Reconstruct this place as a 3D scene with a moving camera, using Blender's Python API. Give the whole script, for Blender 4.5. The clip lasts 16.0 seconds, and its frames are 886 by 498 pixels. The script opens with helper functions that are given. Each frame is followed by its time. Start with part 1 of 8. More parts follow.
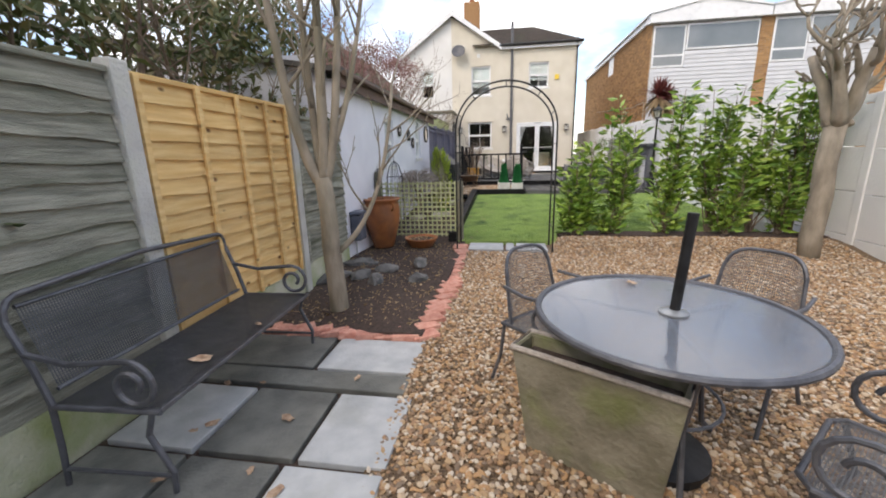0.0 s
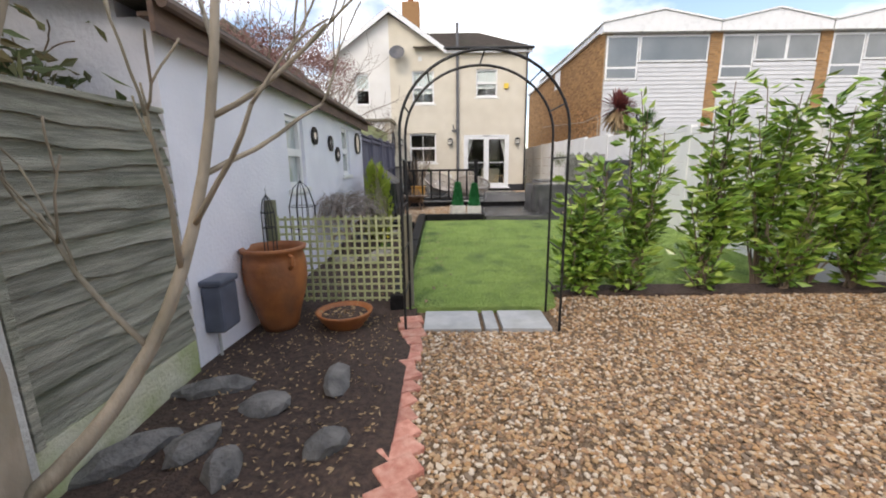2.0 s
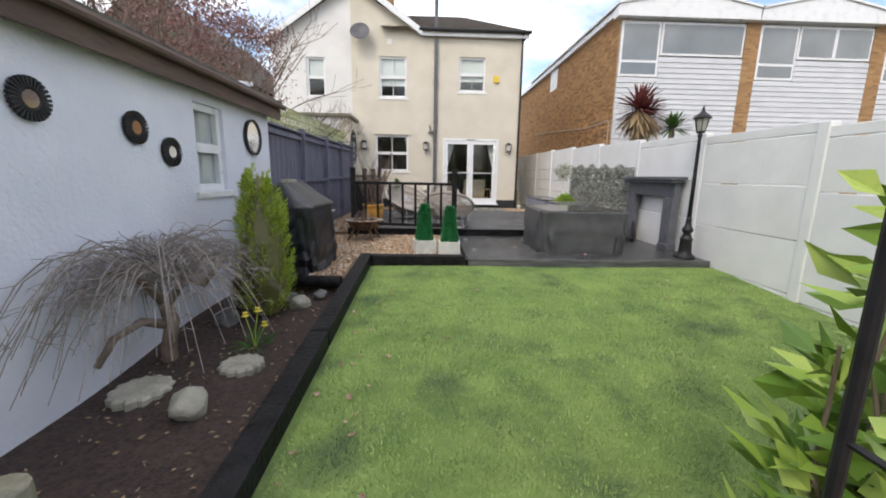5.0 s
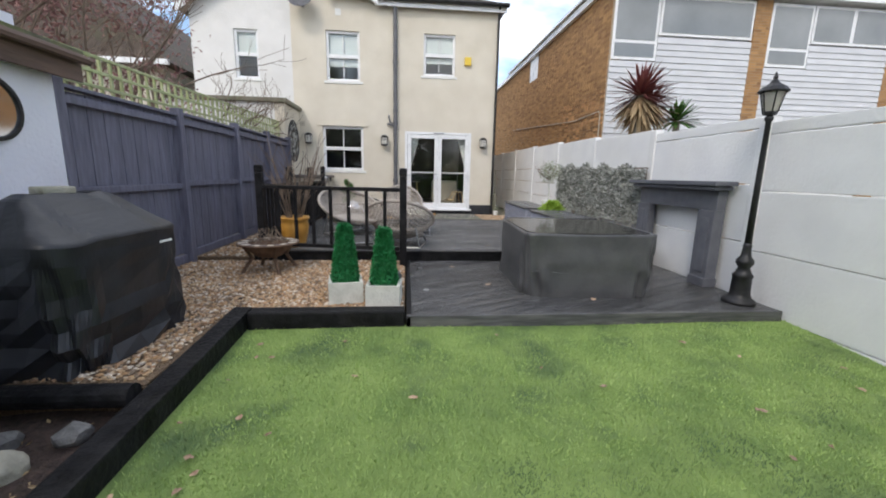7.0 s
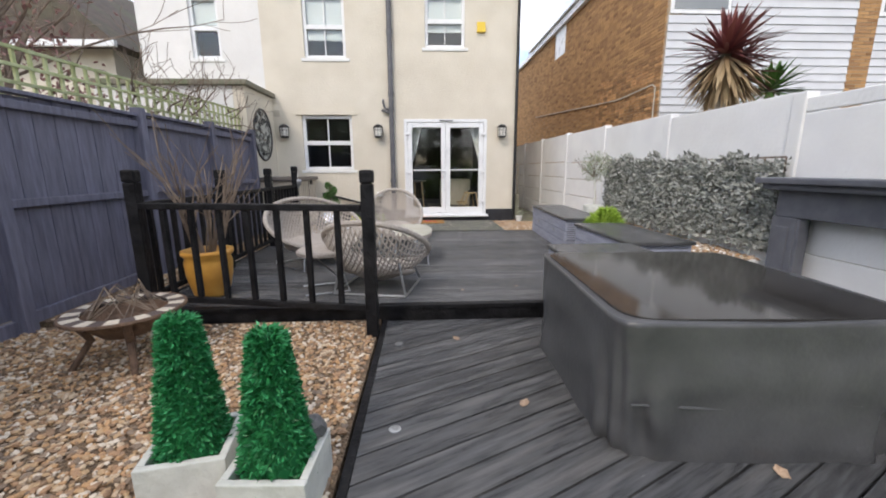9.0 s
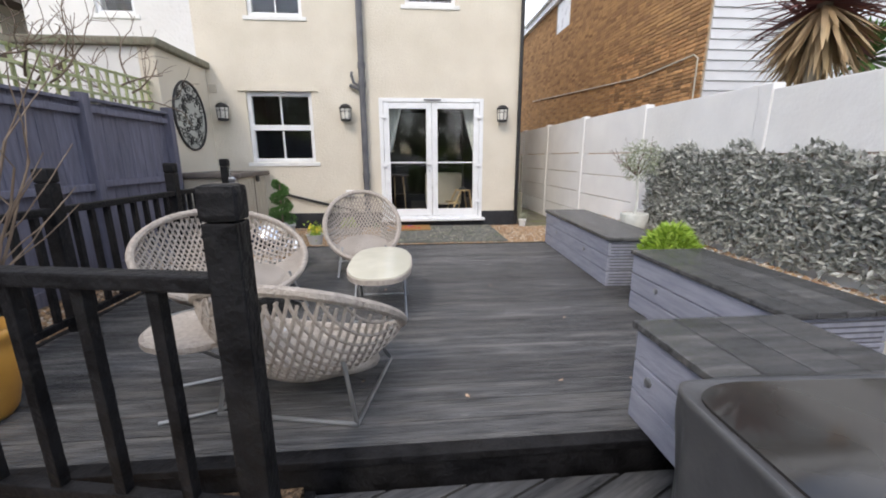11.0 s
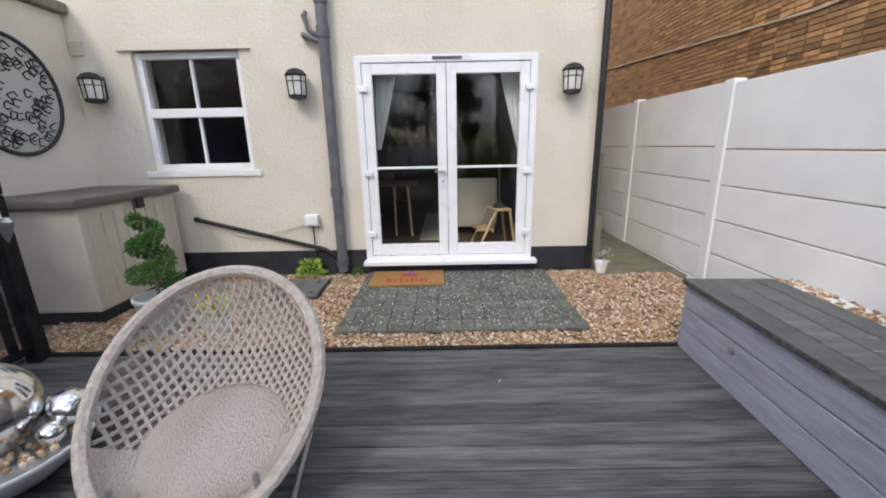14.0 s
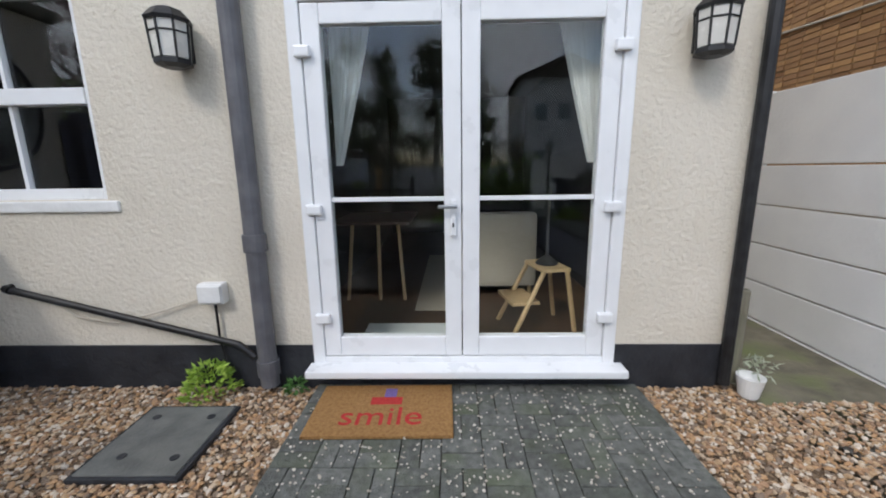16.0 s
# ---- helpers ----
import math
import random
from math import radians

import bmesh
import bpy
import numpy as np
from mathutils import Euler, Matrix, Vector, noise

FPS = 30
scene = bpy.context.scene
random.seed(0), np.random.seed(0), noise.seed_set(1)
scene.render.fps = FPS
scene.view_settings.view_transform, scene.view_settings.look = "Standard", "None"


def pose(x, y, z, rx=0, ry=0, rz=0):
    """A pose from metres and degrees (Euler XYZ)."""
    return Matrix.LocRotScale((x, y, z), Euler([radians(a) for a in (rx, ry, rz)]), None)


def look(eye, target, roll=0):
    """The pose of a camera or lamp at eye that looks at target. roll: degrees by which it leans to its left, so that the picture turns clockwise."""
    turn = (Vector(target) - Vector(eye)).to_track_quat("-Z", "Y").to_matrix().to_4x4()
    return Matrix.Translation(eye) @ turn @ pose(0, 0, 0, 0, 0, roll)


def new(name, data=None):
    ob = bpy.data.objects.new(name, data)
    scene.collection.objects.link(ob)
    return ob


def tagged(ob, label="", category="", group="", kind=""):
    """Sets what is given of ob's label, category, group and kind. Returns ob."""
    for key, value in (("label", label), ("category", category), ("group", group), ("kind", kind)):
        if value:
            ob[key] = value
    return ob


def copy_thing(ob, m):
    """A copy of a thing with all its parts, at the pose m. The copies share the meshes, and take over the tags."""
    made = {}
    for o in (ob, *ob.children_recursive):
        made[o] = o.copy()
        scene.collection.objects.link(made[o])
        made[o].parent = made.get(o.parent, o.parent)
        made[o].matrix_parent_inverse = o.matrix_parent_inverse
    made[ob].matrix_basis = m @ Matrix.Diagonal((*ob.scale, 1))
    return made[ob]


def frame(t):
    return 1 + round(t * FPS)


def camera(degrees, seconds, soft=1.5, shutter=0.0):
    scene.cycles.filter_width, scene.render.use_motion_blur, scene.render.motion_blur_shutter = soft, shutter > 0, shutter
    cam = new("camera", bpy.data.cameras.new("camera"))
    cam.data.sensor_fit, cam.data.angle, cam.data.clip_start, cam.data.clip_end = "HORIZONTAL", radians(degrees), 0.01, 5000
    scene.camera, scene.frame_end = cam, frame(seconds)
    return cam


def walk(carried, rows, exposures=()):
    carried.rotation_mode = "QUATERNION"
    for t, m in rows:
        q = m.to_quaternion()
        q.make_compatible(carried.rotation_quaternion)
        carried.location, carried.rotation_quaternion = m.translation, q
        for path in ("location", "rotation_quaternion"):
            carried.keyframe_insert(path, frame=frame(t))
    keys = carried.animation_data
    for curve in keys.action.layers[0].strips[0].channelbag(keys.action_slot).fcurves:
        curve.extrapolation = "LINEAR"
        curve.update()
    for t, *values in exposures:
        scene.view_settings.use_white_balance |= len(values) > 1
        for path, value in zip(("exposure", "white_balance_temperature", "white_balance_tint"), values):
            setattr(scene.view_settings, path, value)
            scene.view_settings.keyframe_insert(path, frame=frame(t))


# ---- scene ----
cam = camera(97.4, 16.0, soft=1.9)
PATH = [
    (0, (-0.086, -0.716, 1.425), (-0.397, 1.204, 0.957), -1.4),
    (0.5, (-0.298, -0.199, 1.468), (-0.545, 1.73, 1.002), -0.9),
    (1, (-0.378, 0.395, 1.505), (-0.568, 2.336, 1.062), -1.3),
    (1.5, (-0.454, 1.028, 1.491), (-0.53, 2.978, 1.053), -0.9),
    (2, (-0.423, 1.668, 1.473), (-0.434, 3.626, 1.066), -0.7),
    (2.5, (-0.335, 2.303, 1.487), (-0.321, 4.264, 1.094), -0.4),
    (3, (-0.245, 2.934, 1.507), (-0.222, 4.896, 1.117), 0.1),
    (5.5, (0.041, 5.451, 1.601), (0.149, 7.414, 1.236), 1.1),
    (6, (0.192, 5.989, 1.641), (0.349, 7.949, 1.276), 1.1),
    (6.5, (0.307, 6.525, 1.617), (0.505, 8.481, 1.253), 1.2),
    (7, (0.454, 7.06, 1.61), (0.641, 9.016, 1.239), 1.2),
    (7.5, (0.591, 7.611, 1.649), (0.744, 9.568, 1.263), 1.1),
    (8, (0.664, 8.166, 1.681), (0.795, 10.123, 1.29), 0.9),
    (8.5, (0.774, 8.74, 1.688), (0.875, 10.698, 1.291), 0.2),
    (9, (0.818, 9.261, 1.687), (0.914, 11.219, 1.288), -0.3),
    (11.5, (0.963, 11.512, 1.763), (1.136, 13.449, 1.296), -0.1),
    (12, (1.069, 12.014, 1.775), (1.225, 13.948, 1.291), -0.0),
    (12.5, (1.224, 12.565, 1.845), (1.342, 14.495, 1.331), -0.1),
    (13, (1.252, 13.024, 1.867), (1.335, 14.954, 1.349), -0.3),
    (13.5, (1.293, 13.541, 1.868), (1.326, 15.474, 1.352), -0.7),
    (14, (1.288, 14.086, 1.901), (1.281, 16.02, 1.391), -1.1),
    (14.5, (1.261, 14.638, 1.921), (1.236, 16.572, 1.413), -1.1),
    (15, (1.318, 15.137, 1.929), (1.26, 17.07, 1.42), -1.4),
    (15.5, (1.258, 15.631, 1.825), (1.218, 17.582, 1.387), -1.1),
    (16, (1.285, 16.122, 1.851), (1.233, 18.08, 1.449), -0.8),
]
walk(cam, [(t, look(eye, target, roll)) for t, eye, target, roll in PATH],
     exposures=((0, 0.08, 7050, 13), (3, 0.08, 7150, 13), (7, -0.05, 6600, 10), (9, 0.14, 6750, 12), (12, 0.20, 6700, 12), (14.5, 0.08, 6450, 11), (16, -0.08, 6200, 10)))

# ---- light ----
world = bpy.data.worlds.new("sky")
scene.world = world
world.use_nodes = True
wn, wl = world.node_tree.nodes, world.node_tree.links
SUN_EL, SUN_AZ = 44.0, 208.0   # degrees; azimuth clockwise from +y
sky = wn.new("ShaderNodeTexSky")
sky.sky_type, sky.sun_disc = 'NISHITA', False
sky.sun_elevation, sky.sun_rotation = radians(SUN_EL), radians(SUN_AZ)
wtc = wn.new("ShaderNodeTexCoord")
wmap = wn.new("ShaderNodeMapping")
wmap.inputs["Scale"].default_value = (1.0, 1.0, 2.2)
cloud = wn.new("ShaderNodeTexNoise")
cloud.inputs["Scale"].default_value, cloud.inputs["Detail"].default_value = 2.6, 7
cramp = wn.new("ShaderNodeValToRGB")
cramp.color_ramp.elements[0].position, cramp.color_ramp.elements[1].position = 0.43, 0.60
wmix = wn.new("ShaderNodeMixRGB")
wmix.inputs[2].default_value = (7.6, 7.8, 8.2, 1)
wl.new(wtc.outputs["Generated"], wmap.inputs[0])
wl.new(wmap.outputs[0], cloud.inputs["Vector"])
wl.new(cloud.outputs["Fac"], cramp.inputs[0])
wl.new(cramp.outputs[0], wmix.inputs[0])
wl.new(sky.outputs[0], wmix.inputs[1])
wl.new(wmix.outputs[0], wn["Background"].inputs[0])
wn["Background"].inputs[1].default_value = 0.245
sun_data = bpy.data.lights.new("sun", 'SUN')
sun_data.energy, sun_data.angle, sun_data.color = 1.15, radians(11), (1.0, 0.93, 0.82)
sun = new("sun", sun_data)
az, el = radians(SUN_AZ), radians(SUN_EL)
sun.matrix_world = look((math.sin(az) * math.cos(el) * 30, math.cos(az) * math.cos(el) * 30, math.sin(el) * 30), (0, 0, 0))

# ---- materials ----


def surf(name, c1, c2, scale=8.0, rough=0.7, bump=0.15, bscale=None, metal=0.0, c3=None, spots=0.5, sscale=1.2,
         island=False, stretch=(1, 1, 1), vary=0.0, spec=0.5, voronoi=False, knots=None):
    """Two colours by fine grain, a third by broad stains, bump from a finer grain."""
    m = bpy.data.materials.new(name)
    m.use_nodes = True
    n, l = m.node_tree.nodes, m.node_tree.links
    b = n["Principled BSDF"]
    b.inputs["Roughness"].default_value, b.inputs["Metallic"].default_value = rough, metal
    b.inputs["Specular IOR Level"].default_value = spec
    tc, mp = n.new("ShaderNodeTexCoord"), n.new("ShaderNodeMapping")
    mp.inputs["Scale"].default_value = stretch
    l.new(tc.outputs["Object"], mp.inputs[0])
    info = n.new("ShaderNodeObjectInfo")
    mul = n.new("ShaderNodeMath")
    mul.operation = 'MULTIPLY'
    mul.inputs[1].default_value = 37.0
    l.new(info.outputs["Random"], mul.inputs[0])
    l.new(mul.outputs[0], mp.inputs["Location"])
    g = n.new("ShaderNodeTexNoise")
    g.inputs["Scale"].default_value, g.inputs["Detail"].default_value = scale, 8
    l.new(mp.outputs[0], g.inputs["Vector"])
    r = n.new("ShaderNodeValToRGB")
    r.color_ramp.elements[0].position, r.color_ramp.elements[1].position = 0.33, 0.67
    r.color_ramp.elements[0].color, r.color_ramp.elements[1].color = (*c1, 1), (*c2, 1)
    l.new(g.outputs["Fac"], r.inputs[0])
    out = r.outputs[0]
    if island:
        geo = n.new("ShaderNodeNewGeometry")
        r2 = n.new("ShaderNodeValToRGB")
        e = r2.color_ramp.elements
        e[0].color, e[1].color = (*island[0], 1), (*island[-1], 1)
        for k, c in enumerate(island[1:-1]):
            e.new((k + 1) / (len(island) - 1)).color = (*c, 1)
        r2.color_ramp.interpolation = 'CONSTANT' if len(island) > 4 else 'LINEAR'
        l.new(geo.outputs["Random Per Island"], r2.inputs[0])
        mi = n.new("ShaderNodeMixRGB")
        mi.inputs[0].default_value = 0.75
        l.new(out, mi.inputs[1]), l.new(r2.outputs[0], mi.inputs[2])
        out = mi.outputs[0]
    if c3:
        s = n.new("ShaderNodeTexNoise")
        s.inputs["Scale"].default_value, s.inputs["Detail"].default_value = sscale, 5
        l.new(mp.outputs[0], s.inputs["Vector"])
        r3 = n.new("ShaderNodeValToRGB")
        r3.color_ramp.elements[0].position, r3.color_ramp.elements[1].position = 0.5, 0.72
        l.new(s.outputs["Fac"], r3.inputs[0])
        sm = n.new("ShaderNodeMath")
        sm.operation = 'MULTIPLY'
        sm.inputs[1].default_value = spots
        l.new(r3.outputs[0], sm.inputs[0])
        mx = n.new("ShaderNodeMixRGB")
        mx.inputs[2].default_value = (*c3, 1)
        l.new(sm.outputs[0], mx.inputs[0]), l.new(out, mx.inputs[1])
        out = mx.outputs[0]
    if knots:
        kv = n.new("ShaderNodeTexVoronoi")
        kv.inputs["Scale"].default_value = knots[0]
        km = n.new("ShaderNodeMapping")
        km.inputs["Scale"].default_value = (0.15, 0.8, 1.3)
        l.new(tc.outputs["Object"], km.inputs[0]), l.new(mul.outputs[0], km.inputs["Location"])
        l.new(km.outputs[0], kv.inputs["Vector"])
        kr = n.new("ShaderNodeValToRGB")
        kr.color_ramp.elements[0].position, kr.color_ramp.elements[1].position = 0.07, 0.15
        kr.color_ramp.elements[0].color, kr.color_ramp.elements[1].color = (1, 1, 1, 1), (0, 0, 0, 1)
        l.new(kv.outputs["Distance"], kr.inputs[0])
        kx = n.new("ShaderNodeMixRGB")
        kx.inputs[2].default_value = (*knots[1], 1)
        l.new(kr.outputs[0], kx.inputs[0]), l.new(out, kx.inputs[1])
        out = kx.outputs[0]
    if vary:
        hs = n.new("ShaderNodeHueSaturation")
        mr = n.new("ShaderNodeMapRange")
        mr.inputs[3].default_value, mr.inputs[4].default_value = 1 - vary, 1 + vary
        l.new(info.outputs["Random"], mr.inputs[0])
        l.new(mr.outputs[0], hs.inputs["Value"]), l.new(out, hs.inputs["Color"])
        out = hs.outputs[0]
    l.new(out, b.inputs["Base Color"])
    rr = n.new("ShaderNodeMapRange")
    rr.inputs[3].default_value, rr.inputs[4].default_value = max(0.02, rough - 0.12), min(1, rough + 0.12)
    l.new(g.outputs["Fac"], rr.inputs[0]), l.new(rr.outputs[0], b.inputs["Roughness"])
    if bump:
        bn = n.new("ShaderNodeTexVoronoi" if voronoi else "ShaderNodeTexNoise")
        bn.inputs["Scale"].default_value = bscale or scale * 4
        if not voronoi:
            bn.inputs["Detail"].default_value = 5
        l.new(mp.outputs[0], bn.inputs["Vector"])
        bp = n.new("ShaderNodeBump")
        bp.inputs["Strength"].default_value, bp.inputs["Distance"].default_value = min(1, bump * 2.5), 0.01 + 0.02 * bump
        l.new(bn.outputs["Distance" if voronoi else "Fac"], bp.inputs["Height"]), l.new(bp.outputs[0], b.inputs["Normal"])
    return m


def glassy(name, tint=(0.9, 0.95, 0.95), rough=0.0):
    m = bpy.data.materials.new(name)
    m.use_nodes = True
    b = m.node_tree.nodes["Principled BSDF"]
    b.inputs["Base Color"].default_value = (*tint, 1)
    b.inputs["Transmission Weight"].default_value, b.inputs["Roughness"].default_value = 1.0, rough
    b.inputs["IOR"].default_value = 1.45
    return m


M = dict(
    soil=surf("soil", (0.032, 0.021, 0.018), (0.085, 0.056, 0.046), 30, 0.95, 0.5, 60, c3=(0.10, 0.07, 0.05), spots=0.5, sscale=14),
    earth=surf("earth", (0.10, 0.085, 0.06), (0.17, 0.14, 0.10), 2, 0.95, 0.2, c3=(0.07, 0.10, 0.04)),
    gravel_bed=surf("gravel_bed", (0.11, 0.07, 0.042), (0.26, 0.18, 0.11), 45, 0.9, 0.6, 60, voronoi=True, c3=(0.24, 0.17, 0.11), sscale=1.0),
    gravel=surf("gravel_stone", (0.30, 0.20, 0.12), (0.48, 0.35, 0.23), 20, 0.75, 0.1, 120,
                island=((0.46, 0.31, 0.17), (0.24, 0.145, 0.085), (0.56, 0.44, 0.31), (0.36, 0.21, 0.115), (0.68, 0.61, 0.51), (0.17, 0.13, 0.10), (0.48, 0.28, 0.13), (0.38, 0.31, 0.24))),
    pale_grit=surf("pale_grit", (0.40, 0.37, 0.32), (0.60, 0.57, 0.50), 20, 0.8, 0.1, 120, island=((0.70, 0.66, 0.58), (0.34, 0.29, 0.22), (0.56, 0.52, 0.46))),
    turf=surf("turf", (0.20, 0.32, 0.085), (0.36, 0.50, 0.15), 3.0, 0.9, 0.4, 260, c3=(0.085, 0.15, 0.07), spots=0.85, sscale=2.4),
    blade=surf("turf_blade", (0.20, 0.32, 0.09), (0.36, 0.49, 0.16), 1.6, 0.8, 0, island=((0.22, 0.34, 0.09), (0.36, 0.51, 0.15), (0.48, 0.62, 0.23)), c3=(0.075, 0.14, 0.065), spots=0.9, sscale=2.4),
    cream=surf("cream_render", (0.66, 0.605, 0.50), (0.74, 0.685, 0.58), 1.6, 0.85, 0.28, 40, c3=(0.64, 0.58, 0.48), spots=0.55, sscale=0.9),
    white_render=surf("white_render", (0.74, 0.73, 0.71), (0.82, 0.81, 0.79), 1.5, 0.85, 0.3, 22, c3=(0.66, 0.65, 0.62), spots=0.4),
    # blue cast of sky-lit shade mixed into the pale render colour
    shed_wall=surf("shade_tinted_render", (0.74, 0.755, 0.835), (0.82, 0.83, 0.90), 2.0, 0.85, 0.25, 30, c3=(0.66, 0.67, 0.74), spots=0.5, sscale=0.8),
    plinth=surf("black_paint", (0.012, 0.014, 0.018), (0.03, 0.032, 0.038), 6, 0.6, 0.25, 25),
    upvc=surf("white_upvc", (0.80, 0.81, 0.82), (0.85, 0.86, 0.87), 5, 0.3, 0.0),
    sill=surf("white_sill", (0.74, 0.74, 0.72), (0.82, 0.82, 0.80), 9, 0.6, 0.1),
    tile=surf("roof_tile", (0.07, 0.055, 0.045), (0.13, 0.10, 0.08), 5, 0.85, 0.4, 18, c3=(0.10, 0.11, 0.06), spots=0.6),
    pipe=surf("grey_pipe", (0.09, 0.09, 0.10), (0.14, 0.14, 0.15), 8, 0.5, 0.05),
    black=surf("black_metal", (0.012, 0.012, 0.013), (0.03, 0.03, 0.032), 14, 0.45, 0.05, metal=0.3),
    brick=surf("brown_brick", (0.38, 0.20, 0.09), (0.50, 0.29, 0.13), 9, 0.9, 0.25, 60, island=((0.20, 0.10, 0.045), (0.56, 0.33, 0.14), (0.30, 0.165, 0.08), (0.48, 0.28, 0.12))),
    brick_single=surf("brown_brick_single", (0.34, 0.175, 0.075), (0.52, 0.30, 0.135), 9, 0.9, 0.3, 60, vary=0.45, c3=(0.17, 0.09, 0.05), spots=0.6, sscale=2.5),
    mortar=surf("mortar", (0.34, 0.27, 0.19), (0.42, 0.34, 0.25), 9, 0.95, 0.2),
    cladding=surf("white_cladding", (0.58, 0.59, 0.61), (0.66, 0.67, 0.69), 2, 0.5, 0.05, vary=0.03),
    concrete_white=surf("painted_concrete", (0.78, 0.78, 0.78), (0.85, 0.85, 0.84), 2.2, 0.8, 0.15, 30, c3=(0.70, 0.69, 0.66), spots=0.4, sscale=0.9, vary=0.02),
    concrete=surf("bare_concrete", (0.50, 0.50, 0.48), (0.66, 0.66, 0.63), 5, 0.9, 0.3, 50, c3=(0.33, 0.36, 0.22), spots=0.6, sscale=2.5),
    concrete_green=surf("algae_concrete", (0.36, 0.40, 0.20), (0.62, 0.62, 0.50), 4, 0.9, 0.3, 50, c3=(0.30, 0.40, 0.12), spots=0.8, sscale=2.2),
    lap_new=surf("larch_board", (0.76, 0.48, 0.18), (0.90, 0.65, 0.31), 5, 0.75, 0.2, 40, stretch=(4, 0.5, 6), vary=0.10, c3=(0.52, 0.30, 0.12), sscale=3, knots=(5.5, (0.22, 0.10, 0.035))),
    lap_old=surf("weathered_board", (0.21, 0.215, 0.175), (0.47, 0.465, 0.39), 6, 0.85, 0.4, 40, stretch=(4, 0.5, 6), vary=0.18, c3=(0.12, 0.15, 0.08), spots=0.6),
    fence_blue=surf("slate_blue_stain", (0.115, 0.115, 0.16), (0.185, 0.185, 0.245), 6, 0.75, 0.2, 40, stretch=(5, 5, 0.6), vary=0.09),
    deck=surf("black_deck_stain", (0.044, 0.045, 0.047), (0.105, 0.106, 0.109), 5, 0.22, 0.22, 50, stretch=(0.7, 7, 7), vary=0.28, c3=(0.20, 0.19, 0.18), spots=0.42, sscale=2.2),
    timber_black=surf("black_timber", (0.005, 0.005, 0.006), (0.018, 0.018, 0.02), 9, 0.55, 0.3, 30, spec=0.15, c3=(0.03, 0.028, 0.025), spots=0.3, sscale=3),
    slab=surf("grey_slab", (0.36, 0.38, 0.40), (0.48, 0.50, 0.51), 7, 0.7, 0.15, 60, vary=0.12, c3=(0.26, 0.27, 0.25), spots=0.55, sscale=3),
    slab_dark=surf("dark_slab", (0.10, 0.105, 0.10), (0.19, 0.195, 0.18), 7, 0.6, 0.15, 60, vary=0.12, c3=(0.07, 0.07, 0.06), spots=0.5),
    red_brick=surf("red_edging_brick", (0.50, 0.20, 0.15), (0.68, 0.36, 0.28), 18, 0.9, 0.3, 70, vary=0.15, c3=(0.62, 0.42, 0.34), spots=0.4, sscale=9),
    block=surf("grey_paver", (0.09, 0.095, 0.085), (0.17, 0.175, 0.16), 24, 0.9, 0.3, 90, vary=0.2, c3=(0.10, 0.13, 0.05), spots=0.55, sscale=2.5),
    moss=surf("mossy_path", (0.11, 0.10, 0.07), (0.20, 0.18, 0.13), 6, 0.9, 0.3, c3=(0.13, 0.16, 0.05), spots=0.8, sscale=3),
    felt=surf("roof_felt", (0.07, 0.065, 0.06), (0.13, 0.12, 0.11), 6, 0.9, 0.3, c3=(0.16, 0.18, 0.05), spots=0.9, sscale=1.4),
    fascia=surf("brown_fascia", (0.10, 0.065, 0.05), (0.17, 0.11, 0.085), 5, 0.7, 0.2, stretch=(4, 0.5, 4)),
    trellis_green=surf("mossy_lattice", (0.36, 0.40, 0.20), (0.52, 0.55, 0.33), 14, 0.85, 0.2, vary=0.12, c3=(0.30, 0.36, 0.12), spots=0.6, sscale=5),
    wood_post=surf("weathered_post", (0.17, 0.16, 0.12), (0.27, 0.25, 0.19), 12, 0.85, 0.3, stretch=(3, 3, 0.5), c3=(0.16, 0.20, 0.10), spots=0.6),
    terracotta=surf("terracotta", (0.25, 0.085, 0.03), (0.40, 0.15, 0.05), 7, 0.5, 0.15, c3=(0.16, 0.085, 0.05), spots=0.6, sscale=4),
    ochre=surf("ochre_glaze", (0.52, 0.25, 0.04), (0.66, 0.36, 0.08), 5, 0.35, 0.05, c3=(0.36, 0.16, 0.04), spots=0.5, sscale=4),
    bark=surf("smooth_bark", (0.22, 0.19, 0.145), (0.38, 0.325, 0.255), 9, 0.85, 0.35, 30, stretch=(1, 1, 0.4), c3=(0.17, 0.16, 0.10), spots=0.6, sscale=4),
    twig=surf("brown_twig", (0.14, 0.10, 0.075), (0.26, 0.20, 0.15), 9, 0.85, 0.1),
    leaf=surf("laurel_leaf", (0.09, 0.18, 0.03), (0.22, 0.36, 0.06), 5, 0.3, 0, island=((0.04, 0.10, 0.02), (0.16, 0.30, 0.045), (0.32, 0.48, 0.08), (0.52, 0.64, 0.16))),
    leaf_dark=surf("evergreen_leaf", (0.05, 0.07, 0.02), (0.11, 0.13, 0.04), 5, 0.5, 0, island=((0.04, 0.065, 0.018), (0.10, 0.13, 0.04), (0.20, 0.14, 0.06))),
    leaf_red=surf("purple_leaf", (0.20, 0.09, 0.085), (0.34, 0.18, 0.16), 5, 0.6, 0, island=((0.16, 0.07, 0.07), (0.30, 0.15, 0.14), (0.40, 0.24, 0.20))),
    conifer=surf("lime_conifer", (0.16, 0.24, 0.03), (0.34, 0.42, 0.06), 6, 0.7, 0, island=((0.14, 0.22, 0.03), (0.36, 0.46, 0.05), (0.56, 0.64, 0.09))),
    topiary=surf("plastic_grass_green", (0.006, 0.10, 0.028), (0.015, 0.20, 0.055), 20, 0.5, 0, island=((0.008, 0.10, 0.028), (0.018, 0.22, 0.06), (0.06, 0.40, 0.16))),
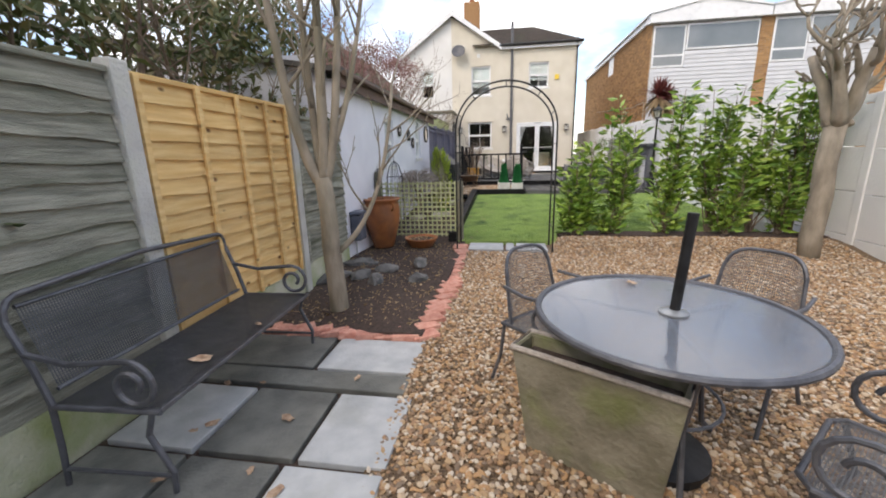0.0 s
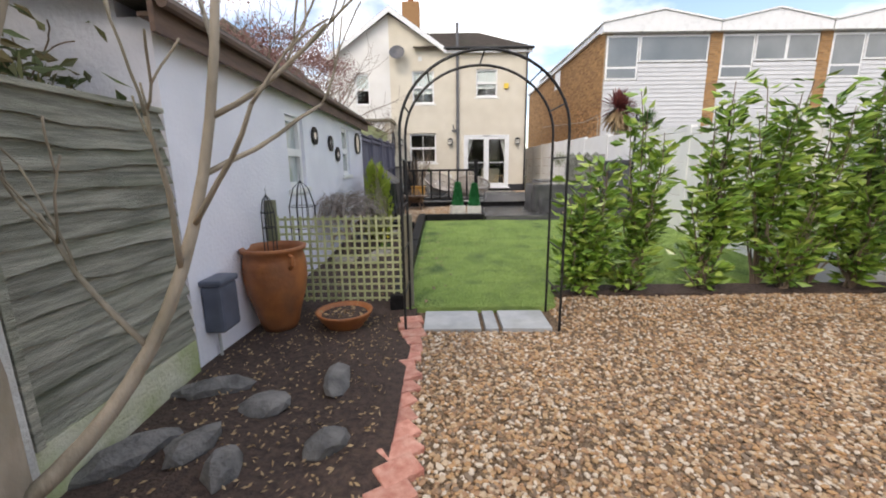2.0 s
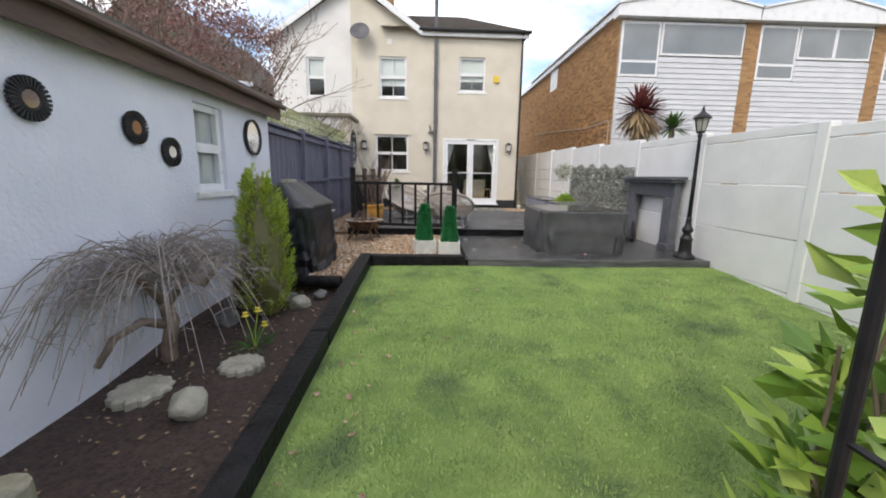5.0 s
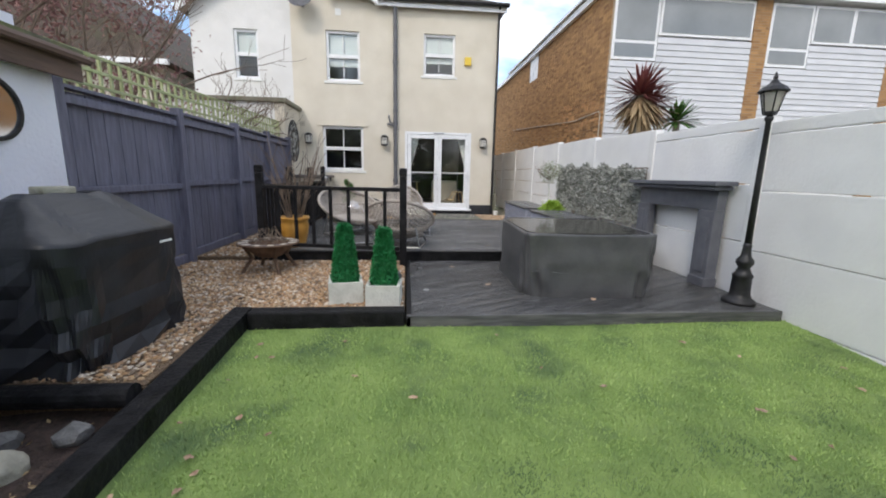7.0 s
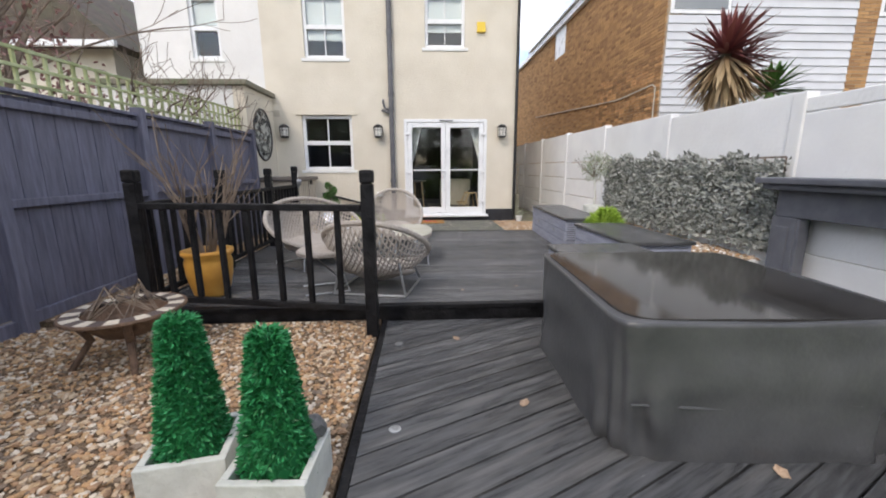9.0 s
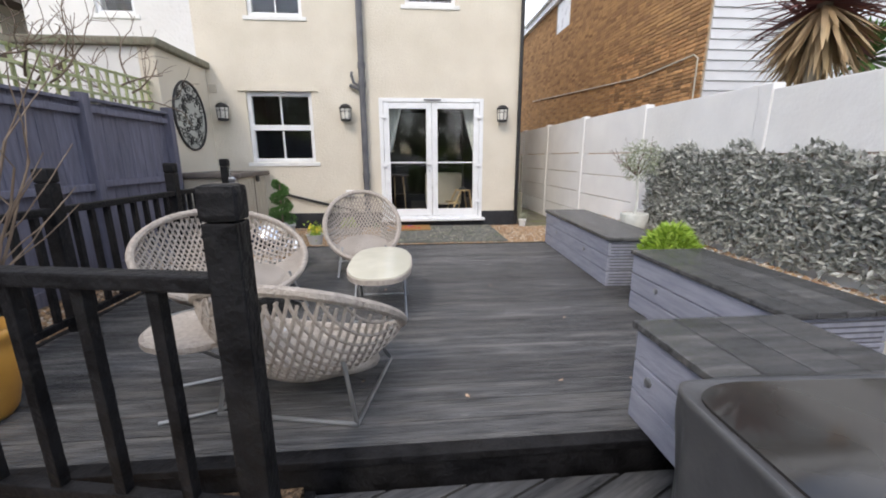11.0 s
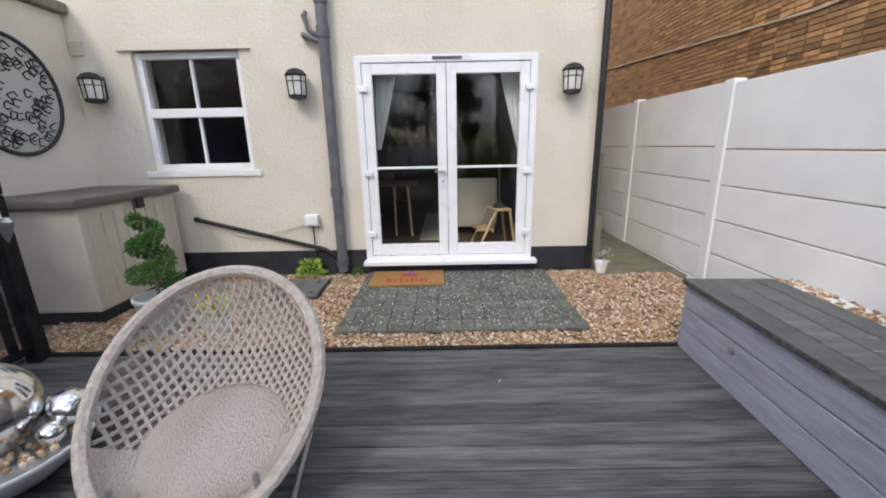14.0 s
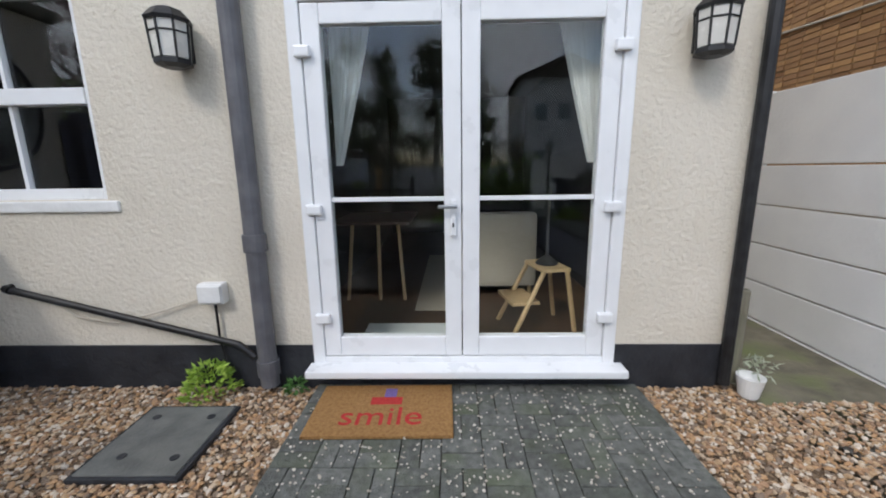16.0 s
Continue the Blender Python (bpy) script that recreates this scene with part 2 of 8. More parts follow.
    lime=surf("lime_foliage", (0.22, 0.36, 0.04), (0.36, 0.52, 0.07), 6, 0.6, 0, island=((0.17, 0.30, 0.03), (0.30, 0.45, 0.05), (0.44, 0.58, 0.10))),
    box_leaf=surf("dark_topiary_leaf", (0.04, 0.11, 0.025), (0.08, 0.19, 0.04), 6, 0.6, 0, island=((0.035, 0.10, 0.02), (0.07, 0.17, 0.035), (0.13, 0.26, 0.06))),
    grey_leaf=surf("silver_leaf", (0.22, 0.235, 0.21), (0.40, 0.42, 0.38), 6, 0.6, 0, island=((0.12, 0.13, 0.115), (0.34, 0.35, 0.32), (0.66, 0.67, 0.63))),
    olive_leaf=surf("olive_leaf", (0.26, 0.30, 0.20), (0.42, 0.45, 0.33), 6, 0.6, 0, island=((0.22, 0.26, 0.17), (0.36, 0.40, 0.28), (0.50, 0.53, 0.42))),
    cordy=surf("maroon_blade", (0.13, 0.03, 0.035), (0.24, 0.07, 0.065), 6, 0.5, 0, island=((0.10, 0.025, 0.03), (0.20, 0.06, 0.06), (0.30, 0.12, 0.09))),
    straw=surf("dead_blade", (0.32, 0.22, 0.12), (0.46, 0.34, 0.19), 6, 0.8, 0, island=((0.26, 0.17, 0.09), (0.48, 0.36, 0.21))),
    cover=surf("charcoal_cover", (0.062, 0.063, 0.067), (0.10, 0.102, 0.107), 4, 0.38, 0.06, 40, c3=(0.11, 0.11, 0.11), spots=0.35, sscale=9),
    cover_black=surf("black_cover", (0.009, 0.010, 0.014), (0.024, 0.026, 0.033), 5, 0.40, 0.12, 14),
    water=surf("rain_water", (0.03, 0.028, 0.026), (0.05, 0.047, 0.043), 2, 0.04, 0.0),
    planter_white=surf("chalky_planter", (0.55, 0.56, 0.52), (0.68, 0.69, 0.64), 9, 0.8, 0.2, c3=(0.42, 0.44, 0.38), spots=0.5, sscale=6),
    grey_bench=surf("blue_grey_stain", (0.28, 0.295, 0.37), (0.38, 0.395, 0.47), 7, 0.7, 0.2, 40, stretch=(4, 0.6, 4), vary=0.06),
    rattan=surf("beige_rattan", (0.36, 0.315, 0.275), (0.50, 0.45, 0.40), 40, 0.7, 0.3, 90),
    wicker_pad=surf("wicker_pad", (0.41, 0.365, 0.32), (0.50, 0.45, 0.40), 6, 0.75, 0.5, 170, stretch=(1, 0.35, 1)),
    maple_twig=surf("pale_maple_twig", (0.22, 0.185, 0.165), (0.38, 0.33, 0.30), 9, 0.8, 0.1),
    steel=surf("grey_steel", (0.30, 0.31, 0.32), (0.42, 0.43, 0.44), 10, 0.35, 0.0, metal=0.8),
    mirror_steel=surf("polished_steel", (0.75, 0.75, 0.76), (0.82, 0.82, 0.83), 6, 0.12, 0.0, metal=1.0),
    mantel=surf("slate_paint", (0.10, 0.105, 0.125), (0.14, 0.145, 0.165), 8, 0.6, 0.08),
    iron=surf("cast_iron", (0.02, 0.02, 0.021), (0.05, 0.05, 0.052), 30, 0.6, 0.4, 60),
    patio_metal=surf("grey_wrought_metal", (0.095, 0.10, 0.115), (0.16, 0.165, 0.185), 12, 0.45, 0.1, metal=0.5),
    resin=surf("beige_resin", (0.50, 0.45, 0.37), (0.58, 0.53, 0.44), 4, 0.6, 0.1, c3=(0.44, 0.40, 0.33), spots=0.4),
    resin_dark=surf("brown_resin", (0.10, 0.085, 0.075), (0.15, 0.13, 0.115), 5, 0.6, 0.1),
    stone=surf("pale_stone", (0.30, 0.285, 0.23), (0.45, 0.42, 0.35), 9, 0.85, 0.3, vary=0.15, c3=(0.32, 0.36, 0.24), spots=0.4, sscale=4),
    rock=surf("slate_rock", (0.085, 0.085, 0.085), (0.20, 0.195, 0.19), 9, 0.85, 0.4, vary=0.15),
    coir=surf("coir_mat", (0.36, 0.18, 0.055), (0.50, 0.28, 0.10), 60, 0.95, 0.5, 160),
    red_print=surf("red_print", (0.55, 0.03, 0.03), (0.66, 0.06, 0.05), 60, 0.95, 0.4, 160),
    blue_print=surf("violet_print", (0.20, 0.14, 0.42), (0.28, 0.2, 0.5), 60, 0.95, 0.4, 160),
    wood=surf("pale_pine", (0.55, 0.38, 0.20), (0.66, 0.48, 0.27), 8, 0.6, 0.1, stretch=(3, 3, 0.5)),
    fabric=surf("beige_fabric", (0.52, 0.46, 0.36), (0.62, 0.56, 0.46), 40, 0.9, 0.2, 200),
    voile=surf("white_voile", (0.74, 0.74, 0.72), (0.82, 0.82, 0.80), 20, 0.9, 0.1),
    # near-black walls: the unlit living room's dimness is put into the colour
    room=surf("room_wall_shade", (0.025, 0.023, 0.022), (0.04, 0.038, 0.036), 3, 0.9, 0.05),
    room_floor=surf("dark_floor", (0.06, 0.035, 0.02), (0.11, 0.065, 0.04), 6, 0.4, 0.05, stretch=(6, 0.5, 1)),
    mosaic_l=surf("pale_mosaic", (0.50, 0.44, 0.36), (0.62, 0.56, 0.46), 20, 0.6, 0.1),
    mosaic_d=surf("dark_mosaic", (0.07, 0.05, 0.045), (0.12, 0.09, 0.08), 20, 0.6, 0.1),
    rust=surf("rusty_iron", (0.09, 0.055, 0.035), (0.18, 0.11, 0.07), 16, 0.8, 0.3),
    opal=surf("opal_glass", (0.62, 0.60, 0.55), (0.70, 0.68, 0.62), 10, 0.25, 0),
    yellow=surf("yellow_flower", (0.75, 0.62, 0.05), (0.85, 0.74, 0.10), 10, 0.6, 0),
    alarm=surf("yellow_box", (0.80, 0.55, 0.05), (0.85, 0.62, 0.08), 5, 0.4, 0),
    dead_leaf=surf("fallen_leaf", (0.26, 0.16, 0.10), (0.52, 0.38, 0.27), 30, 0.8, 0.1, vary=0.3),
    mesh_fabric=surf("grey_mesh", (0.13, 0.135, 0.145), (0.20, 0.205, 0.215), 30, 0.6, 0.2, 300),
    light_grey=surf("grey_plastic", (0.44, 0.46, 0.47), (0.52, 0.54, 0.55), 6, 0.5, 0),
    blue_box=surf("blue_grey_plastic", (0.07, 0.085, 0.12), (0.11, 0.125, 0.17), 6, 0.5, 0.05),
    pane=glassy("window_glass"),
    mirror_window=surf("dark_window_glass", (0.16, 0.18, 0.19), (0.24, 0.26, 0.27), 0.8, 0.06, 0, spec=0.9),
    mirror=surf("mirror", (0.85, 0.86, 0.86), (0.88, 0.89, 0.89), 2, 0.03, 0, metal=1.0),
    # near-black colour that holds the darkness of unlit rooms
    room_shade=surf("interior_shade", (0.012, 0.012, 0.013), (0.025, 0.025, 0.027), 3, 0.9, 0),
    blind=surf("pale_blind", (0.60, 0.63, 0.62), (0.68, 0.70, 0.70), 4, 0.9, 0),
)
# bluish dimpled glass stands in for the tabletop's punched metal mesh
table_glass = glassy("mesh_top_glass", (0.42, 0.47, 0.55), 0.10)
table_glass.node_tree.nodes["Principled BSDF"].inputs["Transmission Weight"].default_value = 0.72
tgn, tgl = table_glass.node_tree.nodes, table_glass.node_tree.links
tg_tex, tg_bump, tg_co = tgn.new("ShaderNodeTexNoise"), tgn.new("ShaderNodeBump"), tgn.new("ShaderNodeTexCoord")
tg_tex.inputs["Scale"].default_value, tg_bump.inputs["Strength"].default_value, tg_bump.inputs["Distance"].default_value = 35, 0.35, 0.004
tgl.new(tg_co.outputs["Object"], tg_tex.inputs["Vector"]), tgl.new(tg_tex.outputs["Fac"], tg_bump.inputs["Height"]), tgl.new(tg_bump.outputs[0], tgn["Principled BSDF"].inputs["Normal"])

# ---- building helpers ----


def mesh_of(name, bm, mat):
    me = bpy.data.meshes.new(name)
    bm.to_mesh(me)
    bm.free()
    me.materials.append(M[mat] if isinstance(mat, str) else mat)
    return me


def part(name, bm, mat, parent=None, label="", smooth=False):
    """One mesh object out of a bmesh, under parent if given."""
    me = mesh_of(name, bm, mat)
    if smooth:
        me.shade_smooth()
    ob = new(name, me)
    ob.parent = parent
    if label:
        ob["label"] = label
    return ob


def thing(name, label, category, at=(0, 0, 0), rz=0, group="", kind=""):
    e = new(name)
    e.matrix_basis = pose(*at, 0, 0, rz)
    return tagged(e, label, category, group, kind)


def structure(ob, label="", category=""):
    return tagged(ob, label, category, kind="structure")


def box(bm, x0, x1, y0, y1, z0, z1, bevel=0.0, m=None):
    b = bmesh.new() if bevel else bm
    vs = [b.verts.new(p) for p in ((x0, y0, z0), (x1, y0, z0), (x1, y1, z0), (x0, y1, z0), (x0, y0, z1), (x1, y0, z1), (x1, y1, z1), (x0, y1, z1))]
    for f in ((3, 2, 1, 0), (4, 5, 6, 7), (0, 1, 5, 4), (1, 2, 6, 5), (2, 3, 7, 6), (3, 0, 4, 7)):
        b.faces.new([vs[i] for i in f])
    if bevel:
        bmesh.ops.bevel(b, geom=list(b.edges), offset=bevel, segments=2, affect='EDGES', profile=0.6)
        if m is not None:
            bmesh.ops.transform(b, matrix=m, verts=b.verts)
        merge(bm, b)
    elif m is not None:
        for v in vs:
            v.co = m @ v.co
    return bm


def merge(bm, other):
    idx = {}
    for v in other.verts:
        idx[v] = bm.verts.new(v.co)
    for f in other.faces:
        bm.faces.new([idx[v] for v in f.verts])
    other.free()
    return bm


def boxed(x0, x1, y0, y1, z0, z1, bevel=0.0):
    return box(bmesh.new(), x0, x1, y0, y1, z0, z1, bevel)


def tube(bm, pts, r, seg=8, r1=None, closed=False, cap=True):
    """A round bar along points, tapering from r to r1."""
    pts = [Vector(p) for p in pts]
    n = len(pts)
    r1 = r if r1 is None else r1
    rings, prev = [], None
    for i, p in enumerate(pts):
        a = pts[i - 1] if (i or closed) else p
        c = pts[(i + 1) % n] if (i < n - 1 or closed) else p
        d = (c - a).normalized()
        if prev is None:
            u = d.orthogonal().normalized()
        else:
            u = (prev - d * prev.dot(d)).normalized()
        prev = u
        w = d.cross(u)
        rad = r + (r1 - r) * i / max(1, n - 1)
        rings.append([bm.verts.new(p + (u * math.cos(k * math.tau / seg) + w * math.sin(k * math.tau / seg)) * rad) for k in range(seg)])
    for i in range(n if closed else n - 1):
        a, b = rings[i], rings[(i + 1) % n]
        for k in range(seg):
            bm.faces.new((a[k], a[(k + 1) % seg], b[(k + 1) % seg], b[k]))
    if cap and not closed:
        bm.faces.new(rings[0][::-1])
        bm.faces.new(rings[-1])
    return bm


def tubed(pts, r, seg=8, r1=None, closed=False):
    return tube(bmesh.new(), pts, r, seg, r1, closed)


def lathe(profile, seg=24, bm=None, at=(0, 0, 0), sx=1.0, sy=1.0):
    """A turned shape: profile of (radius, z)."""
    bm = bm or bmesh.new()
    rings = []
    for r, z in profile:
        rings.append([bm.verts.new((at[0] + sx * r * math.cos(k * math.tau / seg), at[1] + sy * r * math.sin(k * math.tau / seg), at[2] + z)) for k in range(seg)])
    for a, b in zip(rings, rings[1:]):
        for k in range(seg):
            bm.faces.new((a[k], a[(k + 1) % seg], b[(k + 1) % seg], b[k]))
    bm.faces.new(rings[0][::-1])
    bm.faces.new(rings[-1])
    return bm


def arc(c, r, a0, a1, n=12, plane="xz", ry=None):
    out = []
    for k in range(n + 1):
        a = radians(a0 + (a1 - a0) * k / n)
        u, v = r * math.cos(a), (ry or r) * math.sin(a)
        out.append({"xz": (c[0] + u, c[1], c[2] + v), "yz": (c[0], c[1] + u, c[2] + v), "xy": (c[0] + u, c[1] + v, c[2])}[plane])
    return out


def bulk(name, verts, faces, mat, parent=None, smooth=False):
    """Many small pieces joined into one mesh, from arrays."""
    me = bpy.data.meshes.new(name)
    me.from_pydata([tuple(v) for v in verts], [], [tuple(f) for f in faces])
    me.materials.append(M[mat])
    if smooth:
        me.shade_smooth()
    ob = new(name, me)
    ob.parent = parent
    return ob


def leaves(name, centres, normals, length, width, mat, parent=None, rng=None, fold=0.25):
    """Pointed, folded leaves, one for each centre, along a direction."""
    rng = rng or np.random.default_rng(3)
    centres, dirs = np.asarray(centres, float), np.asarray(normals, float)
    n = len(centres)
    dirs = dirs / np.linalg.norm(dirs, axis=1, keepdims=True)
    side = np.cross(dirs, rng.normal(size=(n, 3)))
    side /= np.linalg.norm(side, axis=1, keepdims=True)
    up = np.cross(side, dirs)
    L = length * rng.uniform(0.7, 1.25, (n, 1))
    W = width * rng.uniform(0.7, 1.25, (n, 1))
    v = np.stack([centres, centres + dirs * L * 0.5 + side * W * 0.5 + up * W * fold, centres + dirs * L, centres + dirs * L * 0.5 - side * W * 0.5 + up * W * fold], 1).reshape(-1, 3)
    base = np.arange(n)[:, None] * 4
    f = np.concatenate([base + [0, 1, 2], base + [0, 2, 3]], 0)
    return bulk(name, v, f, mat, parent)


ICO_V = np.array([(0, 0, -1), (0.72, -0.53, -0.45), (-0.28, -0.85, -0.45), (-0.89, 0, -0.45), (-0.28, 0.85, -0.45), (0.72, 0.53, -0.45),
                  (0.28, -0.85, 0.45), (-0.72, -0.53, 0.45), (-0.72, 0.53, 0.45), (0.28, 0.85, 0.45), (0.89, 0, 0.45), (0, 0, 1)])
ICO_F = np.array([(0, 1, 2), (1, 0, 5), (0, 2, 3), (0, 3, 4), (0, 4, 5), (1, 5, 10), (2, 1, 6), (3, 2, 7), (4, 3, 8), (5, 4, 9),
                  (1, 10, 6), (2, 6, 7), (3, 7, 8), (4, 8, 9), (5, 9, 10), (6, 10, 11), (7, 6, 11), (8, 7, 11), (9, 8, 11), (10, 9, 11)])


def pebbles(name, areas, density, size, height, label, seed, mat="gravel"):
    """Loose stones over rectangles (x0, x1, y0, y1); height(x, y) is the bed."""
    rng = np.random.default_rng(seed)
    pts = []
    for x0, x1, y0, y1 in areas:
        n = int((x1 - x0) * (y1 - y0) * density)
        pts.append(np.stack([rng.uniform(x0, x1, n), rng.uniform(y0, y1, n)], 1))
    p = np.concatenate(pts)
    n = len(p)
    s = size * rng.uniform(0.55, 1.3, (n, 1)) * np.stack([rng.uniform(0.7, 1.3, n), rng.uniform(0.6, 1.1, n), rng.uniform(0.35, 0.7, n)], 1)
    a = rng.uniform(0, math.tau, n)
    tilt = rng.uniform(-0.5, 0.5, n)
    v = ICO_V[None] * (1 + rng.uniform(-0.16, 0.16, (n, 12, 1))) * s[:, None]
    x = v[..., 0] * np.cos(tilt)[:, None] - v[..., 2] * np.sin(tilt)[:, None]
    z = v[..., 0] * np.sin(tilt)[:, None] + v[..., 2] * np.cos(tilt)[:, None]
    y = v[..., 1]
    ca, sa = np.cos(a)[:, None], np.sin(a)[:, None]
    zz = np.array([height(*q) for q in p]) + rng.uniform(-0.002, 0.012, n)
    V = np.stack([x * ca - y * sa + p[:, :1], x * sa + y * ca + p[:, 1:], z + zz[:, None]], 2).reshape(-1, 3)
    F = (ICO_F[None] + np.arange(n)[:, None, None] * 12).reshape(-1, 3)
    ob = bulk(name, V, F, mat)
    return tagged(ob, label, "gravel", kind="stuff")


def smoothstep(a, b, x):
    t = min(1, max(0, (x - a) / (b - a)))
    return t * t * (3 - 2 * t)


def lawn_z(x, y):
    return 0.05 + 0.28 * (y - 5.35) / 4.8


def bed_z(x, y):
    """Planting beds on the fence side."""
    return 0.04 + (0.28 * (y - 5.4) / 4.8 if y > 5.4 else 0) + 0.02 * math.sin(5 * x + 3 * y)


def sheet(name, x0, x1, y0, y1, nx, ny, height, mat, skirt=0.25):
    bm = bmesh.new()
    g = [[bm.verts.new((x0 + (x1 - x0) * i / nx, y0 + (y1 - y0) * j / ny, height(x0 + (x1 - x0) * i / nx, y0 + (y1 - y0) * j / ny))) for i in range(nx + 1)] for j in range(ny + 1)]
    for j in range(ny):
        for i in range(nx):
            bm.faces.new((g[j][i], g[j][i + 1], g[j + 1][i + 1], g[j + 1][i]))
    rim = [g[0][i] for i in range(nx)] + [g[j][nx] for j in range(ny)] + [g[ny][i] for i in range(nx, 0, -1)] + [g[j][0] for j in range(ny, 0, -1)]
    low = [bm.verts.new((v.co.x, v.co.y, v.co.z - skirt)) for v in rim]
    for k in range(len(rim)):
        k2 = (k + 1) % len(rim)
        bm.faces.new((rim[k2], rim[k], low[k], low[k2]))
    return part(name, bm, mat)

# ---- ground ----
bm = bmesh.new()
vs = [bm.verts.new(p) for p in ((-400, -400, -0.12), (400, -400, -0.12), (400, 400, -0.12), (-400, 400, -0.12))]
bm.faces.new(vs)
structure(part("ground", bm, "earth"), "bare brown earth around the gardens", "ground")
def patio_z(x, y):
    return 0.006 * math.sin(3 * x + 2 * y) + 0.12 * smoothstep(4.7, 5.45, y) * smoothstep(0.6, 0.9, x)


structure(sheet("patio_bed", -0.72, 4.68, -3.0, 5.92, 20, 40, lambda x, y: patio_z(x, y), "gravel_bed"), "tan gravel bed of the patio", "gravel")
structure(sheet("slab_bed", -2.3, -0.72, -3.0, 2.05, 8, 20, lambda x, y: -0.02, "soil"), "dark soil under loose slabs", "soil")
structure(sheet("flower_bed", -2.3, -0.72, 2.05, 5.5, 20, 40, bed_z, "soil"), "dark bare flower bed soil", "soil")
structure(sheet("shrub_bed", -2.3, -0.95, 5.5, 9.2, 20, 40, bed_z, "soil"), "dark bare shrub bed soil beside shed", "soil")
structure(sheet("lawn", -0.86, 4.05, 5.5, 10.24, 30, 30, lambda x, y: lawn_z(x, y) + 0.006 * math.sin(2.1 * x + y) * math.sin(1.7 * y), "turf"), "green artificial grass lawn", "lawn")
structure(sheet("fire_pit_bed_end", -2.5, -1.0, 9.2, 10.362, 6, 6, lambda x, y: 0.425, "gravel_bed"), "tan gravel bed under the barbecue", "gravel")
structure(sheet("fire_pit_bed", -2.5, 0.44, 10.364, 12.45, 10, 10, lambda x, y: 0.425, "gravel_bed"), "tan gravel bed beside the deck", "gravel")
structure(sheet("side_bed", -2.5, -1.60, 12.45, 16.56, 4, 10, lambda x, y: 0.47, "gravel_bed"), "tan gravel strip along the fence", "gravel")
structure(sheet("house_bed", -2.5, 3.05, 16.56, 18.42, 10, 6, lambda x, y: 0.49, "gravel_bed"), "tan gravel bed below the house", "gravel")
structure(sheet("side_passage", 2.9, 4.05, 18.2, 30, 4, 10, lambda x, y: 0.47, "moss"), "mossy concrete side passage", "path")

# grass pile
rng = np.random.default_rng(5)
n = 150000
gx = rng.uniform(-0.82, 4.0, n)
gy = 5.5 + 4.7 * rng.uniform(0, 1, n) ** 1.25
gz = 0.05 + 0.28 * (gy - 5.35) / 4.8 + 0.006 * np.sin(2.1 * gx + gy) * np.sin(1.7 * gy)
ang = rng.uniform(0, math.tau, n)
h = rng.uniform(0.010, 0.024, n)
lean = rng.normal(0, 0.009, (n, 2))
w = 0.0035
V = np.stack([np.stack([gx - w * np.cos(ang), gy - w * np.sin(ang), gz - 0.002], 1), np.stack([gx + w * np.cos(ang), gy + w * np.sin(ang), gz - 0.002], 1),
              np.stack([gx + lean[:, 0], gy + lean[:, 1], gz + h], 1)], 1).reshape(-1, 3)
tagged(bulk("grass_pile", V, np.arange(3 * n).reshape(-1, 3), "blade"), "short green artificial grass blades", "grass", kind="stuff")

# ---- gravel ----
pebbles("patio_gravel", [(-0.70, 1.7, -0.2, 5.0), (1.7, 4.5, 1.0, 5.8), (0.65, 1.7, 5.0, 5.7)], 2500, 0.0165,
        lambda x, y: patio_z(x, y), "loose tan and brown patio gravel", 11)
pebbles("fire_pit_gravel", [(-2.36, 0.42, 10.4, 12.4), (-2.1, -1.05, 9.25, 10.4)], 2300, 0.0175, lambda x, y: 0.425, "loose tan gravel round the fire pit", 12)
pebbles("house_gravel", [(-2.0, 0.42, 16.57, 18.36), (2.4, 3.0, 16.57, 18.36), (3.0, 3.8, 16.57, 18.2), (0.42, 2.4, 16.57, 16.85)], 3300, 0.0142, lambda x, y: 0.492, "loose tan gravel below the house wall", 13)
pebbles("side_gravel", [(-2.3, -1.6, 12.5, 16.7)], 900, 0.021, lambda x, y: 0.47, "loose tan gravel along the fence", 14)

# ---- left boundary: lap panels between concrete posts ----
FX = -2.2


def concrete_post(y, top):
    p = thing("concrete_post", "square bare concrete fence post", "fence post", (FX - 0.03, y, 0), group="concrete fence posts")
    bm = boxed(-0.05, 0.06, -0.055, 0.055, -0.1, top, 0.012)
    part("shaft", bm, "concrete", p)
    return p


for y, top in ((-0.55, 1.98), (1.28, 1.98), (3.05, 2.0), (-2.4, 1.98)):
    concrete_post(y, top)


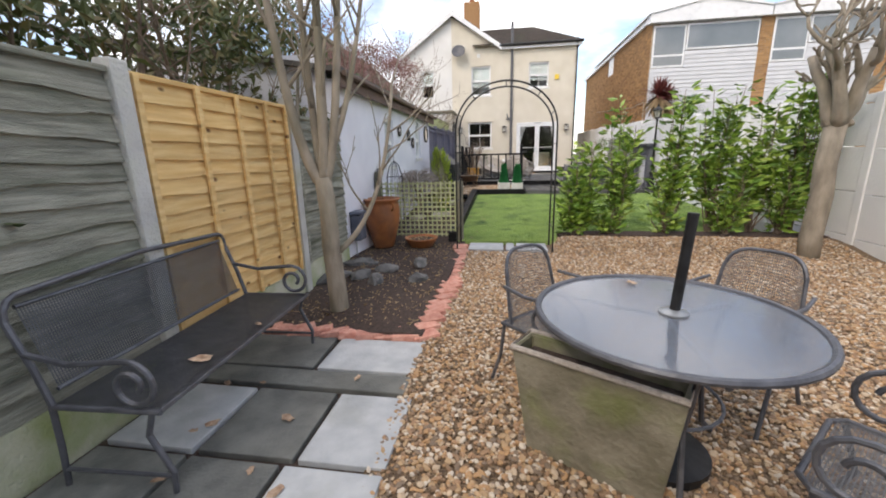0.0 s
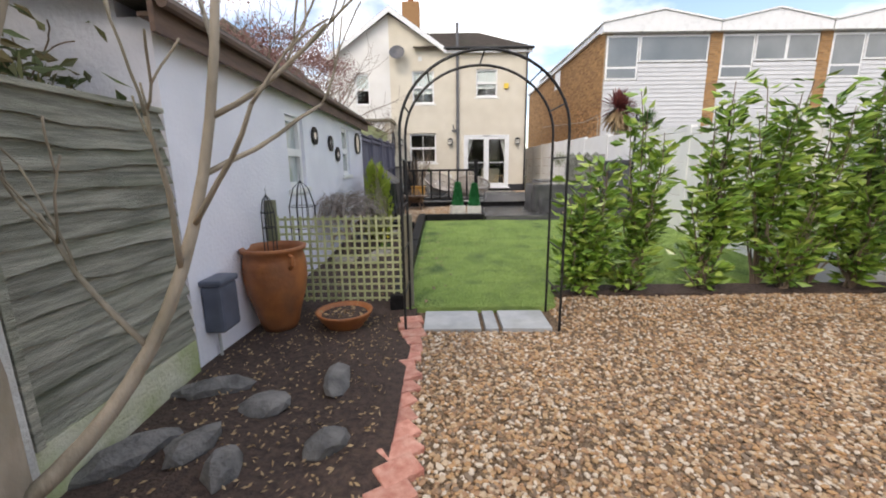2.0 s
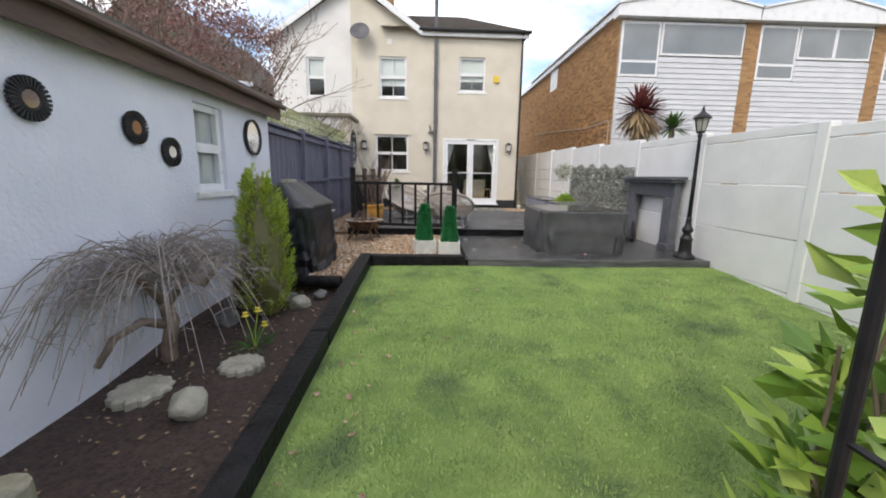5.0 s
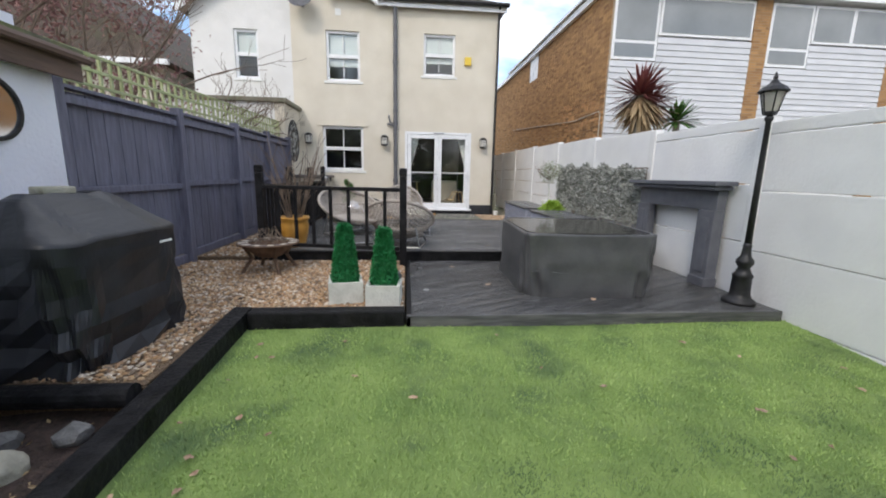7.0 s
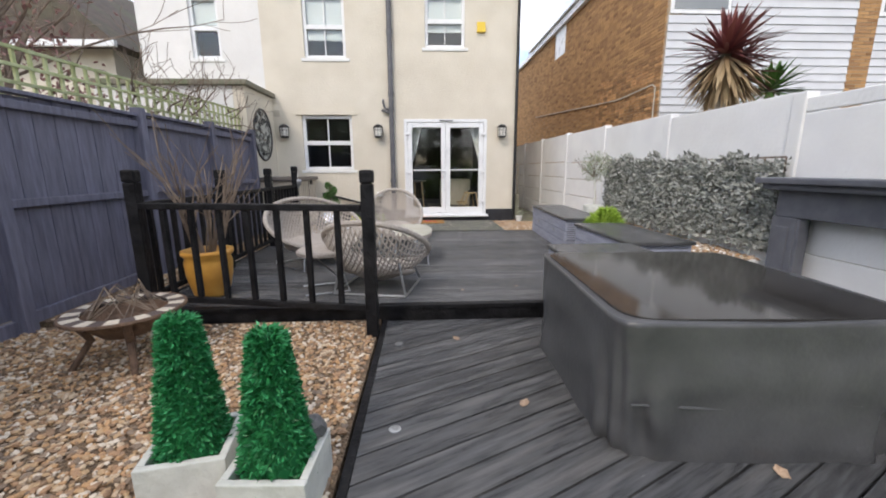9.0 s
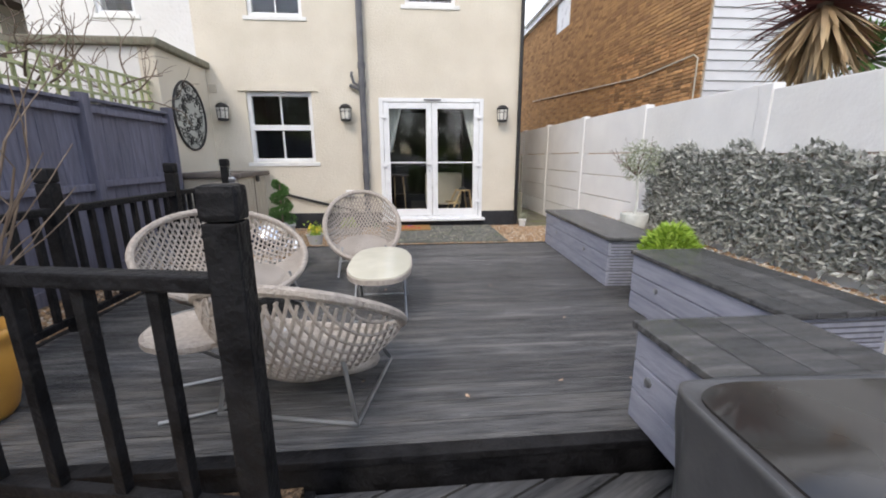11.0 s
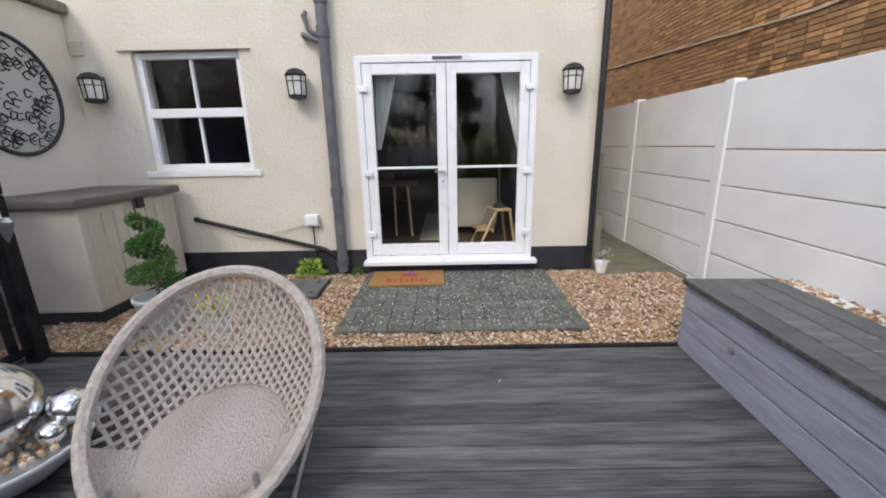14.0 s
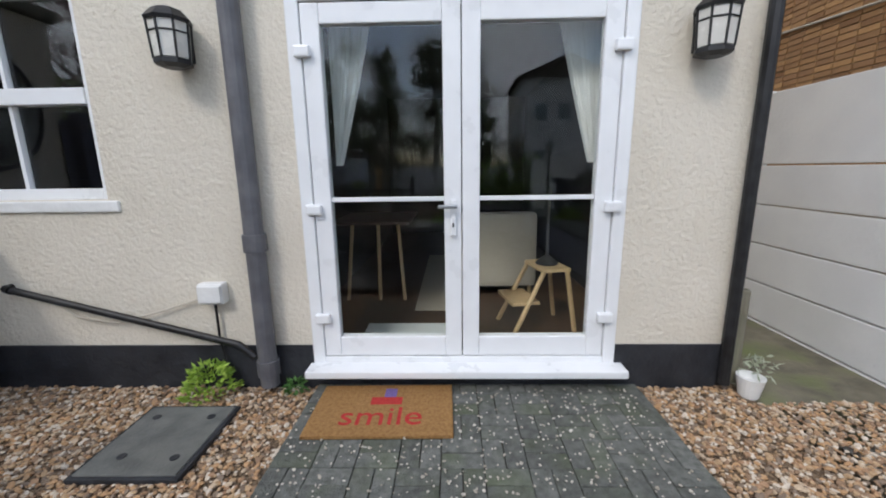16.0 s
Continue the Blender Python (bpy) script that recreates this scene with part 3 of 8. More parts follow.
def lap_panel(y0, y1, mat, label, top=1.92, inset=-0.02):
    p = thing("lap_fence_panel", label, "fence panel", (FX - 0.03, y0, 0), group="lap fence panels")
    L = y1 - y0
    part("gravel_board", boxed(-0.03, 0.035, 0, L, -0.1, 0.30, 0.008), "concrete_green", p, "mossy concrete base board")
    rr = random.Random(int(y0 * 10))
    n = 14
    for k in range(n):
        z0 = 0.31 + k * (top - 0.34) / n
        bm = bmesh.new()
        m = 14
        amp, freq, phase = (0.011 if mat == "lap_old" else 0.004) * rr.uniform(0.5, 1.5), rr.uniform(3, 7), rr.uniform(0, 6)
        low, high = [], []
        for i in range(m + 1):
            yy = L * i / m
            wv = amp * math.sin(yy * freq + phase) + amp * 0.5 * math.sin(yy * freq * 2.7 + phase * 3)
            low.append((yy, z0 + wv))
            high.append((yy, z0 + (top - 0.34) / n + 0.02))
        for (ya, za), (yb, zb), (yc, zc), (yd, zd) in zip(low, low[1:], high[1:], high):
            q = [bm.verts.new(c) for c in ((0.036, ya, za), (0.036, yb, zb), (0.004, yc, zc), (0.004, yd, zd))]
            r = [bm.verts.new(c) for c in ((0.022, ya, za), (0.022, yb, zb), (-0.006, yc, zc), (-0.006, yd, zd))]
            bm.faces.new(q), bm.faces.new(r[::-1]), bm.faces.new((r[0], r[1], q[1], q[0])), bm.faces.new((q[3], q[2], r[2], r[3]))
        bmesh.ops.remove_doubles(bm, verts=bm.verts, dist=0.0005)
        part("board", bm, mat, p)
    for f in ((0.02,) if mat == "lap_old" else (0.02, 0.30, 0.55, 0.78, 0.97)):
        part("batten", boxed(0.034, 0.058, f * L - 0.02, f * L + 0.02, 0.30, top, 0.004), mat, p)
    part("cap", boxed(-0.025, 0.045, 0, L, top - 0.02, top + 0.012, 0.005), mat, p)


lap_panel(-2.35, -0.61, "lap_old", "weathered grey lap fence panel")
lap_panel(-0.49, 1.22, "lap_old", "weathered grey lap fence panel")
lap_panel(1.34, 2.99, "lap_new", "new orange larch lap fence panel")
lap_panel(3.11, 4.24, "lap_old", "weathered grey lap fence panel beside the shed", 1.85)

# ---- shed ----


def wall_with_holes(name, axis, at, thick, a0, a1, z0, z1, holes, mat, parent=None):
    """A wall along x or y with rectangular openings (a0, a1, z0, z1) cut through it."""
    cuts = sorted({a0, a1, *[h[0] for h in holes], *[h[1] for h in holes]})
    zc = sorted({z0, z1, *[h[2] for h in holes], *[h[3] for h in holes]})
    bm = bmesh.new()
    nx, nz = len(cuts) - 1, len(zc) - 1
    solid = [[not any(h[0] <= (cuts[i] + cuts[i + 1]) / 2 <= h[1] and h[2] <= (zc[j] + zc[j + 1]) / 2 <= h[3] for h in holes) for j in range(nz)] for i in range(nx)]

    def P(i, j, d):
        q = at + d * thick
        return bm.verts.new((cuts[i], q, zc[j]) if axis == "x" else (q, cuts[i], zc[j]))

    for i in range(nx):
        for j in range(nz):
            if not solid[i][j]:
                continue
            for d in (0, 1):
                bm.faces.new((P(i, j, d), P(i + 1, j, d), P(i + 1, j + 1, d), P(i, j + 1, d)))
            for di, dj, e in ((-1, 0, ((0, 0), (0, 1))), (1, 0, ((1, 0), (1, 1))), (0, -1, ((0, 0), (1, 0))), (0, 1, ((0, 1), (1, 1)))):
                ii, jj = i + di, j + dj
                if not (0 <= ii < nx and 0 <= jj < nz) or not solid[ii][jj]:
                    (p, q), (r, s) = e
                    bm.faces.new((P(i + p, j + q, 0), P(i + r, j + s, 0), P(i + r, j + s, 1), P(i + p, j + q, 1)))
    bmesh.ops.remove_doubles(bm, verts=bm.verts, dist=0.0005)
    bmesh.ops.recalc_face_normals(bm, faces=bm.faces)
    return part(name, bm, mat, parent)


def upvc_window(name, a0, a1, z0, z1, axis, at, label, bars=1, blind=None, mid=0.5, outward=-1, glass="pane"):
    """A white sash window: frame, transom, two panes, sill; outward is the way it faces along its normal."""
    e = thing(name, label, "window", kind="structure")

    def bx(u0, u1, d0, d1, w0, w1, bev=0.006):
        d0, d1 = sorted((at + d0 * outward, at + d1 * outward))
        return boxed(u0, u1, d0, d1, w0, w1, bev) if axis == "x" else boxed(d0, d1, u0, u1, w0, w1, bev)

    f = 0.065
    zm = z0 + (z1 - z0) * mid
    part("window_frame", bx(a0, a0 + f, -0.06, 0.02, z0, z1), "upvc", e)
    part("window_frame", bx(a1 - f, a1, -0.06, 0.02, z0, z1), "upvc", e)
    part("window_frame", bx(a0 + f, a1 - f, -0.06, 0.018, z1 - f, z1), "upvc", e)
    part("window_frame", bx(a0 + f, a1 - f, -0.06, 0.018, z0, z0 + f), "upvc", e)
    part("transom", bx(a0 + f, a1 - f, -0.06, 0.03, zm - 0.045, zm + 0.045), "upvc", e)
    for b in range(bars):
        xb = a0 + (a1 - a0) * (b + 1) / (bars + 1)
        for q0, q1 in ((z0 + f, zm - 0.045), (zm + 0.045, z1 - f)):
            part("glazing_bar", bx(xb - 0.012, xb + 0.012, -0.04, 0.0, q0, q1, 0.003), "upvc", e)
    for q0, q1 in ((z0 + f, zm - 0.045), (zm + 0.045, z1 - f)):
        p = part("pane", bx(a0 + f, a1 - f, -0.035, -0.029, q0, q1, 0), glass, e)
        p.visible_shadow = False
    if blind:
        part("blind", bx(a0 + f, a1 - f, -0.055, -0.048, z0 + f + (z1 - z0) * (1 - blind), z1 - f, 0), "blind", e, "pale lowered blind")
    part("window_sill", bx(a0 - 0.07, a1 + 0.07, -0.08, 0.09, z0 - 0.07, z0 - 0.004, 0.01), "sill", e)
    return e


def room_box(name, x0, x1, y0, y1, z0, z1, open_side, mat="room_shade"):
    """A closed box behind a window; the default colour paints in an unlit room's darkness."""
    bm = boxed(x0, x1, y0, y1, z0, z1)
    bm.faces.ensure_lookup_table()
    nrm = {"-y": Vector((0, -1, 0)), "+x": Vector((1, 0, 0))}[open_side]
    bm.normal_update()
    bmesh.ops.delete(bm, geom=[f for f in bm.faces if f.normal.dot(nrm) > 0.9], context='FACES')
    return structure(part(name, bm, mat), "room box behind a window, tone painted in", "room")


SX, SY0, SY1, SZ = -2.22, 4.28, 10.45, 2.40
structure(wall_with_holes("wall_shed", "y", SX, -0.2, SY0, SY1, -0.1, SZ, [(6.27, 6.83, 1.26, 2.10), (8.76, 9.28, 1.38, 2.2)], "shed_wall"), "pale rendered shed wall, blue shade tint painted in", "wall")
structure(wall_with_holes("wall_shed_end", "x", SY1, -0.2, -6.0, SX - 0.2, -0.1, SZ + 0.3, [], "shed_wall"), "pale rendered shed end wall", "wall")
structure(wall_with_holes("wall_shed_front", "x", SY0 + 0.2, -0.2, -6.0, SX - 0.2, -0.1, SZ + 0.3, [], "shed_wall"), "pale rendered shed end wall", "wall")
upvc_window("window_1", 6.27, 6.83, 1.26, 2.10, "y", SX - 0.06, "narrow white shed window", 0, blind=1.0, outward=1)
upvc_window("window_2", 8.76, 9.28, 1.38, 2.2, "y", SX - 0.06, "narrow white shed window", 0, blind=1.0, outward=1)
room_box("shed_room", -3.4, SX - 0.2, SY0 + 0.3, SY1 - 0.3, 0, 2.3, "+x", "blind")
roof = thing("shed_roof", "low mossy felt shed roof with brown fascia", "roof", kind="structure")
bm = bmesh.new()
pts = [(SX + 0.16, SY0 - 0.15, SZ + 0.10), (SX + 0.16, SY1 + 0.12, SZ + 0.10), (-6.0, SY1 + 0.12, SZ + 0.75), (-6.0, SY0 - 0.15, SZ + 0.75)]
top = [bm.verts.new(p) for p in pts]
bot = [bm.verts.new((p[0], p[1], p[2] - 0.06)) for p in pts]
bm.faces.new(top), bm.faces.new(bot[::-1])
for k in range(4):
    bm.faces.new((top[k], bot[k], bot[(k + 1) % 4], top[(k + 1) % 4]))
part("felt", bm, "felt", roof)
part("fascia", boxed(SX + 0.10, SX + 0.135, SY0 - 0.15, SY1 + 0.12, SZ - 0.13, SZ + 0.045, 0.006), "fascia", roof, "brown timber fascia")
part("gutter", tubed([(SX + 0.19, SY0 - 0.15, SZ + 0.03), (SX + 0.19, SY1 + 0.12, SZ + 0.03)], 0.035), "fascia", roof)
part("soffit", boxed(SX, SX + 0.12, SY0 - 0.1, SY1 + 0.1, SZ - 0.03, SZ - 0.005), "fascia", roof)

# ---- slate blue featheredge fence ----
QX = -2.4
fence = thing("boarded_fence", "slate blue stained vertical board fence", "fence", (0, 0, 0), kind="structure")
FT = 2.26
bm0 = boxed(0, 0.02, 0, 0.098, 0, 1.72, 0.004)
me = mesh_of("board", bm0, "fence_blue")
for k in range(66):
    y = 10.5 + k * 0.1
    b = new("board", me)
    b.parent = fence
    b.matrix_basis = pose(QX - 0.03 + 0.004 * (k % 2), y, 0.52 + 0.12 * (y - 10.5) / 6.6)
for k, y in enumerate((10.62, 12.35, 14.0, 15.5, 16.95)):
    dz = 0.12 * (y - 10.5) / 6.6
    part("post", boxed(QX - 0.02, QX + 0.09, y - 0.05, y + 0.05, 0.3, FT + 0.06 + dz, 0.008), "fence_blue", fence)
ys = (10.62, 12.35, 14.0, 15.5, 16.95)
for y0, y1 in zip(ys, ys[1:]):
    d = 0.12 * ((y0 + y1) / 2 - 10.5) / 6.6
    part("rail", boxed(QX, QX + 0.055, y0 + 0.05, y1 - 0.05, 1.36 + d, 1.43 + d, 0.01), "fence_blue", fence)
    part("rail", boxed(QX, QX + 0.055, y0 + 0.05, y1 - 0.05, 2.12 + d, 2.19 + d, 0.01), "fence_blue", fence)
    part("cap", boxed(QX - 0.05, QX + 0.06, y0 + 0.05, y1 - 0.05, FT - 0.02 + d, FT + 0.012 + d, 0.005), "fence_blue", fence)
    part("kick_board", boxed(QX - 0.03, QX + 0.03, y0 + 0.05, y1 - 0.05, 0.3, 0.52 + d, 0.006), "fence_blue", fence)

trel = thing("trellis_top", "mossy wooden trellis above the blue fence", "trellis", kind="structure")
for k in range(45):
    y = 10.6 + k * 0.145
    dz = 0.12 * (y - 10.5) / 6.6
    part("upright", boxed(QX - 0.20, QX - 0.175, y, y + 0.03, 2.2 + dz, 2.68 + dz, 0.004), "trellis_green", trel)
for z in (2.36, 2.50, 2.64):
    bm = boxed(QX - 0.17, QX - 0.15, 10.5, 17.1, z, z + 0.03, 0.004)
    for v in bm.verts:
        v.co.z += 0.12 * (v.co.y - 10.5) / 6.6
    part("lath", bm, "trellis_green", trel)

# ---- right boundary: painted concrete panels ----
RX = 3.97
posts = [-2.0, -0.15, 1.70, 3.52, 5.33, 7.14, 8.95, 10.75, 12.55, 14.36, 16.17, 17.98, 19.8, 21.6, 23.4]
cw = thing("concrete_wall", "white painted concrete panel wall with posts", "wall", kind="structure")


def rtop(y):
    return 2.05 + 0.4 * smoothstep(3.5, 19.5, y)


def rx(y):
    return 4.60 if y < 7.0 else RX


part("return_panel", boxed(RX + 0.12, 4.66, 7.08, 7.14, -0.1, 2.14, 0.01), "concrete_white", cw)
for y in posts:
    part("post", boxed(rx(y) - 0.002, rx(y) + 0.12, y - 0.065, y + 0.065, -0.1, rtop(y) + 0.02, 0.015), "concrete_white", cw)
for y0, y1 in zip(posts, posts[1:]):
    t = rtop((y0 + y1) / 2)
    z = t
    for hh in ((0.12, 0.55, 0.60, 0.60, 0.60) if y0 < 12.5 else (0.60, 0.34, 0.34, 0.34, 0.34, 0.34, 0.34)):
        lo = max(-0.1, z - hh)
        if z - lo < 0.05:
            break
        xm = rx((y0 + y1) / 2)
        part("panel", boxed(xm + 0.015, xm + 0.07, y0 + 0.065, y1 - 0.065, lo + 0.006, z - 0.006, 0.008), "concrete_white", cw)
        z = lo

# ---- closing walls behind the start ----
structure(wall_with_holes("wall_rear", "x", -3.0, -0.15, -2.4, 4.75, -0.1, 2.0, [], "concrete_white"), "plain rear boundary wall", "wall")

# ---- house ----
F = 18.38
house = thing("house", "cream rendered two-storey brick house with gable", "house", kind="structure")
holes = [(-1.84, -0.745, 1.70, 2.90), (0.40, 2.275, 0.66, 2.80), (-1.68, -0.80, 4.05, 5.30), (0.90, 1.76, 4.28, 5.34)]
wall_with_holes("wall", "x", F, 0.28, -2.56, 2.95, 0.78, 6.05, holes, "cream", house)["label"] = "cream roughcast wall"
wall_with_holes("plinth", "x", F - 0.012, 0.3, -2.44, 2.955, 0.40, 0.78, [(0.40, 2.275, 0.66, 0.78)], "plinth", house)["label"] = "black painted plinth"
wall_with_holes("white_wall", "x", F, 0.28, -5.05, -2.56, 0.3, 5.7, [(-4.0, -3.4, 4.02, 5.22)], "white_render", house)["label"] = "white painted neighbouring wall"
part("side_wall", boxed(2.67, 2.95, F + 0.28, 27, 0.4, 6.05), "cream", house)


def prism(pts, y0, y1):
    bm = bmesh.new()
    a = [bm.verts.new((x, y0, z)) for x, z in pts]
    b = [bm.verts.new((x, y1, z)) for x, z in pts]
    bm.faces.new(a), bm.faces.new(b[::-1])
    for k in range(len(pts)):
        k2 = (k + 1) % len(pts)
        bm.faces.new((a[k2], a[k], b[k], b[k2]))
    bmesh.ops.recalc_face_normals(bm, faces=bm.faces)
    return bm


part("gable", prism([(-2.56, 6.05), (-0.42, 6.05), (-2.5, 7.35), (-2.56, 7.35)], F + 0.002, F + 0.28), "cream", house)
part("gable", prism([(-5.05, 5.70), (-2.56, 5.70), (-2.56, 7.35), (-2.6, 7.35)], F + 0.002, F + 0.28), "white_render", house)
for s, x1, z1 in ((-1, -5.25, 5.55), (1, -0.30, 5.97)):
    xa, za = -2.5, 7.47
    roof_p = part("roof", prism([(xa, za), (x1, z1), (x1, z1 + 0.12), (xa, za + 0.14)], F - 0.22, 27), "tile", house)
    part("bargeboard", prism([(xa, za - 0.10), (x1, z1 - 0.10), (x1, z1 + 0.10), (xa, za + 0.12)], F - 0.25, F - 0.22), "upvc", house, "white bargeboard")
# hipped roof of the right-hand wing
bm = bmesh.new()
q = [bm.verts.new(p) for p in ((-1.6, F - 0.25, 6.08), (3.15, F - 0.25, 6.08), (3.15, 27, 6.08), (1.2, 21.2, 7.55), (-1.6, 21.2, 7.55), (1.2, 27, 7.55))]
bm.faces.new((q[0], q[1], q[3], q[4])), bm.faces.new((q[1], q[2], q[5], q[3]))
bmesh.ops.solidify(bm, geom=list(bm.faces), thickness=0.05)
part("roof", bm, "tile", house, "brown tiled hipped roof")
part("fascia", boxed(-0.4, 3.1, F - 0.16, F - 0.13, 5.9, 6.08, 0.005), "upvc", house)
part("gutter", tubed([(-0.4, F - 0.23, 6.06), (3.15, F - 0.23, 6.06)], 0.055), "black", house, "black plastic gutter")
part("chimney", boxed(-2.3, -1.5, 21.5, 22.1, 7.0, 9.0, 0.02), "brick", house, "brick chimney stack")
part("chimney_pot", lathe([(0.13, 8.95), (0.14, 9.2), (0.11, 9.45), (0.13, 9.5)], 16, at=(-1.9, 21.8, 0)), "terracotta", house)
upvc_window("window_3", -1.84, -0.745, 1.70, 2.88, "x", F + 0.07, "white kitchen sash window", 1, mid=0.5)
upvc_window("window_4", -1.68, -0.80, 4.05, 5.30, "x", F + 0.07, "white upstairs sash window with blind", 1, blind=0.75)
upvc_window("window_5", 0.90, 1.76, 4.28, 5.34, "x", F + 0.07, "white upstairs sash window with blind", 1, blind=0.75)
upvc_window("window_6", -4.0, -3.4, 4.02, 5.22, "x", F + 0.07, "white neighbouring upstairs window", 0, blind=0.55)
part("lintel", prism([(-1.97, 2.885), (-0.62, 2.885), (-0.70, 2.96), (-1.28, 3.01), (-1.88, 2.96)], F - 0.03, F + 0.02), "cream", house, "rendered arched window head")
# kitchen and neighbour's bedroom: unlit darkness painted onto the box
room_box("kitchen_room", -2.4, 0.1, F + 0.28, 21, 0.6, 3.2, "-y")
room_box("bedroom", -2.4, 2.6, F + 0.28, 20.5, 3.7, 5.8, "-y", "blind")
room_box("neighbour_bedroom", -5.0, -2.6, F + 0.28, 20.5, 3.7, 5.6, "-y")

# side return wall of the neighbouring extension
structure(part("wall_extension", boxed(-2.66, -2.44, 17.02, F, 0.3, 3.22, 0.01), "cream"), "cream rendered extension side wall", "wall")
structure(part("wall_extension_front", boxed(-5.1, -2.66, 17.02, 17.2, 0.3, 3.22, 0.01), "white_render"), "white rendered extension front wall", "wall")
structure(part("extension_coping", boxed(-5.1, -2.36, 16.94, F, 3.222, 3.32, 0.02), "wood_post"), "weathered timber coping on the extension", "coping")

# french doors
doors = thing("door_1", "closed white double-glazed french doors", "door", kind="structure")
D = F + 0.06
for nm, a, b, z0, z1 in (("door_frame", 0.400, 0.473, 0.66, 2.80), ("door_frame", 2.202, 2.275, 0.66, 2.80), ("door_frame", 0.473, 2.202, 2.73, 2.80), ("threshold", 0.473, 2.202, 0.66, 0.70)):
    part(nm, boxed(a, b, D - 0.07, D + 0.03, z0, z1, 0.008), "upvc", doors)
part("sill", boxed(0.38, 2.32, F - 0.13, F + 0.02, 0.615, 0.662, 0.01), "upvc", doors, "white projecting door sill")
part("vent", boxed(1.2, 1.5, D - 0.085, D - 0.07, 2.755, 2.78, 0.004), "pipe", doors)
for x0, x1, hinge in ((0.477, 1.335, 0), (1.341, 2.198, 1)):
    leaf = part("door_leaf", boxed(x0, x0 + 0.10, D - 0.06, D + 0.01, 0.705, 2.725, 0.008), "upvc", doors)
    part("stile", boxed(x1 - 0.10, x1, D - 0.06, D + 0.01, 0.705, 2.725, 0.008), "upvc", leaf)
    part("top_rail", boxed(x0 + 0.1, x1 - 0.10, D - 0.058, D + 0.01, 2.62, 2.725, 0.008), "upvc", leaf)
    part("bottom_rail", boxed(x0 + 0.1, x1 - 0.10, D - 0.058, D + 0.01, 0.705, 0.83, 0.008), "upvc", leaf)
    part("mid_bar", boxed(x0 + 0.1, x1 - 0.10, D - 0.045, D, 1.67, 1.695, 0.004), "upvc", leaf)
    for z0, z1 in ((0.83, 1.67), (1.695, 2.62)):
        g = part("pane", boxed(x0 + 0.1, x1 - 0.1, D - 0.03, D - 0.024, z0, z1), "pane", leaf)
        g.visible_shadow = False
    xh = x0 - 0.02 if hinge == 0 else x1 - 0.03
    for z in (0.93, 1.60, 2.45):
        part("hinge", boxed(xh - 0.02, xh + 0.07, D - 0.10, D - 0.06, z, z + 0.06, 0.012), "upvc", leaf)
h = part("handle", boxed(1.271, 1.303, D - 0.085, D - 0.06, 1.47, 1.68, 0.006), "upvc", doors)
part("lever", boxed(1.20, 1.31, D - 0.12, D - 0.10, 1.63, 1.65, 0.006), "steel", h)
part("keyhole", boxed(1.282, 1.292, D - 0.09, D - 0.086, 1.52, 1.545, 0.001), "black", h)

# living room behind the doors
structure(part("floor", boxed(0.12, 2.6, F + 0.10, 23.5, 0.62, 0.655), "room_floor"), "dark wooden living room floor", "floor")
# walls and ceiling carry the room's dimness as near-black paint
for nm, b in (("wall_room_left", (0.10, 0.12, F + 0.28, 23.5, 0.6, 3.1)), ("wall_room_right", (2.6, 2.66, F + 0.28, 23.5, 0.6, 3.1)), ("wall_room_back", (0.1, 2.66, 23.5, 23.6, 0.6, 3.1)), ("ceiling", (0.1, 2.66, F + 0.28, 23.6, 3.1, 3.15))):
    structure(part(nm, boxed(*b), "room"), "living room surface, dimness painted near-black", "ceiling" if nm == "ceiling" else "wall")

# ---- modern neighbouring terrace ----
cab = thing("wall_cable", "pale cable clipped along the brick flank", "cable", kind="structure")
terrace = thing("terrace_building", "white clad terrace with brown brick flank", "building", kind="structure")
TX, TY, TZ = 5.55, 17.3, 6.25
part("flank_core", boxed(TX + 0.02, TX + 0.3, TY, 30.2, 0, 6.35), "mortar", terrace)
brv, brf, near = [], [], []
cube = np.array([(0, 0, 0), (1, 0, 0), (1, 1, 0), (0, 1, 0), (0, 0, 1), (1, 0, 1), (1, 1, 1), (0, 1, 1)], float)
cf = np.array([(3, 2, 1, 0), (4, 5, 6, 7), (0, 1, 5, 4), (1, 2, 6, 5), (2, 3, 7, 6), (3, 0, 4, 7)])
rng = np.random.default_rng(8)
for j in range(68):
    z = 1.75 + j * 0.0675
    for i in range(58):
        y = TY + (i + 0.5 * (j % 2)) * 0.225 - (0.0 if j % 2 == 0 else 0.1)
        if y < TY - 0.01:
            continue
        if 22.85 < y < 24.0 and 5.4 < z < 6.75:
            continue
        if y < 20.2 and 2.36 < z < 3.9:
            near.append((TX - 0.004 + rng.uniform(-0.004, 0.003), y, z))
            continue
        brv.append(cube * (0.03, 0.213, 0.056) + (TX - 0.004 + rng.uniform(-0.003, 0.003), y, z))
        brf.append(cf + 8 * (len(brv) - 1))
ob = bulk("flank_bricks", np.concatenate(brv), np.concatenate(brf), "brick", terrace)
ob["kind"] = "stuff"
part("flank_roof_edge", prism([(TX - 0.12, 6.32), (TX + 0.4, 6.32), (TX + 0.4, 6.5), (TX - 0.12, 6.5)], TY - 0.15, 30.4), "upvc", terrace)
part("flank_window", boxed(TX - 0.02, TX + 0.05, 22.9, 23.85, 5.45, 6.3, 0.01), "upvc", terrace)
piers = [(5.55, 5.60), (9.42, 9.86), (13.45, 13.9), (17.5, 17.95), (21.5, 21.95)]
part("core", boxed(5.62, 24, TY + 0.12, 27, 0, 6.3), "white_render", terrace)
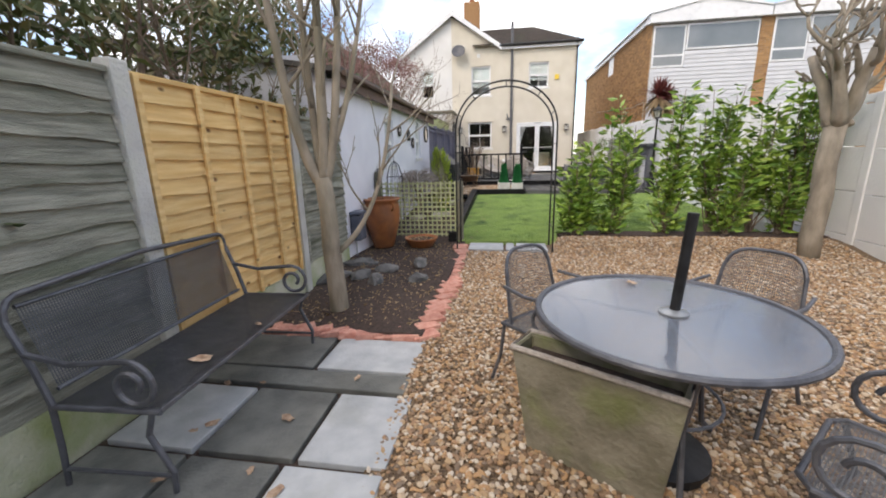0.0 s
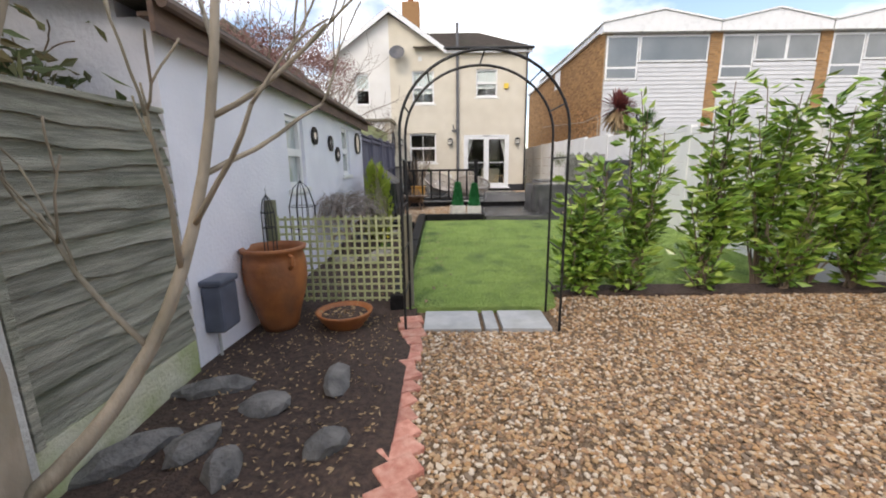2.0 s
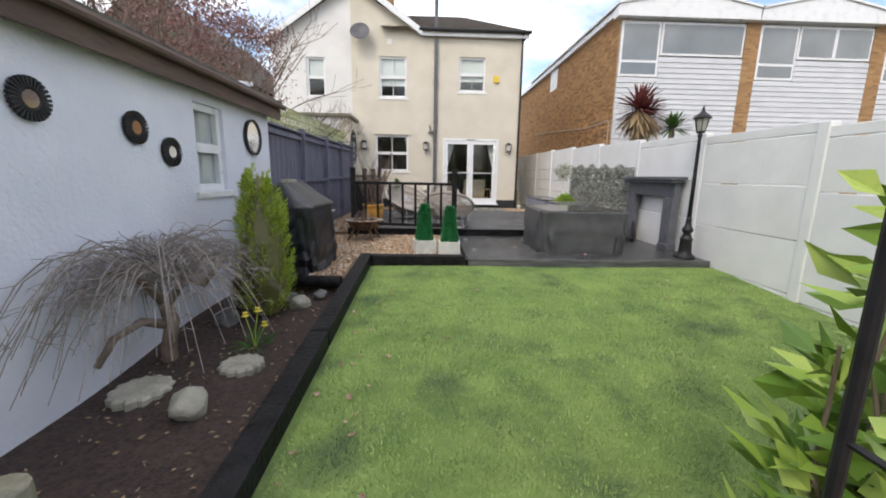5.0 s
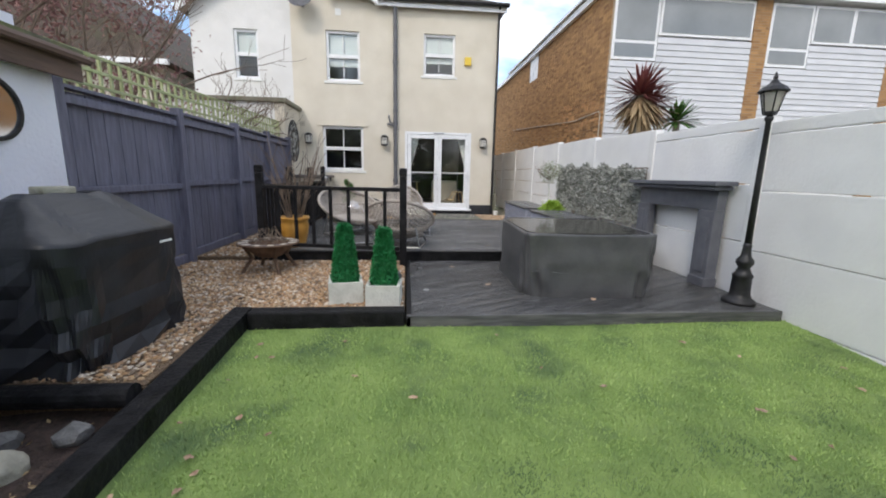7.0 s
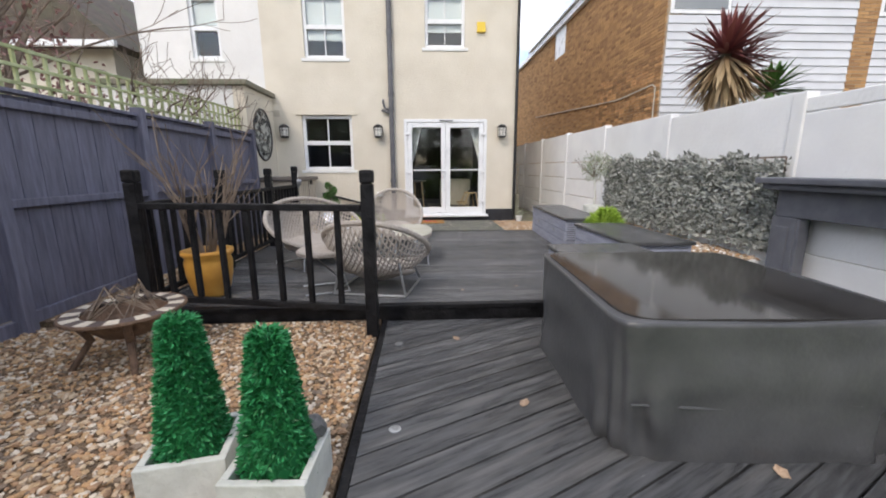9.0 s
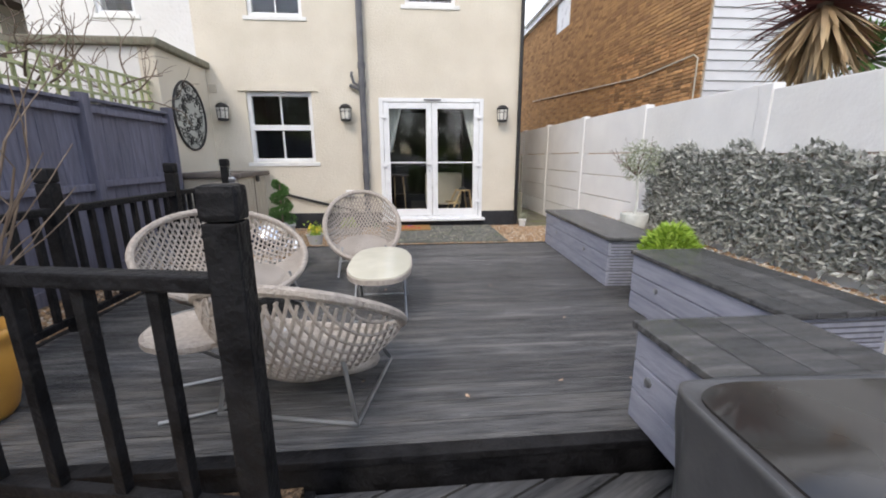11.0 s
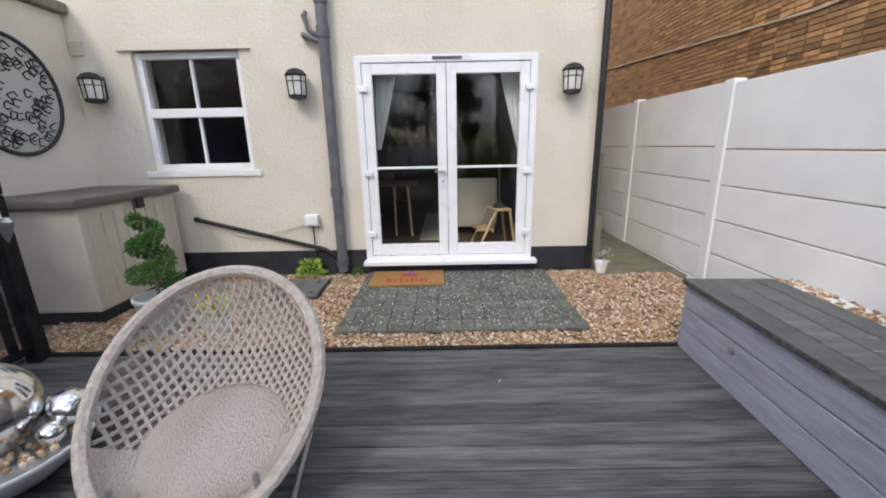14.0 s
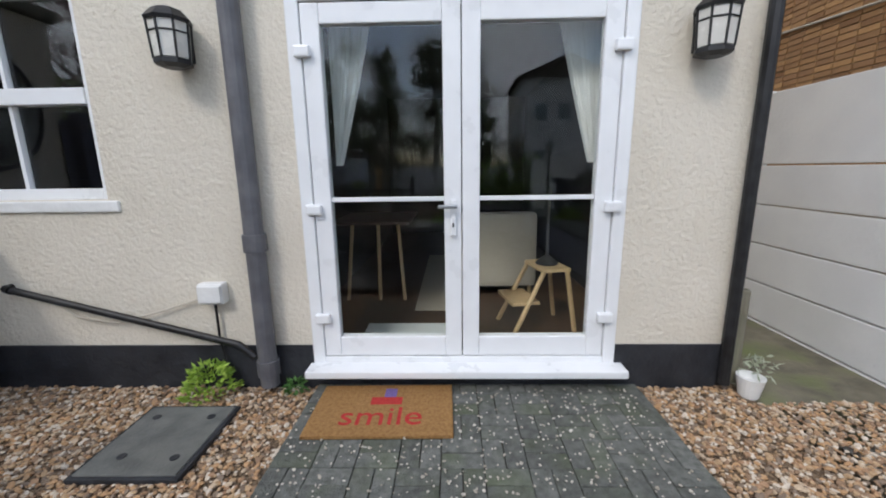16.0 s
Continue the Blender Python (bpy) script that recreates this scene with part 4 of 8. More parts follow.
for a, b in piers[1:]:
    pr, pf = [], []
    for j in range(92):
        off = 0.11 if j % 2 else 0.0
        for i in range(-1, 3):
            x0, x1 = max(a, a + off + i * 0.225), min(b, a + off + i * 0.225 + 0.213)
            if x1 - x0 > 0.03:
                pr.append(cube * (x1 - x0, 0.1, 0.056) + (x0, TY - 0.03, 0.05 + j * 0.0675))
                pf.append(cf + 8 * (len(pr) - 1))
    part("pier_core", boxed(a + 0.004, b - 0.004, TY - 0.022, TY + 0.12, 0, 6.25), "mortar", terrace)
    bulk("brick_pier", np.concatenate(pr), np.concatenate(pf), "brick", terrace)["kind"] = "stuff"
for (a0, a1), (b0, b1) in zip(piers, piers[1:]):
    L0, L1 = a1, b0
    tall = (L0 + 0.02, L0 + 1.22)
    part("tall_window_frame", boxed(tall[0], tall[1], TY - 0.02, TY + 0.05, 4.62, 6.17, 0.01), "upvc", terrace)
    for z0, z1 in ((4.7, 5.02), (5.10, 6.09)):
        part("tall_pane", boxed(tall[0] + 0.07, tall[1] - 0.07, TY - 0.03, TY - 0.022, z0, z1), "mirror_window", terrace)
    wide = (L0 + 1.25, L1 - 0.02)
    part("wide_window_frame", boxed(wide[0], wide[1], TY - 0.02, TY + 0.05, 5.24, 6.17, 0.01), "upvc", terrace)
    mid = (wide[0] + wide[1]) / 2
    spans = ((wide[0], wide[1]),) if L0 < 6 else ((wide[0], mid), (mid, wide[1]))
    for w0, w1 in spans:
        part("wide_pane", boxed(w0 + 0.06, w1 - 0.06, TY - 0.03, TY - 0.022, 5.31, 6.10), "mirror_window", terrace)
    z = 1.9
    while z < 5.2:
        full = z + 0.15 <= 4.62
        x0 = L0 if full else tall[1] + 0.01
        bm = bmesh.new()
        box(bm, x0, L1, TY - 0.01, TY + 0.1, z, z + 0.147)
        for v in bm.verts:
            if v.co.z < z + 0.01 and v.co.y < TY:
                v.co.y -= 0.022
        part("weatherboard", bm, "cladding", terrace)
        z += 0.15
    mx = (L0 + L1) / 2
    part("eaves_board", prism([(L0 - 0.2, 6.22), (L1 + 0.2, 6.22), (L1 + 0.2, 6.52), (mx, 6.92), (L0 - 0.2, 6.52)], TY - 0.25, TY + 0.1), "upvc", terrace)
    part("roof", prism([(L0 - 0.25, 6.52), (mx, 6.93), (L1 + 0.25, 6.52), (L1 + 0.25, 6.58), (mx, 6.99), (L0 - 0.25, 6.58)], TY - 0.3, 27), "upvc", terrace)

# ---- decks ----
LZ, UZ = 0.43, 0.55


def clip_poly(poly, x0, x1, y0, y1):
    for ax, lim, sgn in ((0, x0, 1), (0, x1, -1), (1, y0, 1), (1, y1, -1)):
        out = []
        for a, b in zip(poly, poly[1:] + poly[:1]):
            ia, ib = sgn * (a[ax] - lim) >= 0, sgn * (b[ax] - lim) >= 0
            if ia:
                out.append(a)
            if ia != ib:
                t = (lim - a[ax]) / (b[ax] - a[ax])
                out.append((a[0] + t * (b[0] - a[0]), a[1] + t * (b[1] - a[1])))
        poly = out
        if not poly:
            return []
    return poly


lower = thing("lower_deck", "wet black stained deck with diagonal boards", "deck", kind="structure")
DA = radians(26)
ux, uy = math.cos(DA), math.sin(DA)
for k in range(-30, 40):
    c = k * 0.146
    quad = []
    for s, o in ((-8, c + 0.005), (8, c + 0.005), (8, c + 0.139), (-8, c + 0.139)):
        quad.append((2.2 + ux * s - uy * o, 11.3 + uy * s + ux * o))
    poly = clip_poly(quad, 0.50, 3.94, 10.26, 12.40)
    if len(poly) < 3:
        continue
    bm = bmesh.new()
    t = [bm.verts.new((x, y, LZ)) for x, y in poly]
    b = [bm.verts.new((x, y, LZ - 0.03)) for x, y in poly]
    bm.faces.new(t), bm.faces.new(b[::-1])
    for i in range(len(poly)):
        j = (i + 1) % len(poly)
        bm.faces.new((t[j], t[i], b[i], b[j]))
    bmesh.ops.recalc_face_normals(bm, faces=bm.faces)
    turn = pose(2.2, 11.3, 0, 0, 0, 26)
    bmesh.ops.transform(bm, matrix=turn.inverted(), verts=bm.verts)
    part("deck_board", bm, "deck", lower).matrix_basis = turn
part("edge_board", boxed(0.455, 0.498, 10.2, 12.42, 0.28, LZ + 0.004, 0.006), "timber_black", lower)
part("edge_board", boxed(0.455, 3.94, 10.20, 10.255, 0.28, LZ + 0.005, 0.006), "deck", lower)
part("sub_frame", boxed(0.52, 3.9, 10.28, 12.38, 0.1, LZ - 0.035), "plinth", lower)
upper = thing("upper_deck", "black stained grooved deck boards", "deck", kind="structure")
y = 12.52
prof = [(0.0, -0.004), (0.004, 0)] + [p for g in range(6) for p in ((0.012 + g * 0.02, 0), (0.016 + g * 0.02, -0.004), (0.022 + g * 0.02, -0.004), (0.026 + g * 0.02, 0))] + [(0.136, 0), (0.140, -0.004)]
bm = bmesh.new()
a = [bm.verts.new((-1.55, yy, zz)) for yy, zz in prof]
b = [bm.verts.new((3.94, yy, zz)) for yy, zz in prof]
for i in range(len(prof) - 1):
    bm.faces.new((a[i], b[i], b[i + 1], a[i + 1]))
c0, c1, d0, d1 = bm.verts.new((-1.55, 0, -0.03)), bm.verts.new((3.94, 0, -0.03)), bm.verts.new((-1.55, 0.14, -0.03)), bm.verts.new((3.94, 0.14, -0.03))
bm.faces.new((a[0], c0, c1, b[0])), bm.faces.new((a[-1], b[-1], d1, d0)), bm.faces.new((c0, d0, d1, c1))
me = mesh_of("deck_board", bm, "deck")
while y < 16.40:
    ob = new("deck_board", me)
    ob.parent = upper
    ob.matrix_basis = pose(0, y, UZ)
    y += 0.1473
part("nosing", boxed(-1.55, 3.94, 12.44, 12.515, UZ - 0.035, UZ + 0.003, 0.006), "timber_black", upper)
part("riser", boxed(-1.55, 3.94, 12.455, 12.49, 0.36, UZ - 0.036, 0.004), "timber_black", upper)
part("edge_board", boxed(-1.60, -1.555, 12.44, 16.55, 0.40, UZ + 0.004, 0.006), "timber_black", upper)
part("edge_board", boxed(-1.55, 3.94, 16.505, 16.55, 0.40, UZ + 0.004, 0.006), "timber_black", upper)
part("sub_frame", boxed(-1.54, 3.92, 12.5, 16.5, 0.2, UZ - 0.035), "plinth", upper)

# sleepers round the lawn
def sleeper(x0, x1, y0, y1, z0, z1, slope=0.0, label="black stained timber sleeper edging the lawn"):
    bm = boxed(x0, x1, y0, y1, z0, z1, 0.015)
    for v in bm.verts:
        v.co.z += slope * (v.co.y - y0)
    return tagged(part("sleeper", bm, "timber_black"), label, "sleeper", "lawn sleepers")


sleeper(-1.0, -0.85, 5.5, 7.9, -0.10, 0.20, 0.058)
sleeper(-1.0, -0.85, 7.92, 10.36, 0.02, 0.34, 0.058)
sleeper(-0.845, 0.44, 10.21, 10.36, 0.15, 0.475)

# ---- patio ----
TAU = math.tau


def strips(bm, p, u, v, nu, nv, w=0.0035, d=0.003):
    """An open mesh of crossing strips over the patch p + a*u + b*v."""
    p, u, v = Vector(p), Vector(u), Vector(v)
    nrm = u.cross(v).normalized() * d
    for cnt, a, b in ((nu, u, v), (nv, v, u)):
        side = a.normalized() * w
        for k in range(cnt + 1):
            o = p + a * (k / cnt)
            vs = [bm.verts.new(c) for c in (o - side, o + side, o + side + b, o - side + b)]
            ws = [bm.verts.new(c.co + nrm) for c in vs]
            bm.faces.new(vs), bm.faces.new(ws[::-1])
    return bm


def scroll(c, r0, r1, a0, turns, n, plane="xz"):
    out = []
    for k in range(n + 1):
        f = k / n
        r, a = r0 + (r1 - r0) * f, radians(a0) + TAU * turns * f
        u, v = r * math.cos(a), r * math.sin(a)
        out.append((c[0] + u, c[1], c[2] + v) if plane == "xz" else (c[0], c[1] + u, c[2] + v))
    return out


# metal bench against the fence; local x is its front, y its length
bench = thing("metal_bench", "dark grey wrought metal mesh garden bench", "bench", (-1.80, 1.18, 0), 3)
BL = 0.70
part("seat", strips(boxed(0.27, 0.285, -BL, BL, 0.41, 0.43, 0.004), (-0.22, -BL, 0.42), (0.50, 0, 0), (0, 2 * BL, 0), 44, 110, 0.0024), "patio_metal", bench, "dark metal mesh seat")
part("back_mesh", strips(bmesh.new(), (-0.25, -BL + 0.06, 0.48), (-0.10, 0, 0.36), (0, 2 * BL - 0.12, 0), 30, 100, 0.0017), "patio_metal", bench)
part("back_frame", tubed([(-0.22, -BL, 0.40), (-0.27, -BL, 0.6)] + [(-0.34, -BL + 0.06 - 0.06 * math.cos(a), 0.80 + 0.10 * math.sin(a)) for a in (0, 0.5, 1.0, 1.57)] + [(-0.35, 0, 0.93)] +
                         [(-0.34, BL - 0.06 + 0.06 * math.cos(a), 0.80 + 0.10 * math.sin(a)) for a in (1.57, 1.0, 0.5, 0)] + [(-0.27, BL, 0.6), (-0.22, BL, 0.40)], 0.014), "patio_metal", bench)
for z, x in ((0.47, -0.245), (0.85, -0.345)):
    part("back_rail", tubed([(x, -BL + 0.05, z), (x, BL - 0.05, z)], 0.010), "patio_metal", bench)
for s in (-1, 1):
    y = s * BL
    part("seat_rail", tubed([(-0.22, y, 0.415), (0.28, y, 0.415)], 0.013), "patio_metal", bench)
    part("arm", tubed([(-0.29, y, 0.66), (-0.1, y, 0.62)] + scroll((0.17, y, 0.53), 0.115, 0.035, 100, -1.4, 26), 0.013), "patio_metal", bench, "scrolled arm")
    part("front_leg", tubed([(0.24, y, 0.42), (0.20, y, 0.30), (0.28, y, 0.12), (0.27, y, 0.0)], 0.013), "patio_metal", bench)
    part("rear_leg", tubed([(-0.23, y, 0.42), (-0.24, y, 0.2), (-0.26, y, 0.0)], 0.013), "patio_metal", bench)
    part("stretcher", tubed([(-0.25, y, 0.10), (0.27, y, 0.10)], 0.010), "patio_metal", bench)

# loose slabs under the bench
slabs = thing("slab_paving", "loose grey concrete paving slabs", "paving", kind="structure")
for x0, x1, y0, y1, mat, tilt in ((-1.36, -0.68, 1.55, 2.0, "slab", 0), (-2.12, -1.40, 1.55, 2.0, "slab_dark", 1), (-2.15, -0.68, 1.33, 1.52, "slab_dark", -1),
                                  (-1.06, -0.62, 0.74, 1.28, "slab", 0), (-1.60, -1.09, 0.74, 1.28, "slab_dark", 0.5), (-2.14, -1.63, 0.74, 1.28, "slab", -0.5), (-1.10, -0.62, 0.18, 0.70, "slab", 0),
                                  (-1.60, -1.13, 0.18, 0.70, "slab_dark", 0), (-2.14, -1.63, 0.18, 0.70, "slab_dark", 0), (-1.10, -0.62, -0.4, 0.15, "slab", 0), (-1.60, -1.13, -0.4, 0.15, "slab", 0), (-2.14, -1.63, -0.4, 0.15, "slab_dark", 0)):
    b = boxed(-(x1 - x0) / 2, (x1 - x0) / 2, -(y1 - y0) / 2, (y1 - y0) / 2, -0.04, 0.0, 0.008)
    part("slab", b, mat, slabs).matrix_basis = pose((x0 + x1) / 2, (y0 + y1) / 2, 0.014, tilt * 0.5, tilt * 0.4, tilt * 1.2)
for x0, x1 in ((-0.63, -0.10), (-0.06, 0.06), (0.10, 0.55)):
    tagged(part("threshold_slab", boxed(x0, x1, 5.0, 5.46, -0.03, 0.035, 0.008), "slab"), "pale grey stepping slab under the arch", "slab", "threshold slabs")

# red brick edging
edging = thing("brick_edging", "red brick edging laid in a sawtooth", "edging", kind="structure")
me = mesh_of("brick", boxed(-0.108, 0.108, -0.072, 0.072, -0.05, 0.014, 0.01), "red_brick")
rr = random.Random(4)
for k in range(22):
    y = 2.12 + k * 0.148
    x = -0.70 - 0.02 * math.sin(k * 0.6) - (0.05 if k > 14 else 0)
    o = new("brick", me)
    o.parent = edging
    o.matrix_basis = pose(x + rr.uniform(-0.02, 0.02), y, 0.02 + 0.012 * math.sin(k), rr.uniform(-4, 4), rr.uniform(-5, 5), (38 if k < 15 else 8) + rr.uniform(-8, 8))
for k in range(9):
    o = new("brick", me)
    o.parent = edging
    o.matrix_basis = pose(-0.86 - k * 0.15, 2.09 + rr.uniform(-0.02, 0.02), 0.03, rr.uniform(-12, 12), rr.uniform(-8, 8), 20 + rr.uniform(-10, 10))


def rock(name, x, y, z, sx, sy, sz, mat, label, group="", rz=0, seed=1, rx=0):
    b = bmesh.new()
    bmesh.ops.create_icosphere(b, subdivisions=2 if mat == "rock" else 3, radius=1)
    for v in b.verts:
        n = noise.noise(v.co * 1.3 + Vector((seed * 7.1, 0, 0))) * 0.35 + noise.noise(v.co * 4 + Vector((seed, 3, 0))) * 0.08
        v.co = Vector((v.co.x * sx, v.co.y * sy, max(-0.6, v.co.z) * sz)) * (1 + n)
    o = part(name, b, mat, smooth=mat != "rock")
    o.matrix_basis = pose(x, y, z, rx, 0, rz)
    return tagged(o, label, "stone", group)


for k, (x, y, sx, sy, sz, rz) in enumerate(((-1.95, 4.0, 0.24, 0.10, 0.07, 25), (-1.55, 3.84, 0.16, 0.13, 0.08, 15), (-1.17, 4.1, 0.09, 0.22, 0.07, 5), (-1.75, 3.43, 0.14, 0.10, 0.09, 60),
                                            (-1.50, 3.28, 0.09, 0.12, 0.10, 10), (-2.05, 3.40, 0.24, 0.11, 0.08, 50), (-1.08, 3.5, 0.13, 0.11, 0.08, 40))):
    rock("rock", x, y, bed_z(x, y) + 0.01, sx, sy, sz, "rock", "flat grey slate rock in the bare bed", "bed rocks", rz, k + 1)
rr = np.random.default_rng(21)
n = 1100
cx, cy = rr.uniform(-2.15, -0.8, n), rr.uniform(2.15, 5.4, n)
tagged(leaves("leaf_litter", np.stack([cx, cy, [bed_z(a, b) + 0.008 for a, b in zip(cx, cy)]], 1), np.stack([rr.normal(size=n), rr.normal(size=n), rr.uniform(0, 0.35, n)], 1), 0.035, 0.016, "straw"), "dry pale leaf litter on the bed", "leaf litter", kind="stuff")
n = 260
cx, cy = rr.uniform(-2.1, -1.05, n), rr.uniform(5.7, 9.1, n)
tagged(leaves("bark_litter", np.stack([cx, cy, [bed_z(a, b) + 0.008 for a, b in zip(cx, cy)]], 1), np.stack([rr.normal(size=n), rr.normal(size=n), rr.uniform(0, 0.35, n)], 1), 0.035, 0.016, "straw"), "dry leaf litter under the shrubs", "leaf litter", kind="stuff")


def limb(bm, p, d, length, r, depth, rng, spread=0.5, up=0.25, seg=7, kids=(2, 3), shrink=0.72, rmin=0.003, wobble=0.25):
    """A branching limb; children leave along its outer half."""
    pts, q, dd = [Vector(p)], Vector(p), Vector(d).normalized()
    n = 5
    for _ in range(n):
        dd = (dd + Vector((rng.uniform(-1, 1), rng.uniform(-1, 1), rng.uniform(-1, 1) + up)) * wobble * 0.5).normalized()
        q = q + dd * length / n
        pts.append(q.copy())
    r1 = max(rmin, r * (0.55 if depth else 0.3))
    tube(bm, pts, r, seg if r > 0.02 else 5, r1)
    if depth:
        for k in range(rng.randint(*kids)):
            i = rng.randint(2, n)
            nd = (dd + Vector((rng.uniform(-1, 1), rng.uniform(-1, 1), rng.uniform(-0.5, 1))) * spread * 1.6).normalized()
            limb(bm, pts[i], nd, length * shrink * rng.uniform(0.7, 1.15), max(rmin, r1 * rng.uniform(0.6, 0.95)), depth - 1, rng, spread, up, seg, kids, shrink, rmin, wobble)


# pale multi-stemmed tree in the bed
tree = thing("bare_tree", "bare pale-barked pruned tree in the bed", "tree", (-1.62, 2.55, 0.04))
bm = tubed([(0.0, 0, -0.1), (0.0, 0, 0.0), (-0.01, 0.0, 0.25), (-0.03, 0.0, 0.6), (-0.03, 0.01, 0.9), (-0.05, 0, 1.22)], 0.09, 16, 0.072)
part("trunk", bm, "bark", tree, smooth=True)
rg = random.Random(12)
bm = bmesh.new()
for p0, p1, p2, p3, r in (((-0.05, 0, 1.14), (-0.20, -0.05, 1.36), (-0.30, -0.08, 1.9), (-0.38, -0.1, 3.2), 0.068), ((-0.04, 0, 1.18), (0.0, 0.02, 1.6), (-0.02, 0.05, 2.2), (0.05, 0.05, 3.4), 0.07),
                          ((-0.04, 0.0, 1.15), (0.10, 0.04, 1.45), (0.12, 0.08, 2.1), (0.22, 0.15, 3.3), 0.058), ((-0.05, 0, 1.18), (-0.14, 0.1, 1.6), (-0.15, 0.12, 2.1), (-0.16, 0.1, 3.2), 0.052),
                          ((0.04, 0.02, 0.55), (0.22, 0.22, 0.72), (0.40, 0.42, 1.05), (0.48, 0.5, 2.05), 0.036), ((0.06, 0.04, 1.5), (0.22, 0.1, 1.85), (0.27, 0.2, 2.3), (0.36, 0.3, 3.0), 0.036)):
    pts = []
    for k in range(13):
        t = k / 12
        a = [Vector(q) for q in (p0, p1, p2, p3)]
        b = (a[0] * (1 - t) ** 3 + a[1] * 3 * t * (1 - t) ** 2 + a[2] * 3 * t * t * (1 - t) + a[3] * t ** 3)
        pts.append(b)
    tube(bm, pts, r * 0.78, 9, r * 0.38)
    for k in (5, 7, 8, 9, 10, 11, 12):
        limb(bm, pts[k], (rg.uniform(-1, 1), rg.uniform(-1, 1), 0.8), 0.5, r * 0.30, 2, rg, 0.55, 0.3, 5, (1, 3), 0.7, 0.003)
part("crown", bm, "bark", tree, "smooth pale limbs and twigs", smooth=True)

# knobbly tree by the concrete wall
tree2 = thing("pollarded_tree", "bare knobbly pollarded tree by the wall", "tree", (3.85, 4.92, 0.0))
part("trunk", tubed([(0.02, 0, -0.1), (0.0, 0, 0.3), (0.03, 0.0, 0.8), (0.0, 0, 1.2), (0.03, 0, 1.72)], 0.12, 14, 0.11), "bark", tree2, smooth=True)
rg = random.Random(5)
bm = bmesh.new()
for d, L in (((-0.8, -0.1, 0.8), 0.95), ((-0.25, 0.1, 1), 1.0), ((0.5, 0.0, 0.9), 0.95), ((0.9, 0.1, 0.5), 0.8), ((-0.5, -0.35, 0.9), 0.9), ((0.1, -0.4, 1.0), 0.9)):
    limb(bm, (0.03, 0, 1.62), d, L, 0.085, 3, rg, 0.75, 0.35, 9, (2, 3), 0.62, 0.012, 0.75)
for k in range(16):
    d = Vector((rg.uniform(-1, 1), rg.uniform(-1, 1), rg.uniform(0.1, 1))).normalized()
    b = bmesh.new()
    bmesh.ops.create_icosphere(b, subdivisions=1, radius=rg.uniform(0.035, 0.065))
    bmesh.ops.translate(b, vec=Vector((0.03, 0, 1.66)) + d * rg.uniform(0.06, 0.13), verts=b.verts)
    merge(bm, b)
part("crown", bm, "bark", tree2, "stubby pollarded limbs", smooth=True)


# urn, bowl, plastic box
urn = thing("terracotta_urn", "large weathered terracotta oil jar urn", "urn", (-1.98, 5.12, 0.03))
part("jar", lathe([(0.15, 0), (0.17, 0.05), (0.20, 0.18), (0.255, 0.36), (0.275, 0.50), (0.272, 0.53), (0.277, 0.55), (0.27, 0.57), (0.275, 0.59), (0.265, 0.66), (0.25, 0.72), (0.28, 0.745), (0.285, 0.77), (0.25, 0.775), (0.235, 0.72), (0.22, 0.4), (0.12, 0.1)], 32), "terracotta", urn, smooth=True)
for a in (200, 320, 80):
    c, s = math.cos(radians(a)), math.sin(radians(a))
    part("handle", tubed([(0.265 * c, 0.265 * s, 0.72), (0.32 * c, 0.32 * s, 0.71), (0.325 * c, 0.325 * s, 0.64), (0.27 * c, 0.27 * s, 0.60)], 0.018), "terracotta", urn)
bowl = thing("terracotta_bowl", "low terracotta planting bowl with dry soil", "bowl", (-1.36, 5.08, 0.03), 0)
part("bowl", lathe([(0.14, 0), (0.16, 0.02), (0.22, 0.10), (0.25, 0.15), (0.26, 0.17), (0.235, 0.17), (0.22, 0.14), (0.1, 0.10)], 28), "terracotta", bowl, smooth=True)
part("soil", lathe([(0.01, 0.12), (0.215, 0.135), (0.1, 0.15), (0.01, 0.155)], 20), "soil", bowl)
rr = np.random.default_rng(2)
leaves("dry_leaves", np.stack([rr.normal(0, 0.08, 60), rr.normal(0, 0.08, 60), np.full(60, 0.15)], 1), rr.normal(size=(60, 3)) * (1, 1, 0.3), 0.05, 0.025, "straw", bowl)
wb = thing("plastic_box", "blue grey plastic box fixed to the shed wall", "box", (-2.22, 4.50, 0.28))
part("body", boxed(0.0, 0.15, -0.12, 0.12, 0.0, 0.36, 0.025), "blue_box", wb)
part("lid", boxed(-0.004, 0.165, -0.13, 0.13, 0.361, 0.41, 0.02), "blue_box", wb)
part("conduit", tubed([(0.03, 0, 0.0), (0.03, 0, -0.24)], 0.012, 6), "light_grey", wb)

# diamond lattice screen with post
screen = thing("trellis_screen", "mossy green wooden square trellis screen", "trellis", (0, 0, 0))
TY2 = 5.55
for k in range(17):
    x = -2.10 + k * 0.076
    part("slat", boxed(x - 0.011, x + 0.011, TY2 - 0.012, TY2, 0.12, 1.02, 0.003), "trellis_green", screen)
for k in range(12):
    z = 0.15 + k * 0.076
    part("slat", boxed(-2.14, -0.86, TY2 + 0.002, TY2 + 0.014, z - 0.011, z + 0.011, 0.003), "trellis_green", screen)
for x, top, r in ((-2.16, 1.18, 0.055), (-0.80, 1.02, 0.05)):
    part("post", tubed([(x, TY2, -0.05), (x, TY2, top - 0.02), (x, TY2, top)], r, 12, r * 0.96), "wood_post", screen)
